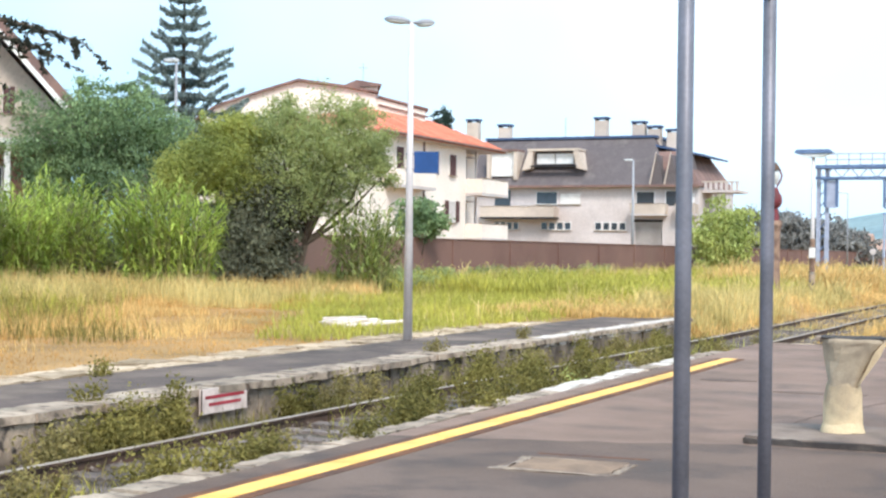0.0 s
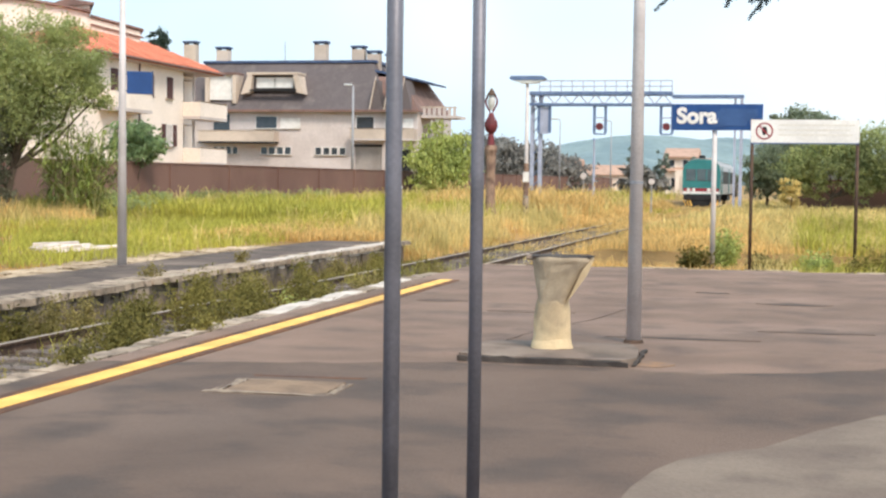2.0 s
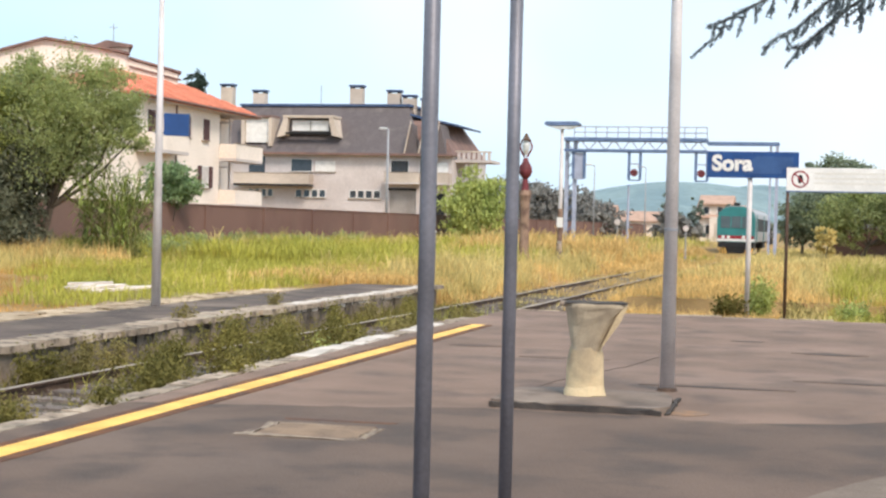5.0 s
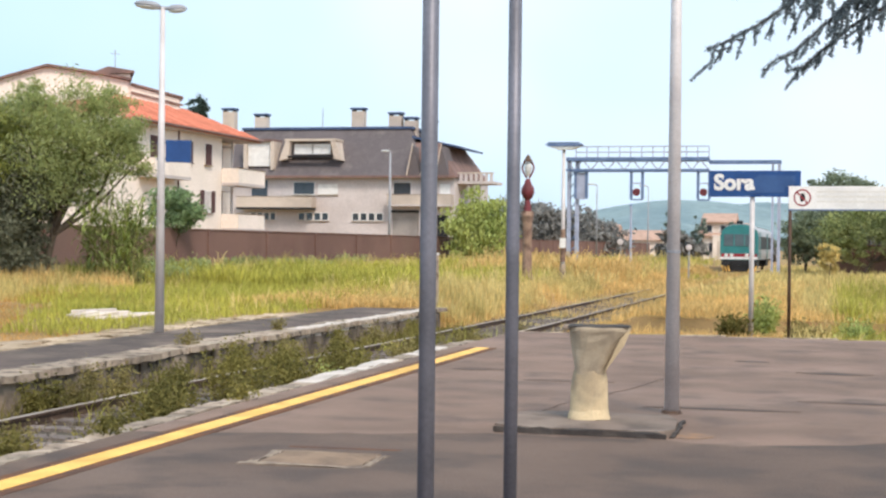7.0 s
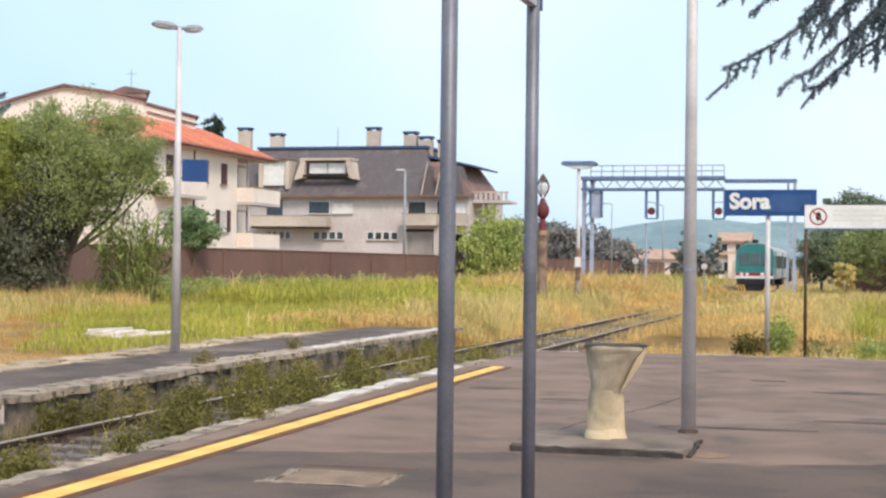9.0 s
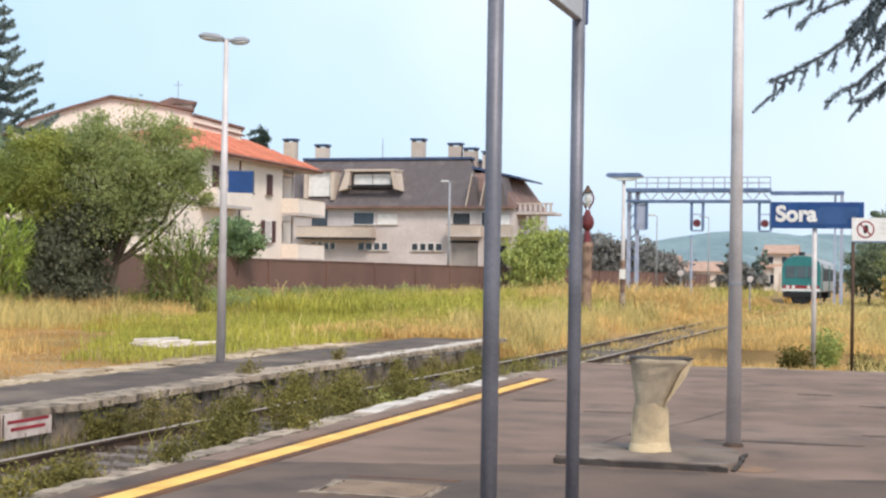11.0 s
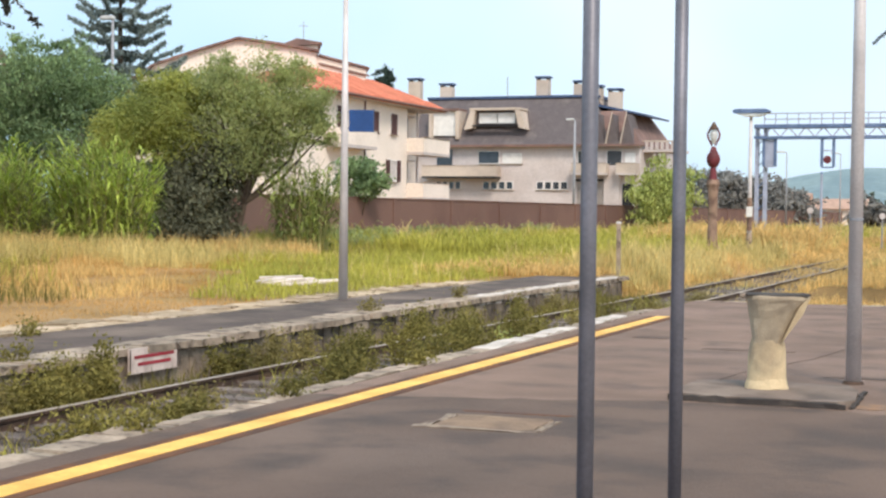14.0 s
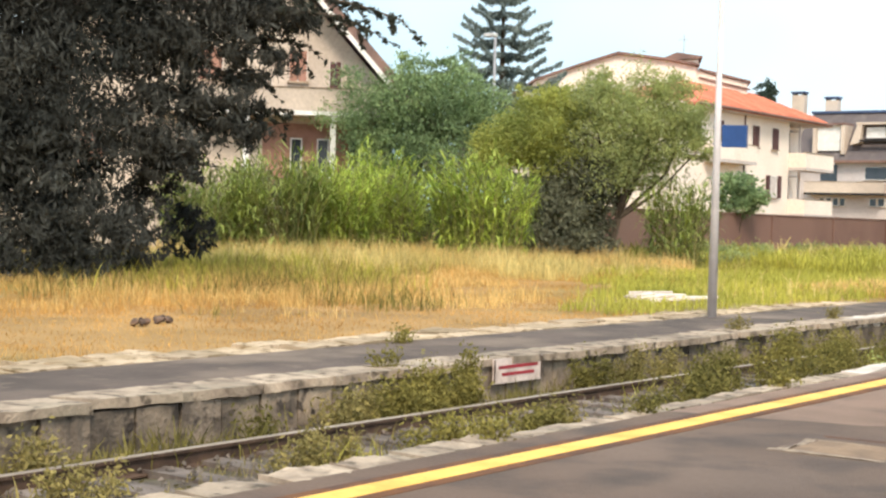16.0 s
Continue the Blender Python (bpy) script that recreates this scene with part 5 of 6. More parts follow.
# wood on the right behind the signs
tree("roadside_tree", (0.6, 97.0, -0.1), [(0.75, 97.0, 5.5, 1.5, 1.5, 1.0), (-0.6, 97.1, 5.0, 1.0, 1.0, 0.9), (2.1, 96.9, 4.9, 1.3, 1.3, 1.0), (0.5, 97.0, 4.0, 1.9, 1.9, 1.2), (-1.2, 97.2, 5.7, 0.35, 0.35, 0.5), (3.2, 96.8, 4.0, 1.2, 1.2, 1.0)],
     11000, 0.12, "leaf_grey_green", "grey-green roadside tree with a flat open crown", 0.2, 18, clump=24, loose=0.15)
tree("roadside_tree", (-1.3, 94.0, -0.1), [(-1.3, 94.0, 2.9, 1.3, 1.3, 1.2), (-1.9, 94.0, 1.7, 1.0, 1.0, 0.9), (-0.5, 94.0, 1.8, 1.2, 1.2, 1.0)],
     8000, 0.11, "leaf_grey_green", "dull green roadside tree behind the signs", 0.15, 20, clump=24, loose=0.15)
tree("roadside_tree", (2.0, 90.0, -0.1), [(0.7, 90.0, 2.6, 1.3, 1.3, 1.1), (2.1, 90.0, 3.1, 1.6, 1.6, 1.2), (3.6, 90.0, 3.0, 1.5, 1.5, 1.3), (5.2, 90.0, 3.4, 1.9, 1.9, 1.5), (1.4, 89.8, 1.6, 1.0, 1.0, 0.8), (4.2, 89.6, 1.7, 1.3, 1.3, 0.9), (6.9, 89.8, 2.6, 1.9, 1.9, 1.6)],
     22000, 0.105, "leaf_lime_dull", "bright green spreading roadside tree behind the signs", 0.2, 19, clump=24, loose=0.15)
tree("roadside_tree", (0.1, 87.5, -0.1), [(0.1, 87.5, 1.5, 0.55, 0.55, 0.6), (0.25, 87.5, 0.8, 0.6, 0.6, 0.6)],
     1500, 0.09, "grass_gold", "small pale straw-coloured bush in front of the wood", 0.08, 24, "bush")
side_wall = part("garden_wall", B(0.6, 26.0, 93.2, 93.5, -0.2, 1.75), "brown_wall")
tagged(side_wall, "low brown-red garden wall under the roadside trees", "wall", kind="structure")
part("coping", B(0.55, 26.05, 93.15, 93.55, 1.754, 1.82), "brown_wall", side_wall)

# far woods along the line: one joined mass of leaf clumps
rng = np.random.default_rng(3)
blobs = []
for px, py, d, r in ((-44.90, 205.29, 5.25) + (6,), (-44.14, 215.68, 5.08) + (7,), (-42.27, 226.23, 5.79) + (7.5,), (-39.23, 226.78, 5.42) + (7,), (-37.77, 237.16, 5.49) + (6.5,), (-35.47, 237.52, 4.35) + (5,), (-34.08, 247.82, 2.64) + (4,), (-17.80, 179.27, 3.18) + (4,), (-16.43, 179.40, 2.53) + (3.5,), (-20.86, 199.06, 1.82) + (3,), (-12.74, 219.78, 3.37) + (4,), (-9.06, 219.97, 2.63) + (4,), (-45.00, 195.02, 4.47) + (4,), (-49.60, 199.06, 5.79) + (3,)):
    blobs.append((px, py, d * 0.5, r * 0.55, r * 0.55, max(1.0, d * 0.55)))
v, f = leaves(crown_points(blobs, 26000, rng, 0.6), 0.5, rng)
tagged(sheet("far_wood", v.tolist(), f.tolist(), "far_wood"), "far woodland beyond the wall, greyed by haze in its colour", "woodland", kind="stuff")
blobs = [(x, y, 3.0, 9, 9, 4.5) for x, y in ((30, 150), (48, 170), (66, 160), (20, 210), (40, 230), (90, 190), (4, 300), (16, 280))]
v, f = leaves(crown_points(blobs, 14000, rng, 0.6), 0.5, rng)
tagged(sheet("far_wood", v.tolist(), f.tolist(), "far_wood"), "far woodland right of the line, greyed by haze in its colour", "woodland", kind="stuff")

for x, y, top, w in ((-19.7, 190, 6.2, 0.75), (-18.6, 192, 4.6, 0.7), (-16.3, 190, 5.4, 0.6), (-15.4, 191, 6.3, 0.65), (-11.6, 189, 5.6, 0.8)):
    tree("cypress_tree", (x, y, -0.1), [(x, y, top * f, w * r, w * r, top * 0.2) for f, r in ((0.18, 1.0), (0.38, 1.0), (0.58, 0.8), (0.77, 0.5), (0.92, 0.25))],
         900, 0.24, "cypress", "slim cypress far along the line, paled by haze in its colour", 0.1, int(-x * 7), group="far cypresses")
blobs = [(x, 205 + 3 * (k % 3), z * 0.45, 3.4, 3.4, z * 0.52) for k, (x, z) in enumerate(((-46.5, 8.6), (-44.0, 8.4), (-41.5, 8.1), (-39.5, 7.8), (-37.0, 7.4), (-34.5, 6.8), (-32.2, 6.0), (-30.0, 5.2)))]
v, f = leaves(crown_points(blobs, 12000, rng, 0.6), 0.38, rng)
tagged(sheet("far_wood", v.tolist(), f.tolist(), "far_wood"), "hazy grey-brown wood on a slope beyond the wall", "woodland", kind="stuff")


# hills
def hill(name, cx, cy, rx, ry, h, material, label):
    n = 36
    v = []
    for j in range(n + 1):
        for i in range(n + 1):
            u, w = i / n * 2 - 1, j / n * 2 - 1
            r = min(1.0, math.hypot(u, w))
            z = h * (math.cos(r * math.pi) * 0.5 + 0.5) * (1 + 0.16 * noise.noise(Vector((u * 3, w * 3, cx * 0.01)))) + h * 0.05 * noise.noise(Vector((u * 11, w * 11, 2)))
            v.append((cx + u * rx, cy + w * ry, z - 2 if r < 1 else -4))
    f = [(j * (n + 1) + i, j * (n + 1) + i + 1, (j + 1) * (n + 1) + i + 1, (j + 1) * (n + 1) + i) for j in range(n) for i in range(n)]
    tagged(sheet(name, v, f, material, smooth=True), label, "hill", kind="structure")


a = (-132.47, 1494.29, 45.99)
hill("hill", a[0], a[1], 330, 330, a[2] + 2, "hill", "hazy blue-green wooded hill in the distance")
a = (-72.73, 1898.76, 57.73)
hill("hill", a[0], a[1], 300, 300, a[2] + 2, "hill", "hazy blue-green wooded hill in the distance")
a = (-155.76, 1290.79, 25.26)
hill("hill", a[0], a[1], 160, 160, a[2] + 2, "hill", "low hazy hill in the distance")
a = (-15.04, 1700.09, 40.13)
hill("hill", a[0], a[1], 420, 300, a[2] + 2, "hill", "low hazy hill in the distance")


# ---- conifers ----
spr = empty("spruce_tree", (-40.20, 59.73, 1.72)[:2] + (-0.1,), "tall blue-green spruce with drooping open branches", "tree")
rng = np.random.default_rng(21)
bm = tubes(((0, 0, 0), (0, 0, 15.2), 0.26, 0.03), seg=10)
pts = []
for k in range(17):
    z = 4.0 + 10.9 * (k / 16) ** 0.92
    reach = max(0.25, 4.9 * (1 - (z - 3.6) / 11.8) ** 0.85) * rng.uniform(0.75, 1.15)
    for s in range(7):
        a = (s + rng.uniform(-0.3, 0.3)) * 2 * math.pi / 7 + k * 0.5
        d = np.array([math.cos(a), math.sin(a), 0])
        tip = np.array([0, 0, z]) + d * reach + np.array([0, 0, reach * 0.10])
        mid = np.array([0, 0, z]) + d * reach * 0.55 + np.array([0, 0, -reach * 0.12])
        tube(bm, (0, 0, z), mid, 0.045, 0.03, 5)
        tube(bm, mid, tip, 0.03, 0.01, 5)
        m = int(95 * reach) + 16
        t = rng.uniform(0.12, 1.0, m)
        base = np.where(t[:, None] < 0.55, np.array([0, 0, z]) + (mid - np.array([0, 0, z])) * (t / 0.55)[:, None], mid + (tip - mid) * ((t - 0.55) / 0.45)[:, None])
        side = np.cross(d, [0, 0, 1.0])
        base = base + side * (rng.normal(0, 0.30, m) * reach * 0.26 * (1.1 - t))[:, None]
        base[:, 2] -= np.abs(rng.normal(0, 0.07, m))
        pts.append(base)
part("trunk", bm, "bark", spr)
v, f = leaves(np.concatenate(pts), 0.15, rng, droop=np.array([0, 0, -0.5]), ratio=0.25)
sheet("crown", v.tolist(), f.tolist(), "needle_spruce", spr)["label"] = "drooping blue-green needle sprays"


def cedar_bough(parent, path, hang, rng, size, thick, density=70, spread=0.35, needle="needle_blue"):
    """A limb along the path with rows of hanging twigs, each covered in needle tufts."""
    bm = bmesh.new()
    pts = []
    path = [np.array(p, float) for p in path]
    total = len(path) - 1
    for k, (p, q) in enumerate(zip(path, path[1:])):
        t0, t1 = k / total, (k + 1) / total
        tube(bm, p, q, thick * (1 - 0.75 * t0), thick * (1 - 0.75 * t1), 7)
        n = int(np.linalg.norm(q - p) * density / 10) + 2
        for t in rng.uniform(0, 1, n):
            b = p + (q - p) * t
            d = rng.normal(0, spread, 3)
            d[2] = -abs(rng.normal(0.75, 0.3))
            ln = hang * rng.uniform(0.35, 1.15)
            e = b + d * ln + (q - p) / np.linalg.norm(q - p) * ln * 0.35
            tube(bm, b, e, thick * 0.18, thick * 0.06, 4)
            m = max(6, int(ln * density))
            u = rng.uniform(0, 1, m)
            pts.append(b + (e - b) * u[:, None] + rng.normal(0, size * 0.35, (m, 3)))
        m = int(np.linalg.norm(q - p) * density * 1.2)
        u = rng.uniform(0, 1, m)
        pts.append(p + (q - p) * u[:, None] + rng.normal(0, size * 0.45, (m, 3)))
    limb = part("limb", bm, "bark", parent)
    v, f = leaves(np.concatenate(pts), size, rng)
    sheet("needles", v.tolist(), f.tolist(), needle, limb)


rng = np.random.default_rng(31)
cedar = empty("cedar_tree", (4.6, 12.0, 0), "blue-green cedar whose drooping boughs reach over the platform", "tree")
part("trunk", tubes(((0, 0, 0), (0.05, 0, 3.0), 0.30, 0.24), ((0.05, 0, 2.98), (0, 0.1, 8.5), 0.24, 0.08), seg=14), "bark", cedar)


def rel(*pts):
    return [tuple(np.array(p) - np.array([4.49, 12.0, -0.17])) for p in pts]


def cedar_spray(path, hang, rng, rate, thick=0.017, needle=0.014, fork=0.4):
    """A limb set close with short needles, with separate twigs that hang from it and fork."""
    bm = bmesh.new()
    pts = []
    path = [np.array(p, float) for p in path]

    def clothe(p, q, per_m, spread):
        m = int(np.linalg.norm(q - p) * per_m) + 3
        pts.append(p + (q - p) * rng.uniform(0, 1, m)[:, None] + rng.normal(0, spread, (m, 3)))

    for k, (p, q) in enumerate(zip(path, path[1:])):
        ln = np.linalg.norm(q - p)
        t0, t1 = k / (len(path) - 1), (k + 1) / (len(path) - 1)
        tube(bm, p, q, thick * (1.05 - 0.85 * t0), thick * (1.05 - 0.85 * t1), 7)
        if k == 0:
            continue
        along = (q - p) / ln
        clothe(p, q, 900, 0.011)
        for t in (np.arange(int(ln * rate)) + rng.uniform(0.2, 0.8)) / max(1, int(ln * rate)):
            c = p + (q - p) * min(1, t)
            d = along * rng.uniform(-0.1, 0.55) + np.array([0, 0, -1.0]) + rng.normal(0, 0.22, 3)
            e = c + d / np.linalg.norm(d) * hang * rng.uniform(0.35, 1.25) * (1.15 - 0.6 * t1)
            tube(bm, c, e, 0.005, 0.002, 4)
            clothe(c, e, 620, 0.008)
            for _ in range(2):
                if rng.uniform() < fork:
                    g = c + (e - c) * rng.uniform(0.3, 0.8)
                    h = g + (along * rng.uniform(0.2, 1.0) + rng.normal(0, 0.35, 3) + np.array([0, 0, -0.5])) * hang * rng.uniform(0.25, 0.6)
                    tube(bm, g, h, 0.004, 0.002, 4)
                    clothe(g, h, 560, 0.007)
    limb = part("limb", bm, "bark", cedar)
    v, f = leaves(np.concatenate(pts), needle, rng, ratio=0.3)
    sheet("needles", v.tolist(), f.tolist(), "needle_blue", limb)


cedar_spray([(0.0, 0.0, 4.6)] + rel((0.36, 12.06, 3.81), (-0.06, 12.06, 3.65), (-0.25, 12.06, 3.44), (-0.40, 12.05, 3.31), (-0.57, 12.05, 3.18), (-0.79, 12.03, 3.06), (-0.93, 12.02, 2.99), (-1.03, 12.01, 2.95)), 0.27, rng, 14)
cedar_spray([(0.0, 0.0, 4.1)] + rel((0.27, 11.56, 3.38), (0.03, 11.56, 3.20), (-0.18, 11.56, 3.01), (-0.34, 11.55, 2.86), (-0.48, 11.55, 2.80), (-0.57, 11.55, 2.72)), 0.20, rng, 12, 0.014)
cedar_spray([(0.0, 0.0, 4.1)] + rel((0.35, 11.66, 3.22), (0.07, 11.66, 3.06), (-0.13, 11.66, 2.89), (-0.28, 11.66, 2.76), (-0.41, 11.65, 2.73)), 0.15, rng, 12, 0.016, fork=0.8)
cedar_spray([(0.0, 0.0, 4.9)] + rel((0.28, 12.46, 4.12), (-0.24, 12.46, 3.89), (-0.55, 12.45, 3.76), (-0.78, 12.43, 3.67), (-0.96, 12.42, 3.61), (-1.08, 12.41, 3.57)), 0.17, rng, 12)
cedar_spray([(0.0, 0.0, 4.9)] + rel((0.28, 12.16, 3.92), (-0.15, 12.16, 3.69), (-0.49, 12.15, 3.59), (-0.71, 12.14, 3.50), (-0.84, 12.13, 3.38)), 0.10, rng, 8, 0.014)
cedar_spray([(0.0, 0.0, 5.2)] + rel((0.11, 12.86, 4.44), (-0.71, 12.84, 4.17), (-1.13, 12.81, 4.02), (-1.37, 12.78, 3.94), (-1.56, 12.76, 3.83)), 0.18, rng, 12)
for x0, z0, n in ((1525, 30, 0.22), (1570, 40, 0.28), (1610, 60, 0.30), (1660, 50, 0.34), (1500, -60, 0.24), (1590, -40, 0.34)):
    q = [at_far + np.array(o) for at_far, o in ((np.array((-0.12, 11.36, 3.61)), ((x0 - 1545) / 230 + 0.25, 0, -z0 / 230 + 0.14)), (np.array((-0.12, 11.36, 3.61)), ((x0 - 1545) / 230, 0.1, -z0 / 230)), (np.array((-0.12, 11.36, 3.61)), ((x0 - 1545) / 230 - 0.22, 0.15, -z0 / 230 - 0.24)))]
    cedar_spray([(0.0, 0.0, 4.7)] + rel(*q), n, rng, 21, 0.014, 0.016, 0.7)

# dark conifer at the far side of the line
dk = empty("dark_conifer", (-26.05, 21.37, -0.02)[:2] + (-0.1,), "large dark conifer with low dense drooping branches", "tree")
ox, oy, oz = dk.location
part("trunk", tubes(((0, 0, 0), (0.1, 0.1, 13), 0.32, 0.08), seg=12), "bark", dk)
part("side_trunk", tubes(((-1.0, -0.9, 0), (-1.1, -0.8, 6), 0.16, 0.06), seg=10), "bark", dk)
rng = np.random.default_rng(41)
bl = [(-26.60, 20.67, 5.56, 1.6, 1.6, 1.6), (-25.77, 21.71, 6.13, 1.6, 1.6, 1.6), (-24.62, 23.02, 6.33, 1.5, 1.5, 1.5), (-23.66, 24.02, 6.77, 1.4, 1.4, 1.4), (-25.29, 20.71, 4.38, 1.5, 1.5, 1.5), (-24.53, 23.12, 4.93, 1.2, 1.2, 1.2), (-23.38, 24.30, 5.88, 0.8, 0.8, 0.8), (-26.74, 20.49, 2.93, 1.6, 1.6, 1.6), (-25.13, 20.91, 2.67, 1.4, 1.4, 1.4), (-24.94, 22.67, 3.38, 1.1, 1.1, 1.1), (-23.82, 23.86, 3.80, 0.8, 0.8, 0.45), (-23.18, 24.49, 3.89, 0.6, 0.6, 0.25), (-26.43, 20.88, 1.30, 1.4, 1.4, 1.4), (-24.74, 21.37, 1.33, 1.1, 1.1, 1.1), (-24.76, 22.86, 1.72, 0.7, 0.7, 0.7), (-27.84, 18.95, 3.74, 2.6, 2.6, 2.6), (-27.97, 18.74, 6.91, 2.6, 2.6, 2.6), (-26.01, 21.41, 8.25, 2.6, 2.6, 2.6), (-27.70, 19.15, 1.28, 2.0, 2.0, 2.0), (-24.34, 23.32, 2.63, 0.8, 0.8, 0.5), (-23.37, 24.31, 4.59, 0.6, 0.6, 0.3), (-24.29, 23.37, 8.01, 1.8, 1.8, 1.8), (-25.71, 20.18, 0.46, 1.1, 1.1, 1.1), (-24.82, 21.29, 0.52, 1.0, 1.0, 1.0), (-24.76, 22.87, 0.69, 0.7, 0.7, 0.7), (-26.61, 18.96, 0.45, 1.2, 1.2, 1.2), (-24.78, 24.30, 1.08, 0.6, 0.6, 0.6), (-23.4, 23.6, 5.4, 1.0, 1.0, 0.6), (-22.7, 24.4, 4.9, 0.8, 0.8, 0.45), (-23.4, 23.6, 4.0, 1.0, 1.0, 0.6), (-24.1, 23.0, 2.9, 1.0, 1.0, 0.6), (-23.0, 24.1, 3.4, 0.7, 0.7, 0.4), (-22.4, 24.7, 5.9, 0.8, 0.8, 0.5)]
bl = [(b[0] - ox, b[1] - oy, b[2] - oz, *b[3:]) for b in bl]
v, f = leaves(crown_points(bl, 120000, rng, 0.35, 30, 0.13), 0.095, rng, droop=np.array([0, 0, -0.5]), ratio=0.22)
sheet("crown", v.tolist(), f.tolist(), "needle_dark", dk)["label"] = "dark green needle masses"
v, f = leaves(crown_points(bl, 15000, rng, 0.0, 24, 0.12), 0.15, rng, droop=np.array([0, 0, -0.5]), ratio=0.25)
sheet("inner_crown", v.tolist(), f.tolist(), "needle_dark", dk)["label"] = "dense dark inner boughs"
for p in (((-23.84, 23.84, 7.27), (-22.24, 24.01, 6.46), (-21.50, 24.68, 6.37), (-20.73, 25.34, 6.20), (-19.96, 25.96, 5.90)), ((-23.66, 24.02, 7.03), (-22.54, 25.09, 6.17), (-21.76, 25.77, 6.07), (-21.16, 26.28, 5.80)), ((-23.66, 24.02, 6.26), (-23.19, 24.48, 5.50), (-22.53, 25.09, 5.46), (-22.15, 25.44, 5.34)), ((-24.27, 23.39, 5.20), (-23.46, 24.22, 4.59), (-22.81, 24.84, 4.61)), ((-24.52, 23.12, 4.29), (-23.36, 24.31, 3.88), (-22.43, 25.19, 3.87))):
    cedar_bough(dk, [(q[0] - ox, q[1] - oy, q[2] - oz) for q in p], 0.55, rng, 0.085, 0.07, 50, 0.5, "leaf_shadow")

# ---- reeds ----
def reed_stand(a, b, depth, canes, height, label, seed, material="reed", dome=0.25):
    """A stand of canes along the line from a to b: each a bent stalk with long arching leaves on both sides, lower and leaning out at the rim."""
    rng = np.random.default_rng(seed)
    a, b = np.array(a), np.array(b)
    along = (b - a) / np.linalg.norm(b - a)
    back = np.array([-along[1], along[0]])
    t, q = rng.uniform(-1, 1, canes), rng.uniform(-1, 1, canes)
    root = (a + b) / 2 + back * depth / 2 + along * (t * np.linalg.norm(b - a) / 2)[:, None] + back * (q * depth / 2)[:, None]
    out = along * (t * 0.34)[:, None] + back * (q * 0.22)[:, None] + rng.normal(0, 0.09, (canes, 2))
    wave = np.array([0.16 * noise.noise(Vector((x * 1.7, y * 1.7, seed))) for x, y in root])
    tall = height * (1 - dome * np.maximum(np.abs(t) ** 3, 0.5 * np.abs(q) ** 3) + wave) * rng.uniform(0.72, 1.1, canes)

    def stalk(i, u):
        """Places on the stalks i at the share u of their length."""
        bend = (u ** 2)[:, None] * out[i] * tall[i][:, None] * 0.55
        return np.column_stack([root[i] + bend, -0.08 + u * tall[i]])

    idx = np.arange(canes)
    v, f = [], []
    levels = np.linspace(0, 1, 5)
    for k, u in enumerate(levels):
        c = stalk(idx, np.full(canes, u))
        r = 0.011 * (1 - 0.7 * u)
        for ang in (0, 2.1, 4.2):
            v.append(c + np.array([math.cos(ang) * r, math.sin(ang) * r, 0]))
    v = np.stack(v, 1).reshape(-1, 3)
    base = idx[:, None] * 15
    for k in range(4):
        for e in range(3):
            f.append(base + np.array([[k * 3 + e, k * 3 + (e + 1) % 3, k * 3 + 3 + (e + 1) % 3, k * 3 + 3 + e]]))
    ob = sheet("reed_bed", v.tolist(), np.concatenate(f).tolist(), "reed_stalk")
    per = 17
    i = np.repeat(idx, per)
    n = len(i)
    u = np.clip(np.tile(np.linspace(0.16, 1.0, per), canes) + rng.normal(0, 0.03, n), 0.05, 1.0)
    p = stalk(i, u)
    ang = rng.uniform(0, 2 * math.pi, n)
    d = np.column_stack([np.cos(ang), np.sin(ang), np.zeros(n)])
    d[:, :2] += out[i] * 1.4
    s = np.column_stack([-d[:, 1], d[:, 0], np.zeros(n)])
    ln = rng.uniform(0.34, 0.72, n) * (1.1 - 0.35 * np.abs(u - 0.6))
    rise = rng.uniform(0.35, 1.0, n) * (0.55 + 0.7 * u)
    fall = rng.uniform(0.1, 1.05, n)
    wide = rng.uniform(0.016, 0.030, n)
    up = np.array([0, 0, 1.0])
    rows = []
    for x, w in ((0.0, 0.6), (0.33, 1.0), (0.68, 0.8), (1.0, 0.08)):
        c = p + d * (ln * x * (0.85 - 0.25 * x))[:, None] + up * (ln * (rise * x - fall * x ** 2.4))[:, None]
        rows += [c - s * (wide * w)[:, None], c + s * (wide * w)[:, None]]
    lv = np.stack(rows, 1).reshape(-1, 3)
    k = np.arange(n)[:, None] * 8
    lf = np.concatenate([k + np.array([[o, o + 1, o + 3, o + 2]]) for o in (0, 2, 4)])
    sheet("leaf_blades", lv.tolist(), lf.tolist(), material, ob)
    return tagged(ob, label, "reeds", "reed beds", kind="stuff")


reed_stand((-28.0, 38.7), (-25.95, 40.1), 1.3, 230, 3.5, "tall fresh green reeds in a dense arching clump", 52)
reed_stand((-32.6, 38.9), (-30.55, 40.5), 1.3, 210, 3.55, "tall fresh green reeds in a dense upright clump", 53)
reed_stand((-30.4, 41.1), (-28.4, 42.4), 0.9, 90, 2.4, "lower dull green reeds between two denser clumps", 56, "reed_dull")
# the conifer's shade on the next two stands is in their duller colour
reed_stand((-34.2, 32.4), (-32.5, 34.2), 1.4, 170, 3.0, "tall green reeds, dulled in colour for the shade of the conifer", 54, "reed_dull")
reed_stand((-32.7, 34.2), (-31.1, 36.0), 1.5, 210, 3.3, "tall green reeds, dulled in colour for the shade of the conifer", 57, "reed_dull")
reed_stand((-32.0, 36.2), (-30.4, 37.6), 1.3, 190, 3.4, "tall green reeds with dry brown stalks among them", 58)
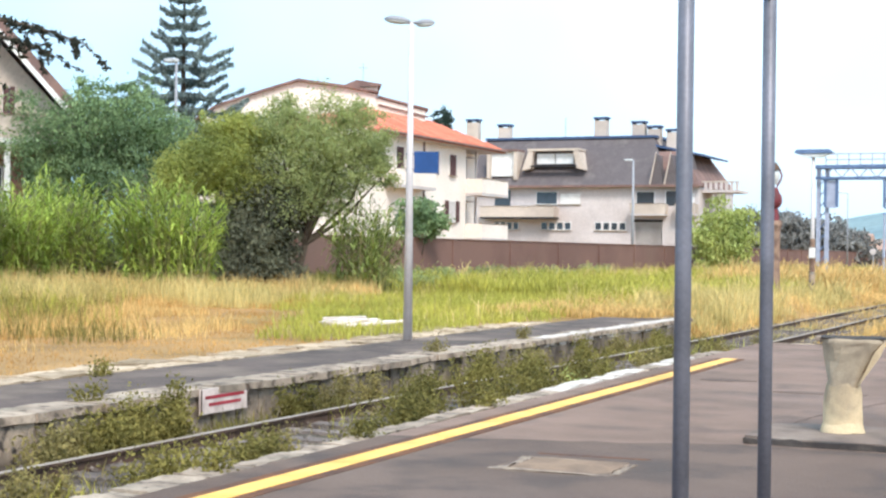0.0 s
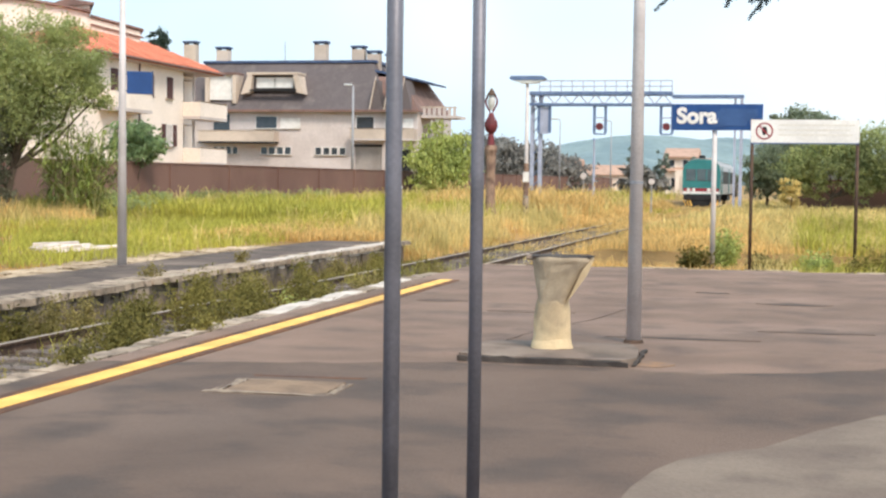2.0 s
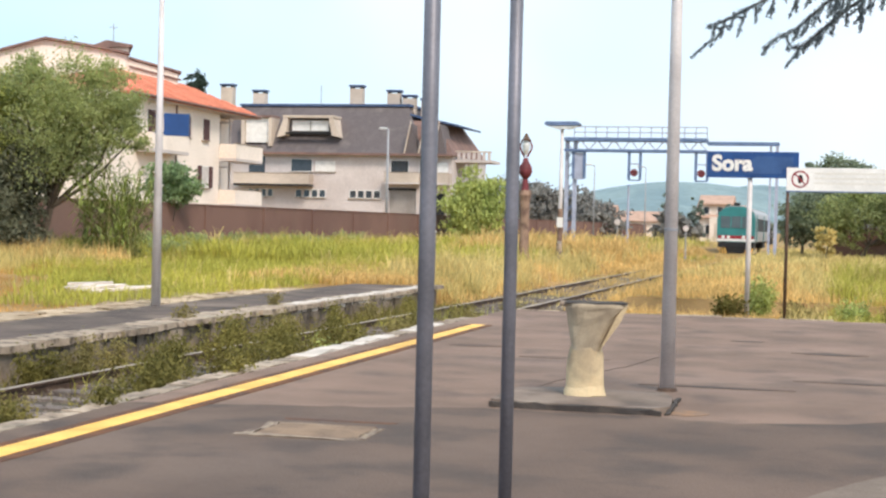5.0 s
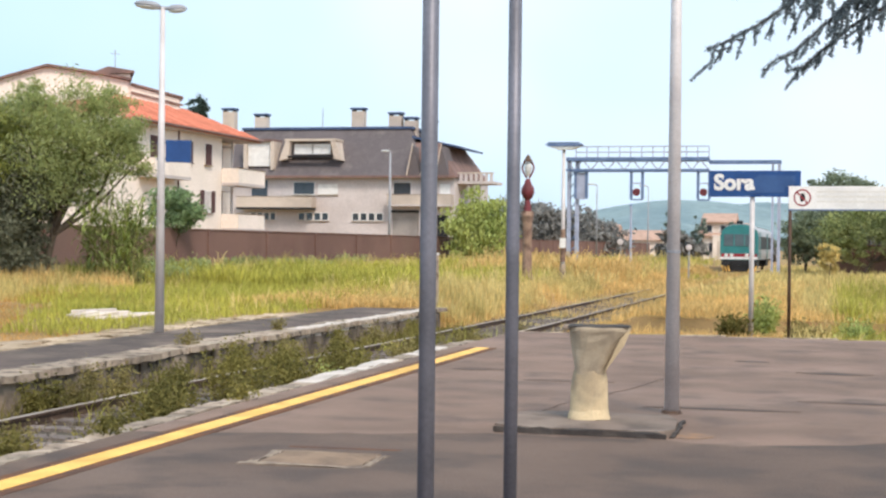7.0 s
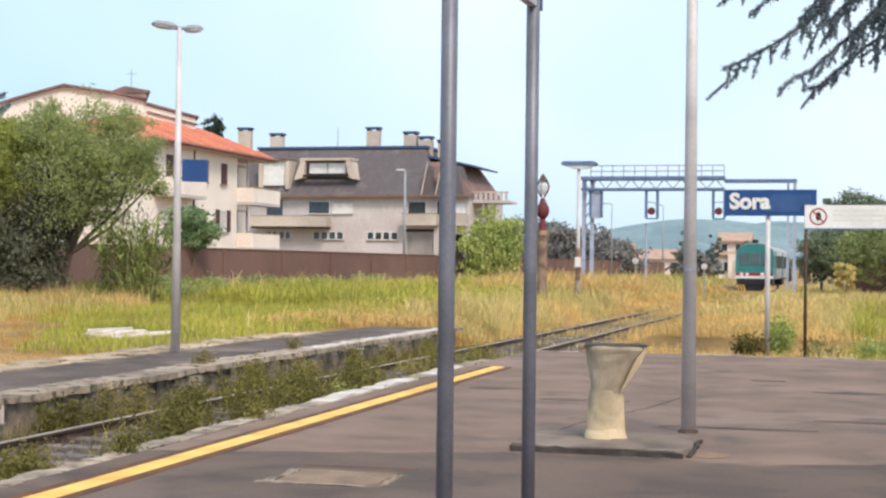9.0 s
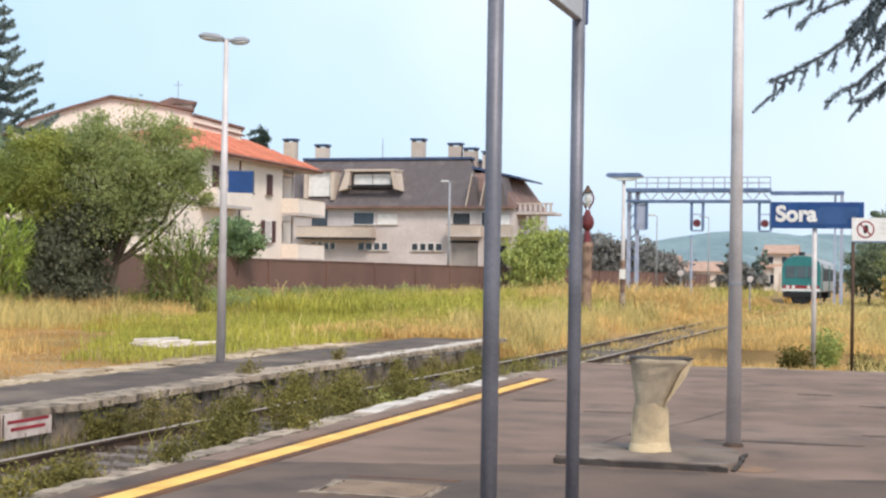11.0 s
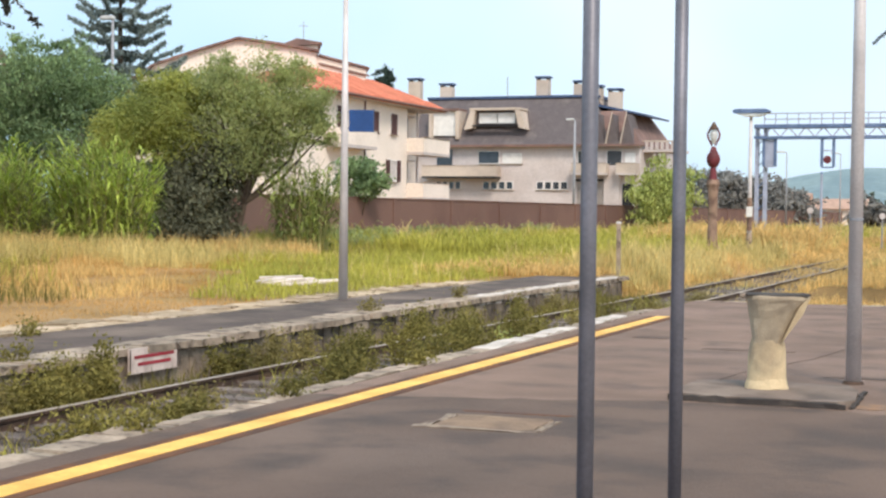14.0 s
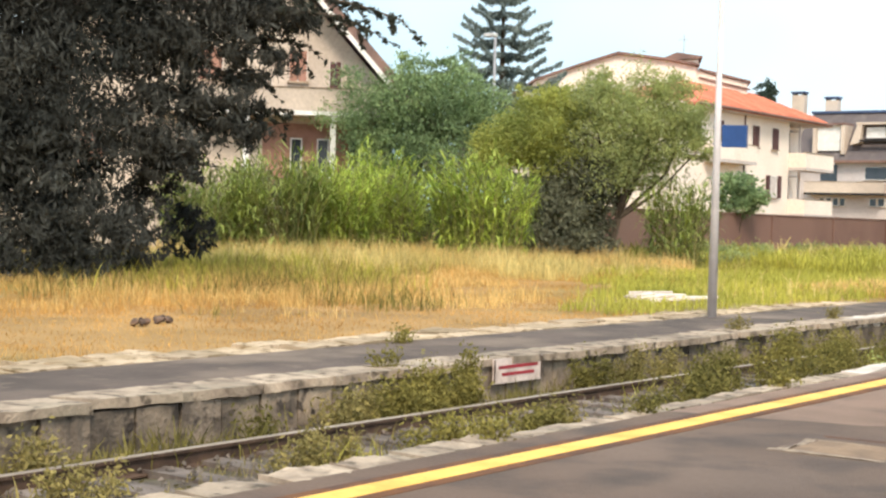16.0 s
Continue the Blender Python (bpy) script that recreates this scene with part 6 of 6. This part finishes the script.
reed_stand((-24.5, 46.8), (-23.3, 48.4), 1.2, 120, 3.25, "tall pale green reeds beside the boundary wall", 55, "reed_dull")

# ---- grass ----
def scatter(n, x0, x1, y0, y1, rng, near=1.0, keep=None, lo=0.6, hi=1.2):
    y = y0 + (y1 - y0) * rng.uniform(0, 1, n) ** near
    x = rng.uniform(x0, x1, n)
    rows = [(a, b, ground_z(a, b) - 0.02, rng.uniform(lo, hi) * (0.75 + 0.5 * noise.noise(Vector((a * 0.35, b * 0.35, 5))))) for a, b in zip(x, y) if keep is None or keep(a, b)]
    return np.array(rows)


def strip_roots(a, b, n, depth, rng):
    """Grass roots in a band of that depth centred on the line from a to b, thinner towards its rims."""
    a, b = np.array(a), np.array(b)
    across = np.array([-(b - a)[1], (b - a)[0]]) / np.linalg.norm(b - a)
    q = a + (b - a) * rng.uniform(0, 1, n)[:, None] + across * (rng.normal(0, depth / 3, n))[:, None]
    return np.array([(x, y, ground_z(x, y) - 0.02, rng.uniform(0.5, 1.2) * (0.85 + 0.5 * noise.noise(Vector((x * 0.8, y * 0.8, 3))))) for x, y in q])


def patchy(s, cut, seed):
    return lambda x, y: noise.noise(Vector((x * s, y * s, seed))) > cut


rng = np.random.default_rng(61)
def grass(name, roots, h, w, m, label, per=5, **kw):
    tagged(blades(name, roots, h, w, m, rng, per=per, **kw), label, "grass", kind="stuff")


clear = lambda x, y: ((x + 13.75) / 1.2) ** 2 + ((y - 26.8) / 1.5) ** 2 > 1 + 0.5 * noise.noise(Vector((x, y, 3)))
dry = lambda x, y: clear(x, y) and (y < 23 or x < -0.56 * y + 2.5 * noise.noise(Vector((x * 0.25, y * 0.25, 1)))) and x < -12.05 + 0.3 * noise.noise(Vector((y, 0, 0)))
grass("dry_grass", scatter(34000, -30, -11.85, 4, 48, rng, 1.0, dry, 0.2, 1.0), 0.12, 0.007, "grass_dry", "short dry straw-coloured grass beside the far platform")
grass("tall_dry_grass", scatter(9000, -31, -17, 12, 48, rng, 0.9, lambda x, y: x < -0.62 * y - 1 + 3 * noise.noise(Vector((x * 0.3, y * 0.3, 2))) or (y > 34 and x < -0.5 * y)), 0.25, 0.008, "grass_dry", "tall dry yellow grass before the reeds")
def band(r0, r1, a0, a1, seed):
    """Grass that thins out towards r0 and the two bearings, with a ragged edge."""
    def keep(x, y):
        r, a = math.hypot(x, y), -x / y
        n = noise.noise(Vector((x * 0.35, y * 0.35, seed))) + 0.5 * noise.noise(Vector((x * 1.1, y * 1.1, seed)))
        edge = min(1.0, (r - r0) / (r1 - r0)) * 1.3 - 0.85
        side = min(a - a0, a1 - a) * 9 - 0.3
        return n < min(edge, side) + 0.1
    return keep


grass("green_grass", scatter(5500, -36, -14, 15, 40, rng, 0.9, band(21, 36, 0.74, 1.25, 9.0), 0.3, 1.3), 0.55, 0.012, "weed", "olive-green grass among the dry stalks", spread=0.18)
grass("green_grass", scatter(5000, -36, -14, 17, 40, rng, 0.9, band(25, 40, 0.76, 1.3, 3.0), 0.3, 1.3), 0.62, 0.012, "grass_green", "green grass among the dry stalks", spread=0.18)
grass("tall_dry_grass", scatter(9000, -36, -20, 24, 42, rng, 0.9, band(36, 46, 0.55, 1.0, 6.0), 0.5, 1.3), 0.75, 0.013, "grass_gold", "tall golden grass at the foot of the reeds", spread=0.2)
green = lambda x, y: clear(x, y) and y > 22 + 4 * noise.noise(Vector((x * 0.4, y * 0.4, 7))) and x > -0.56 * y + 2.5 * noise.noise(Vector((x * 0.25, y * 0.25, 1)))
grass("meadow_grass", scatter(20000, -29.8, -12.0, 18, 60, rng, 1.0, green), 0.36, 0.014, "grass_green", "fresh yellow-green meadow grass")
grass("meadow_grass", scatter(12000, -29.8, -11.0, 50, 150, rng, 1.5), 0.75, 0.035, "grass_green", "fresh yellow-green meadow grass")
grass("seed_grass", scatter(900, -29.8, -12.0, 26, 70, rng, 1.0, lambda x, y: x > -0.56 * y and noise.noise(Vector((x * 0.2, y * 0.2, 4))) > 0.05), 0.8, 0.014, "grass_gold", "tall yellow seeding grass", heads=True)
grass("seed_grass", scatter(2600, -29.8, -9.0, 58, 150, rng, 1.4, patchy(0.08, -0.05, 6)), 1.0, 0.035, "grass_gold", "tall yellow seeding grass", heads=True)
grass("bank_grass", scatter(7000, -14.5, -8.75, 34.8, 95, rng, 1.3, lambda x, y: y > 37.5 or not -10.2 < x < -9.2), 0.34, 0.02, "grass_straw", "dry straw-yellow grass on the bank of the line")
grass("bank_grass", scatter(1500, -17.0, -9.4, 66, 82, rng, 1.0), 1.2, 0.03, "grass_straw", "pale bushy dry grass under the gantry", heads=True)
grass("verge_grass", scatter(14000, -5.6, 9, 26.4, 62, rng, 1.4), 0.32, 0.016, "grass_straw", "dry yellow grass beyond the platform end")
grass("verge_grass", scatter(9000, -5.2, 24, 45, 125, rng, 1.4), 0.45, 0.03, "grass_gold", "dry yellow grass beside the line")
grass("tall_verge_grass", scatter(5200, -0.6, 10, 27.2, 46, rng, 1.0, patchy(0.3, -0.2, 8)), 0.6, 0.012, "grass_gold", "tall green-yellow grass behind the signs", heads=True)
grass("green_verge_grass", scatter(6500, 0.2, 12, 27.5, 46, rng, 1.0, patchy(0.35, -0.2, 12)), 0.75, 0.014, "grass_green", "olive-green grass behind the signs")
grass("track_cover", scatter(5200, -9.3, -5.2, 61, 112, rng, 1.1, patchy(0.25, -0.25, 31)), 0.42, 0.03, "grass_straw", "straw-coloured grass grown over the rails")
grass("track_cover", scatter(3800, -13.0, -6.6, 62, 100, rng, 1.1, patchy(0.16, 0.02, 33)), 0.48, 0.03, "grass_green", "green grass strip beside the overgrown rails")
grass("reed_foot_grass", np.concatenate([strip_roots((-34.6, 31.2), (-30.6, 36.6), 700, 2.6, rng), strip_roots((-32.8, 37.4), (-25.4, 39.6), 1100, 2.4, rng), strip_roots((-27.5, 42.5), (-23.4, 46.6), 500, 2.2, rng)]), 0.72, 0.015, "grass_straw", "tall straw-coloured grass at the foot of the reeds", per=7, spread=0.16)
grass("shaggy_dry_grass", scatter(9000, -34, -14, 13, 38, rng, 0.9, band(20, 32, 0.66, 1.3, 14.0), 0.4, 1.2), 0.36, 0.011, "grass_straw", "shaggy straw-coloured grass in the shade of the conifer", spread=0.18)
grass("reed_foot_grass", np.concatenate([strip_roots((-33.0, 30.0), (-28.0, 35.6), 500, 2.8, rng), strip_roots((-29.5, 36.8), (-24.0, 40.5), 260, 2.0, rng)]), 0.55, 0.013, "grass_gold", "tall yellow grass before the reeds", per=7, spread=0.2, heads=True)
grass("verge_grass", scatter(5200, -5.5, 9, 26.4, 34, rng, 1.0), 0.24, 0.011, "grass_straw", "dry yellow grass beyond the platform end")
grass("track_cover", scatter(900, -7.5, -5.3, 40, 66, rng, 1.2, patchy(0.35, -0.3, 35)), 0.34, 0.017, "grass_straw", "straw-coloured grass grown between the rails")
grass("track_grass", scatter(3500, -8.4, -5.6, 34, 110, rng, 1.3, patchy(0.5, -0.1, 3)), 0.22, 0.016, "grass_gold", "thin dry grass between the rails")

grass("track_weeds", scatter(2600, QX + 0.15, QX + 0.75, 4, 34, rng, 1.2, patchy(0.9, -0.12, 21), 0.3, 1.3), 0.34, 0.010, "weed", "thin olive grass at the foot of the far platform", per=6)
grass("track_weeds", scatter(3000, -7.9, -5.75, 4, 34, rng, 1.2, patchy(0.8, 0.0, 22), 0.3, 1.2), 0.26, 0.009, "weed_pale", "thin yellow-green grass between the rails", per=6)
grass("track_weeds", scatter(1500, -7.9, -5.75, 9, 32, rng, 1.1, patchy(0.9, 0.12, 27), 0.3, 1.2), 0.34, 0.010, "grass_green", "fresh green grass between the rails", per=6)
grass("gold_tufts", scatter(2600, -12.4, -8.8, 34.6, 60, rng, 1.2, lambda x, y: (x > -9.3 or y > 38.5) and patchy(0.6, -0.05, 24)(x, y), 0.4, 1.3), 0.75, 0.013, "grass_gold", "golden grass tufts past the far platform", per=8)

# ---- weeds ----
def weed_plant(name, x, y, z, w, h, n, m, label, seed, leaf=0.026):
    rng = np.random.default_rng(seed)
    ob = empty(name, (x, y, z), label, "weed", "weeds along the track")
    stems = bmesh.new()
    pts = []
    for k in range(max(5, int(w * 16))):
        a, r = rng.uniform(0, 2 * math.pi), w * 0.5 * math.sqrt(rng.uniform(0, 1))
        b = np.array([r * 0.6 * math.cos(a) * 0.7, r * 0.6 * math.sin(a) * 1.4, 0])
        t = np.array([r * math.cos(a) * 0.8, r * math.sin(a) * 1.5, h * rng.uniform(0.5, 1.1) * (1 - 0.4 * r / w)])
        tube(stems, b, t, 0.006, 0.003, 4)
        u = rng.uniform(0.15, 1.05, max(14, 2 * n // max(5, int(w * 16))))
        pts.append(b + (t - b) * u[:, None] + rng.normal(0, 0.05 + 0.03 * w, (len(u), 3)))
    tagged(part("stem", stems, m, ob), kind="stuff")
    v, f = leaves(np.concatenate(pts), leaf, rng)
    sheet("foliage", v.tolist(), f.tolist(), m, ob)
    return ob


k = 100
# along the foot of the far platform
for y, w, h, n, m in ((7.2, 0.4, 0.45, 300, "weed_pale"), (9.6, 0.3, 0.35, 260, "weed"), (10.6, 0.7, 0.42, 900, "weed_pale"), (11.4, 0.8, 0.40, 900, "weed"), (11.9, 0.8, 0.50, 1200, "weed"), (12.35, 0.6, 0.60, 1300, "weed"), (12.7, 0.35, 0.70, 800, "weed"), (15.3, 0.5, 0.42, 800, "weed"), (16.2, 0.45, 0.50, 600, "weed_pale"), (17.0, 0.4, 0.45, 400, "weed_pale"), (18.8, 0.5, 0.40, 500, "weed"), (20.8, 0.7, 0.60, 800, "weed"), (23.0, 0.6, 0.45, 600, "weed_pale"), (25.5, 0.6, 0.45, 600, "weed"), (28.0, 0.6, 0.40, 500, "weed_pale"), (31.0, 0.6, 0.45, 500, "weed")):
    weed_plant("weed", QX + 0.38, y, -0.47, w, h, n, m, "leafy green weed at the foot of the far platform", k)
    k += 1
# between and beside the rails
for x, y, w, h, n, m in ((-7.3, 8.8, 0.6, 0.28, 600, "weed_pale"), (-7.0, 10.2, 0.7, 0.30, 700, "weed"), (-6.9, 11.2, 0.8, 0.34, 900, "weed"), (-7.1, 12.2, 0.5, 0.30, 500, "weed_pale"), (-6.2, 9.2, 0.5, 0.26, 500, "weed"), (-6.1, 11.9, 0.6, 0.30, 600, "weed"), (-6.5, 13.3, 0.7, 0.36, 800, "weed"), (-6.8, 14.6, 0.8, 0.42, 1000, "weed"), (-7.2, 15.8, 0.9, 0.55, 1300, "weed"), (-7.0, 17.0, 1.0, 0.60, 1500, "weed"), (-6.6, 18.4, 0.9, 0.50, 1200, "weed"), (-7.3, 19.4, 0.9, 0.60, 1200, "weed"), (-6.3, 16.0, 0.5, 0.36, 600, "weed_pale"), (-6.4, 20.3, 0.7, 0.42, 800, "weed"), (-7.1, 21.6, 0.9, 0.55, 1000, "weed"), (-6.6, 23.4, 0.8, 0.46, 800, "weed_pale"), (-7.0, 25.6, 0.8, 0.46, 700, "weed"), (-6.5, 27.4, 0.7, 0.36, 500, "weed_pale"), (-7.2, 29.5, 0.7, 0.36, 500, "weed"), (-6.2, 18.3, 0.28, 0.42, 300, "leaf_lime"), (-6.0, 7.6, 0.5, 0.25, 500, "weed"), (-6.3, 6.6, 0.5, 0.25, 400, "weed_pale"), (-7.6, 6.8, 0.5, 0.25, 400, "weed_pale"), (-6.6, 32.0, 0.7, 0.32, 400, "weed_pale")):
    weed_plant("weed", x, y, -0.45, w, h, n, m, "bushy green weed growing in the ballast", k)
    k += 1
for x, y, w, h, n, m in ((-9.2, 12.1, 0.25, 0.16, 120, "weed"), (-9.2, 20.6, 0.3, 0.2, 160, "weed_pale"), (-10.9, 14.6, 0.3, 0.14, 140, "weed"), (-9.3, 24.6, 0.3, 0.2, 160, "weed_pale"), (-5.62, 8.9, 0.22, 0.1, 110, "weed"), (-5.6, 11.0, 0.2, 0.1, 100, "weed"), (-5.6, 13.9, 0.22, 0.12, 110, "weed")):
    weed_plant("weed", x, y, 0.0, w, h, n, m, "small weed in a joint of the platform edge", k)
    k += 1
# bushes round the sign posts
for x, y, w, h, n, m in ((-1.35, 33.6, 0.8, 1.05, 900, "leaf_lime"), (-1.9, 33.2, 0.9, 0.6, 700, "weed"), (-0.5, 31.8, 0.9, 0.55, 700, "weed_pale"), (1.6, 30.6, 1.2, 0.75, 1000, "weed"), (0.7, 31.6, 0.9, 0.65, 700, "leaf_lime"), (2.4, 31.2, 1.2, 0.8, 900, "weed")):
    weed_plant("bush", x, y, ground_z(x, y), w, h, n, m, "low green bush in the dry grass near the signs", k, 0.05)
    k += 1
for x, y, w, h, n in ((-27.5, 62, 1.6, 0.9, 900), (-28.5, 70, 2.2, 0.9, 1000), (-28.5, 78, 2.4, 0.8, 1000), (-27, 56, 1.8, 0.9, 900), (-28.8, 88, 2.4, 0.9, 900)):
    weed_plant("bush", x, y, -0.1, w, h, n, "leaf_olive", "low dull green bush in front of the wall", k, 0.09)
    k += 1

rng = np.random.default_rng(91)
for _ in range(14):
    y = rng.uniform(49, 76)
    x = -0.36 * y - rng.uniform(3.5, 6.5) if y < 62 else rng.uniform(-28.5, -24)
    lime = rng.uniform() < 0.5
    weed_plant("bush", x, y, ground_z(x, y), rng.uniform(0.9, 1.8), rng.uniform(0.5, 0.85), 600, "leaf_lime" if lime else "leaf_olive",
               "low fresh green bush in the meadow" if lime else "low dull green bush in the meadow", k, 0.07)
    k += 1

# ---- litter beside the far platform ----
for n, (x, y, l, w, rz) in enumerate(((-13.5, 27.2, 1.3, 0.16, -30), (-13.9, 27.0, 1.0, 0.20, -48), (-14.3, 27.3, 0.9, 0.18, -62), (-13.2, 26.6, 1.5, 0.14, -38), (-14.1, 26.5, 0.7, 0.22, -20), (-13.3, 25.6, 0.8, 0.14, -35))):
    p = part("broken_slab", B(-w / 2, w / 2, -l / 2, l / 2, 0.0, 0.05, 0.008), "debris")
    p.matrix_world = pose(x, y, ground_z(x, y) + 0.07 + 0.03 * (n % 3), 1.2 * n, 3, rz)
    tagged(p, "pale broken slab lying in the dry grass", "debris", "broken slabs")
for n, (x, y) in enumerate(((-14.99, 13.97), (-15.16, 14.55))):
    rng = np.random.default_rng(80 + n)
    bm = bmesh.new()
    for _ in range(9):
        r = rng.uniform(0.03, 0.065)
        c = Matrix.Translation((rng.normal(0, 0.06), rng.normal(0, 0.09), r * 0.8 + rng.uniform(0, 0.05)))
        bmesh.ops.create_icosphere(bm, subdivisions=1, radius=r, matrix=c)
    p = part("rubble_heap", rough_up(bm, 0.03, 17), "rubble")
    p.matrix_world = pose(x, y, ground_z(x, y))
    tagged(p, "small dark heap of rubble in the dry grass", "rubble", "heaps of rubble")

# ---- edge stones, facing blocks and sleepers ----
def stone_mesh(name, sx, sy, sz, seed, mname, amount=0.03):
    bm = B(-sx / 2, sx / 2, -sy / 2, sy / 2, -sz, 0.0)
    bmesh.ops.subdivide_edges(bm, edges=[e for e in bm.edges if abs((e.verts[0].co - e.verts[1].co).y) > sy * 0.9], cuts=6)
    for v in bm.verts:
        v.co += noise.noise_vector(v.co * 4 + Vector((seed * 7.3, 0, 0))) * amount * 0.7 + noise.noise_vector(v.co * 13 + Vector((seed * 3.1, 0, 4))) * amount * 0.7
    me = bpy.data.meshes.new(name)
    bm.to_mesh(me)
    bm.free()
    me.materials.append(M[mname])
    return me


def lay(meshes, name, parent, x, y0, y1, step, z, rng, jitter=0.02):
    y = y0
    n = 0
    while y < y1 and n < 290:
        me = meshes[rng.integers(len(meshes))]
        ob = new(name, me)
        ob.parent = parent
        ob.matrix_local = pose(x + rng.normal(0, jitter), y + step / 2, z + rng.normal(0, jitter * 0.18), 0, 0, rng.normal(0, 0.8))
        y += step
        n += 1


rng = np.random.default_rng(71)
cap = [stone_mesh("capstone", 0.50 + 0.03 * (k % 3), 0.98, 0.085, k, "stone", 0.024) for k in range(6)]
lay(cap, "capstone", far_platform, QX - 0.23, -8, Q_END, 1.0, 0.012, rng, 0.025)
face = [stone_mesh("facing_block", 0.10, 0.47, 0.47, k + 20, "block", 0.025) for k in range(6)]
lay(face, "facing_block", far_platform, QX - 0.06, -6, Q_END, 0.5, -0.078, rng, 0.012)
back = [stone_mesh("back_stone", 0.42 + 0.08 * (k % 3), 0.93, 0.12, k + 40, "stone_dry", 0.035) for k in range(6)]
lay(back, "back_stone", far_platform, -11.32, -8, 31, 1.0, 0.004, rng, 0.05)
lay(back, "back_stone", far_platform, -11.78, -8, 29, 1.15, -0.01, rng, 0.07)
edge = [stone_mesh("edge_stone", 0.24 + 0.05 * (k % 3), 0.62, 0.16, k + 60, "stone", 0.024) for k in range(7)]
lay(edge, "edge_stone", platform, PX + 0.11, -4, 23.2, 0.66, -0.004, rng, 0.03)
pale = [stone_mesh("pale_stone", 0.26, 1.5, 0.16, k + 80, "white_stone", 0.03) for k in range(3)]
for y in (16.5, 18.3, 20.9):
    ob = new("edge_stone", pale[0])
    ob.parent, ob.matrix_local = platform, pose(PX + 0.12, y, 0.012)
for y in (25.5, 27.1, 28.7, 30.3, 31.9, 33.5):
    ob = new("capstone", pale[1])
    ob.parent, ob.matrix_local = far_platform, pose(QX - 0.14, y, 0.03)
end_kerb = [stone_mesh("end_stone", 0.9, 0.18, 0.2, k + 90, "stone", 0.05) for k in range(4)]
for k in range(18):
    ob = new("end_stone", end_kerb[k % 4])
    ob.parent, ob.matrix_local = platform, pose(-5.0 + k * 0.95, END_Y + 0.08 + 0.04 * (k % 3), -0.01 + 0.02 * (k % 2), 0, 0, 2 * (k % 3) - 2)
sl = [stone_mesh("sleeper", 2.5, 0.24, 0.14, k + 100, "sleeper", 0.02) for k in range(4)]
for k in range(150):
    y = -2 + k * 0.62
    ob = new("sleeper", sl[k % 4])
    ob.parent, ob.matrix_local = track, pose(track_x(y), y, -0.405 + 0.012 * noise.noise(Vector((y, 0, 0))))
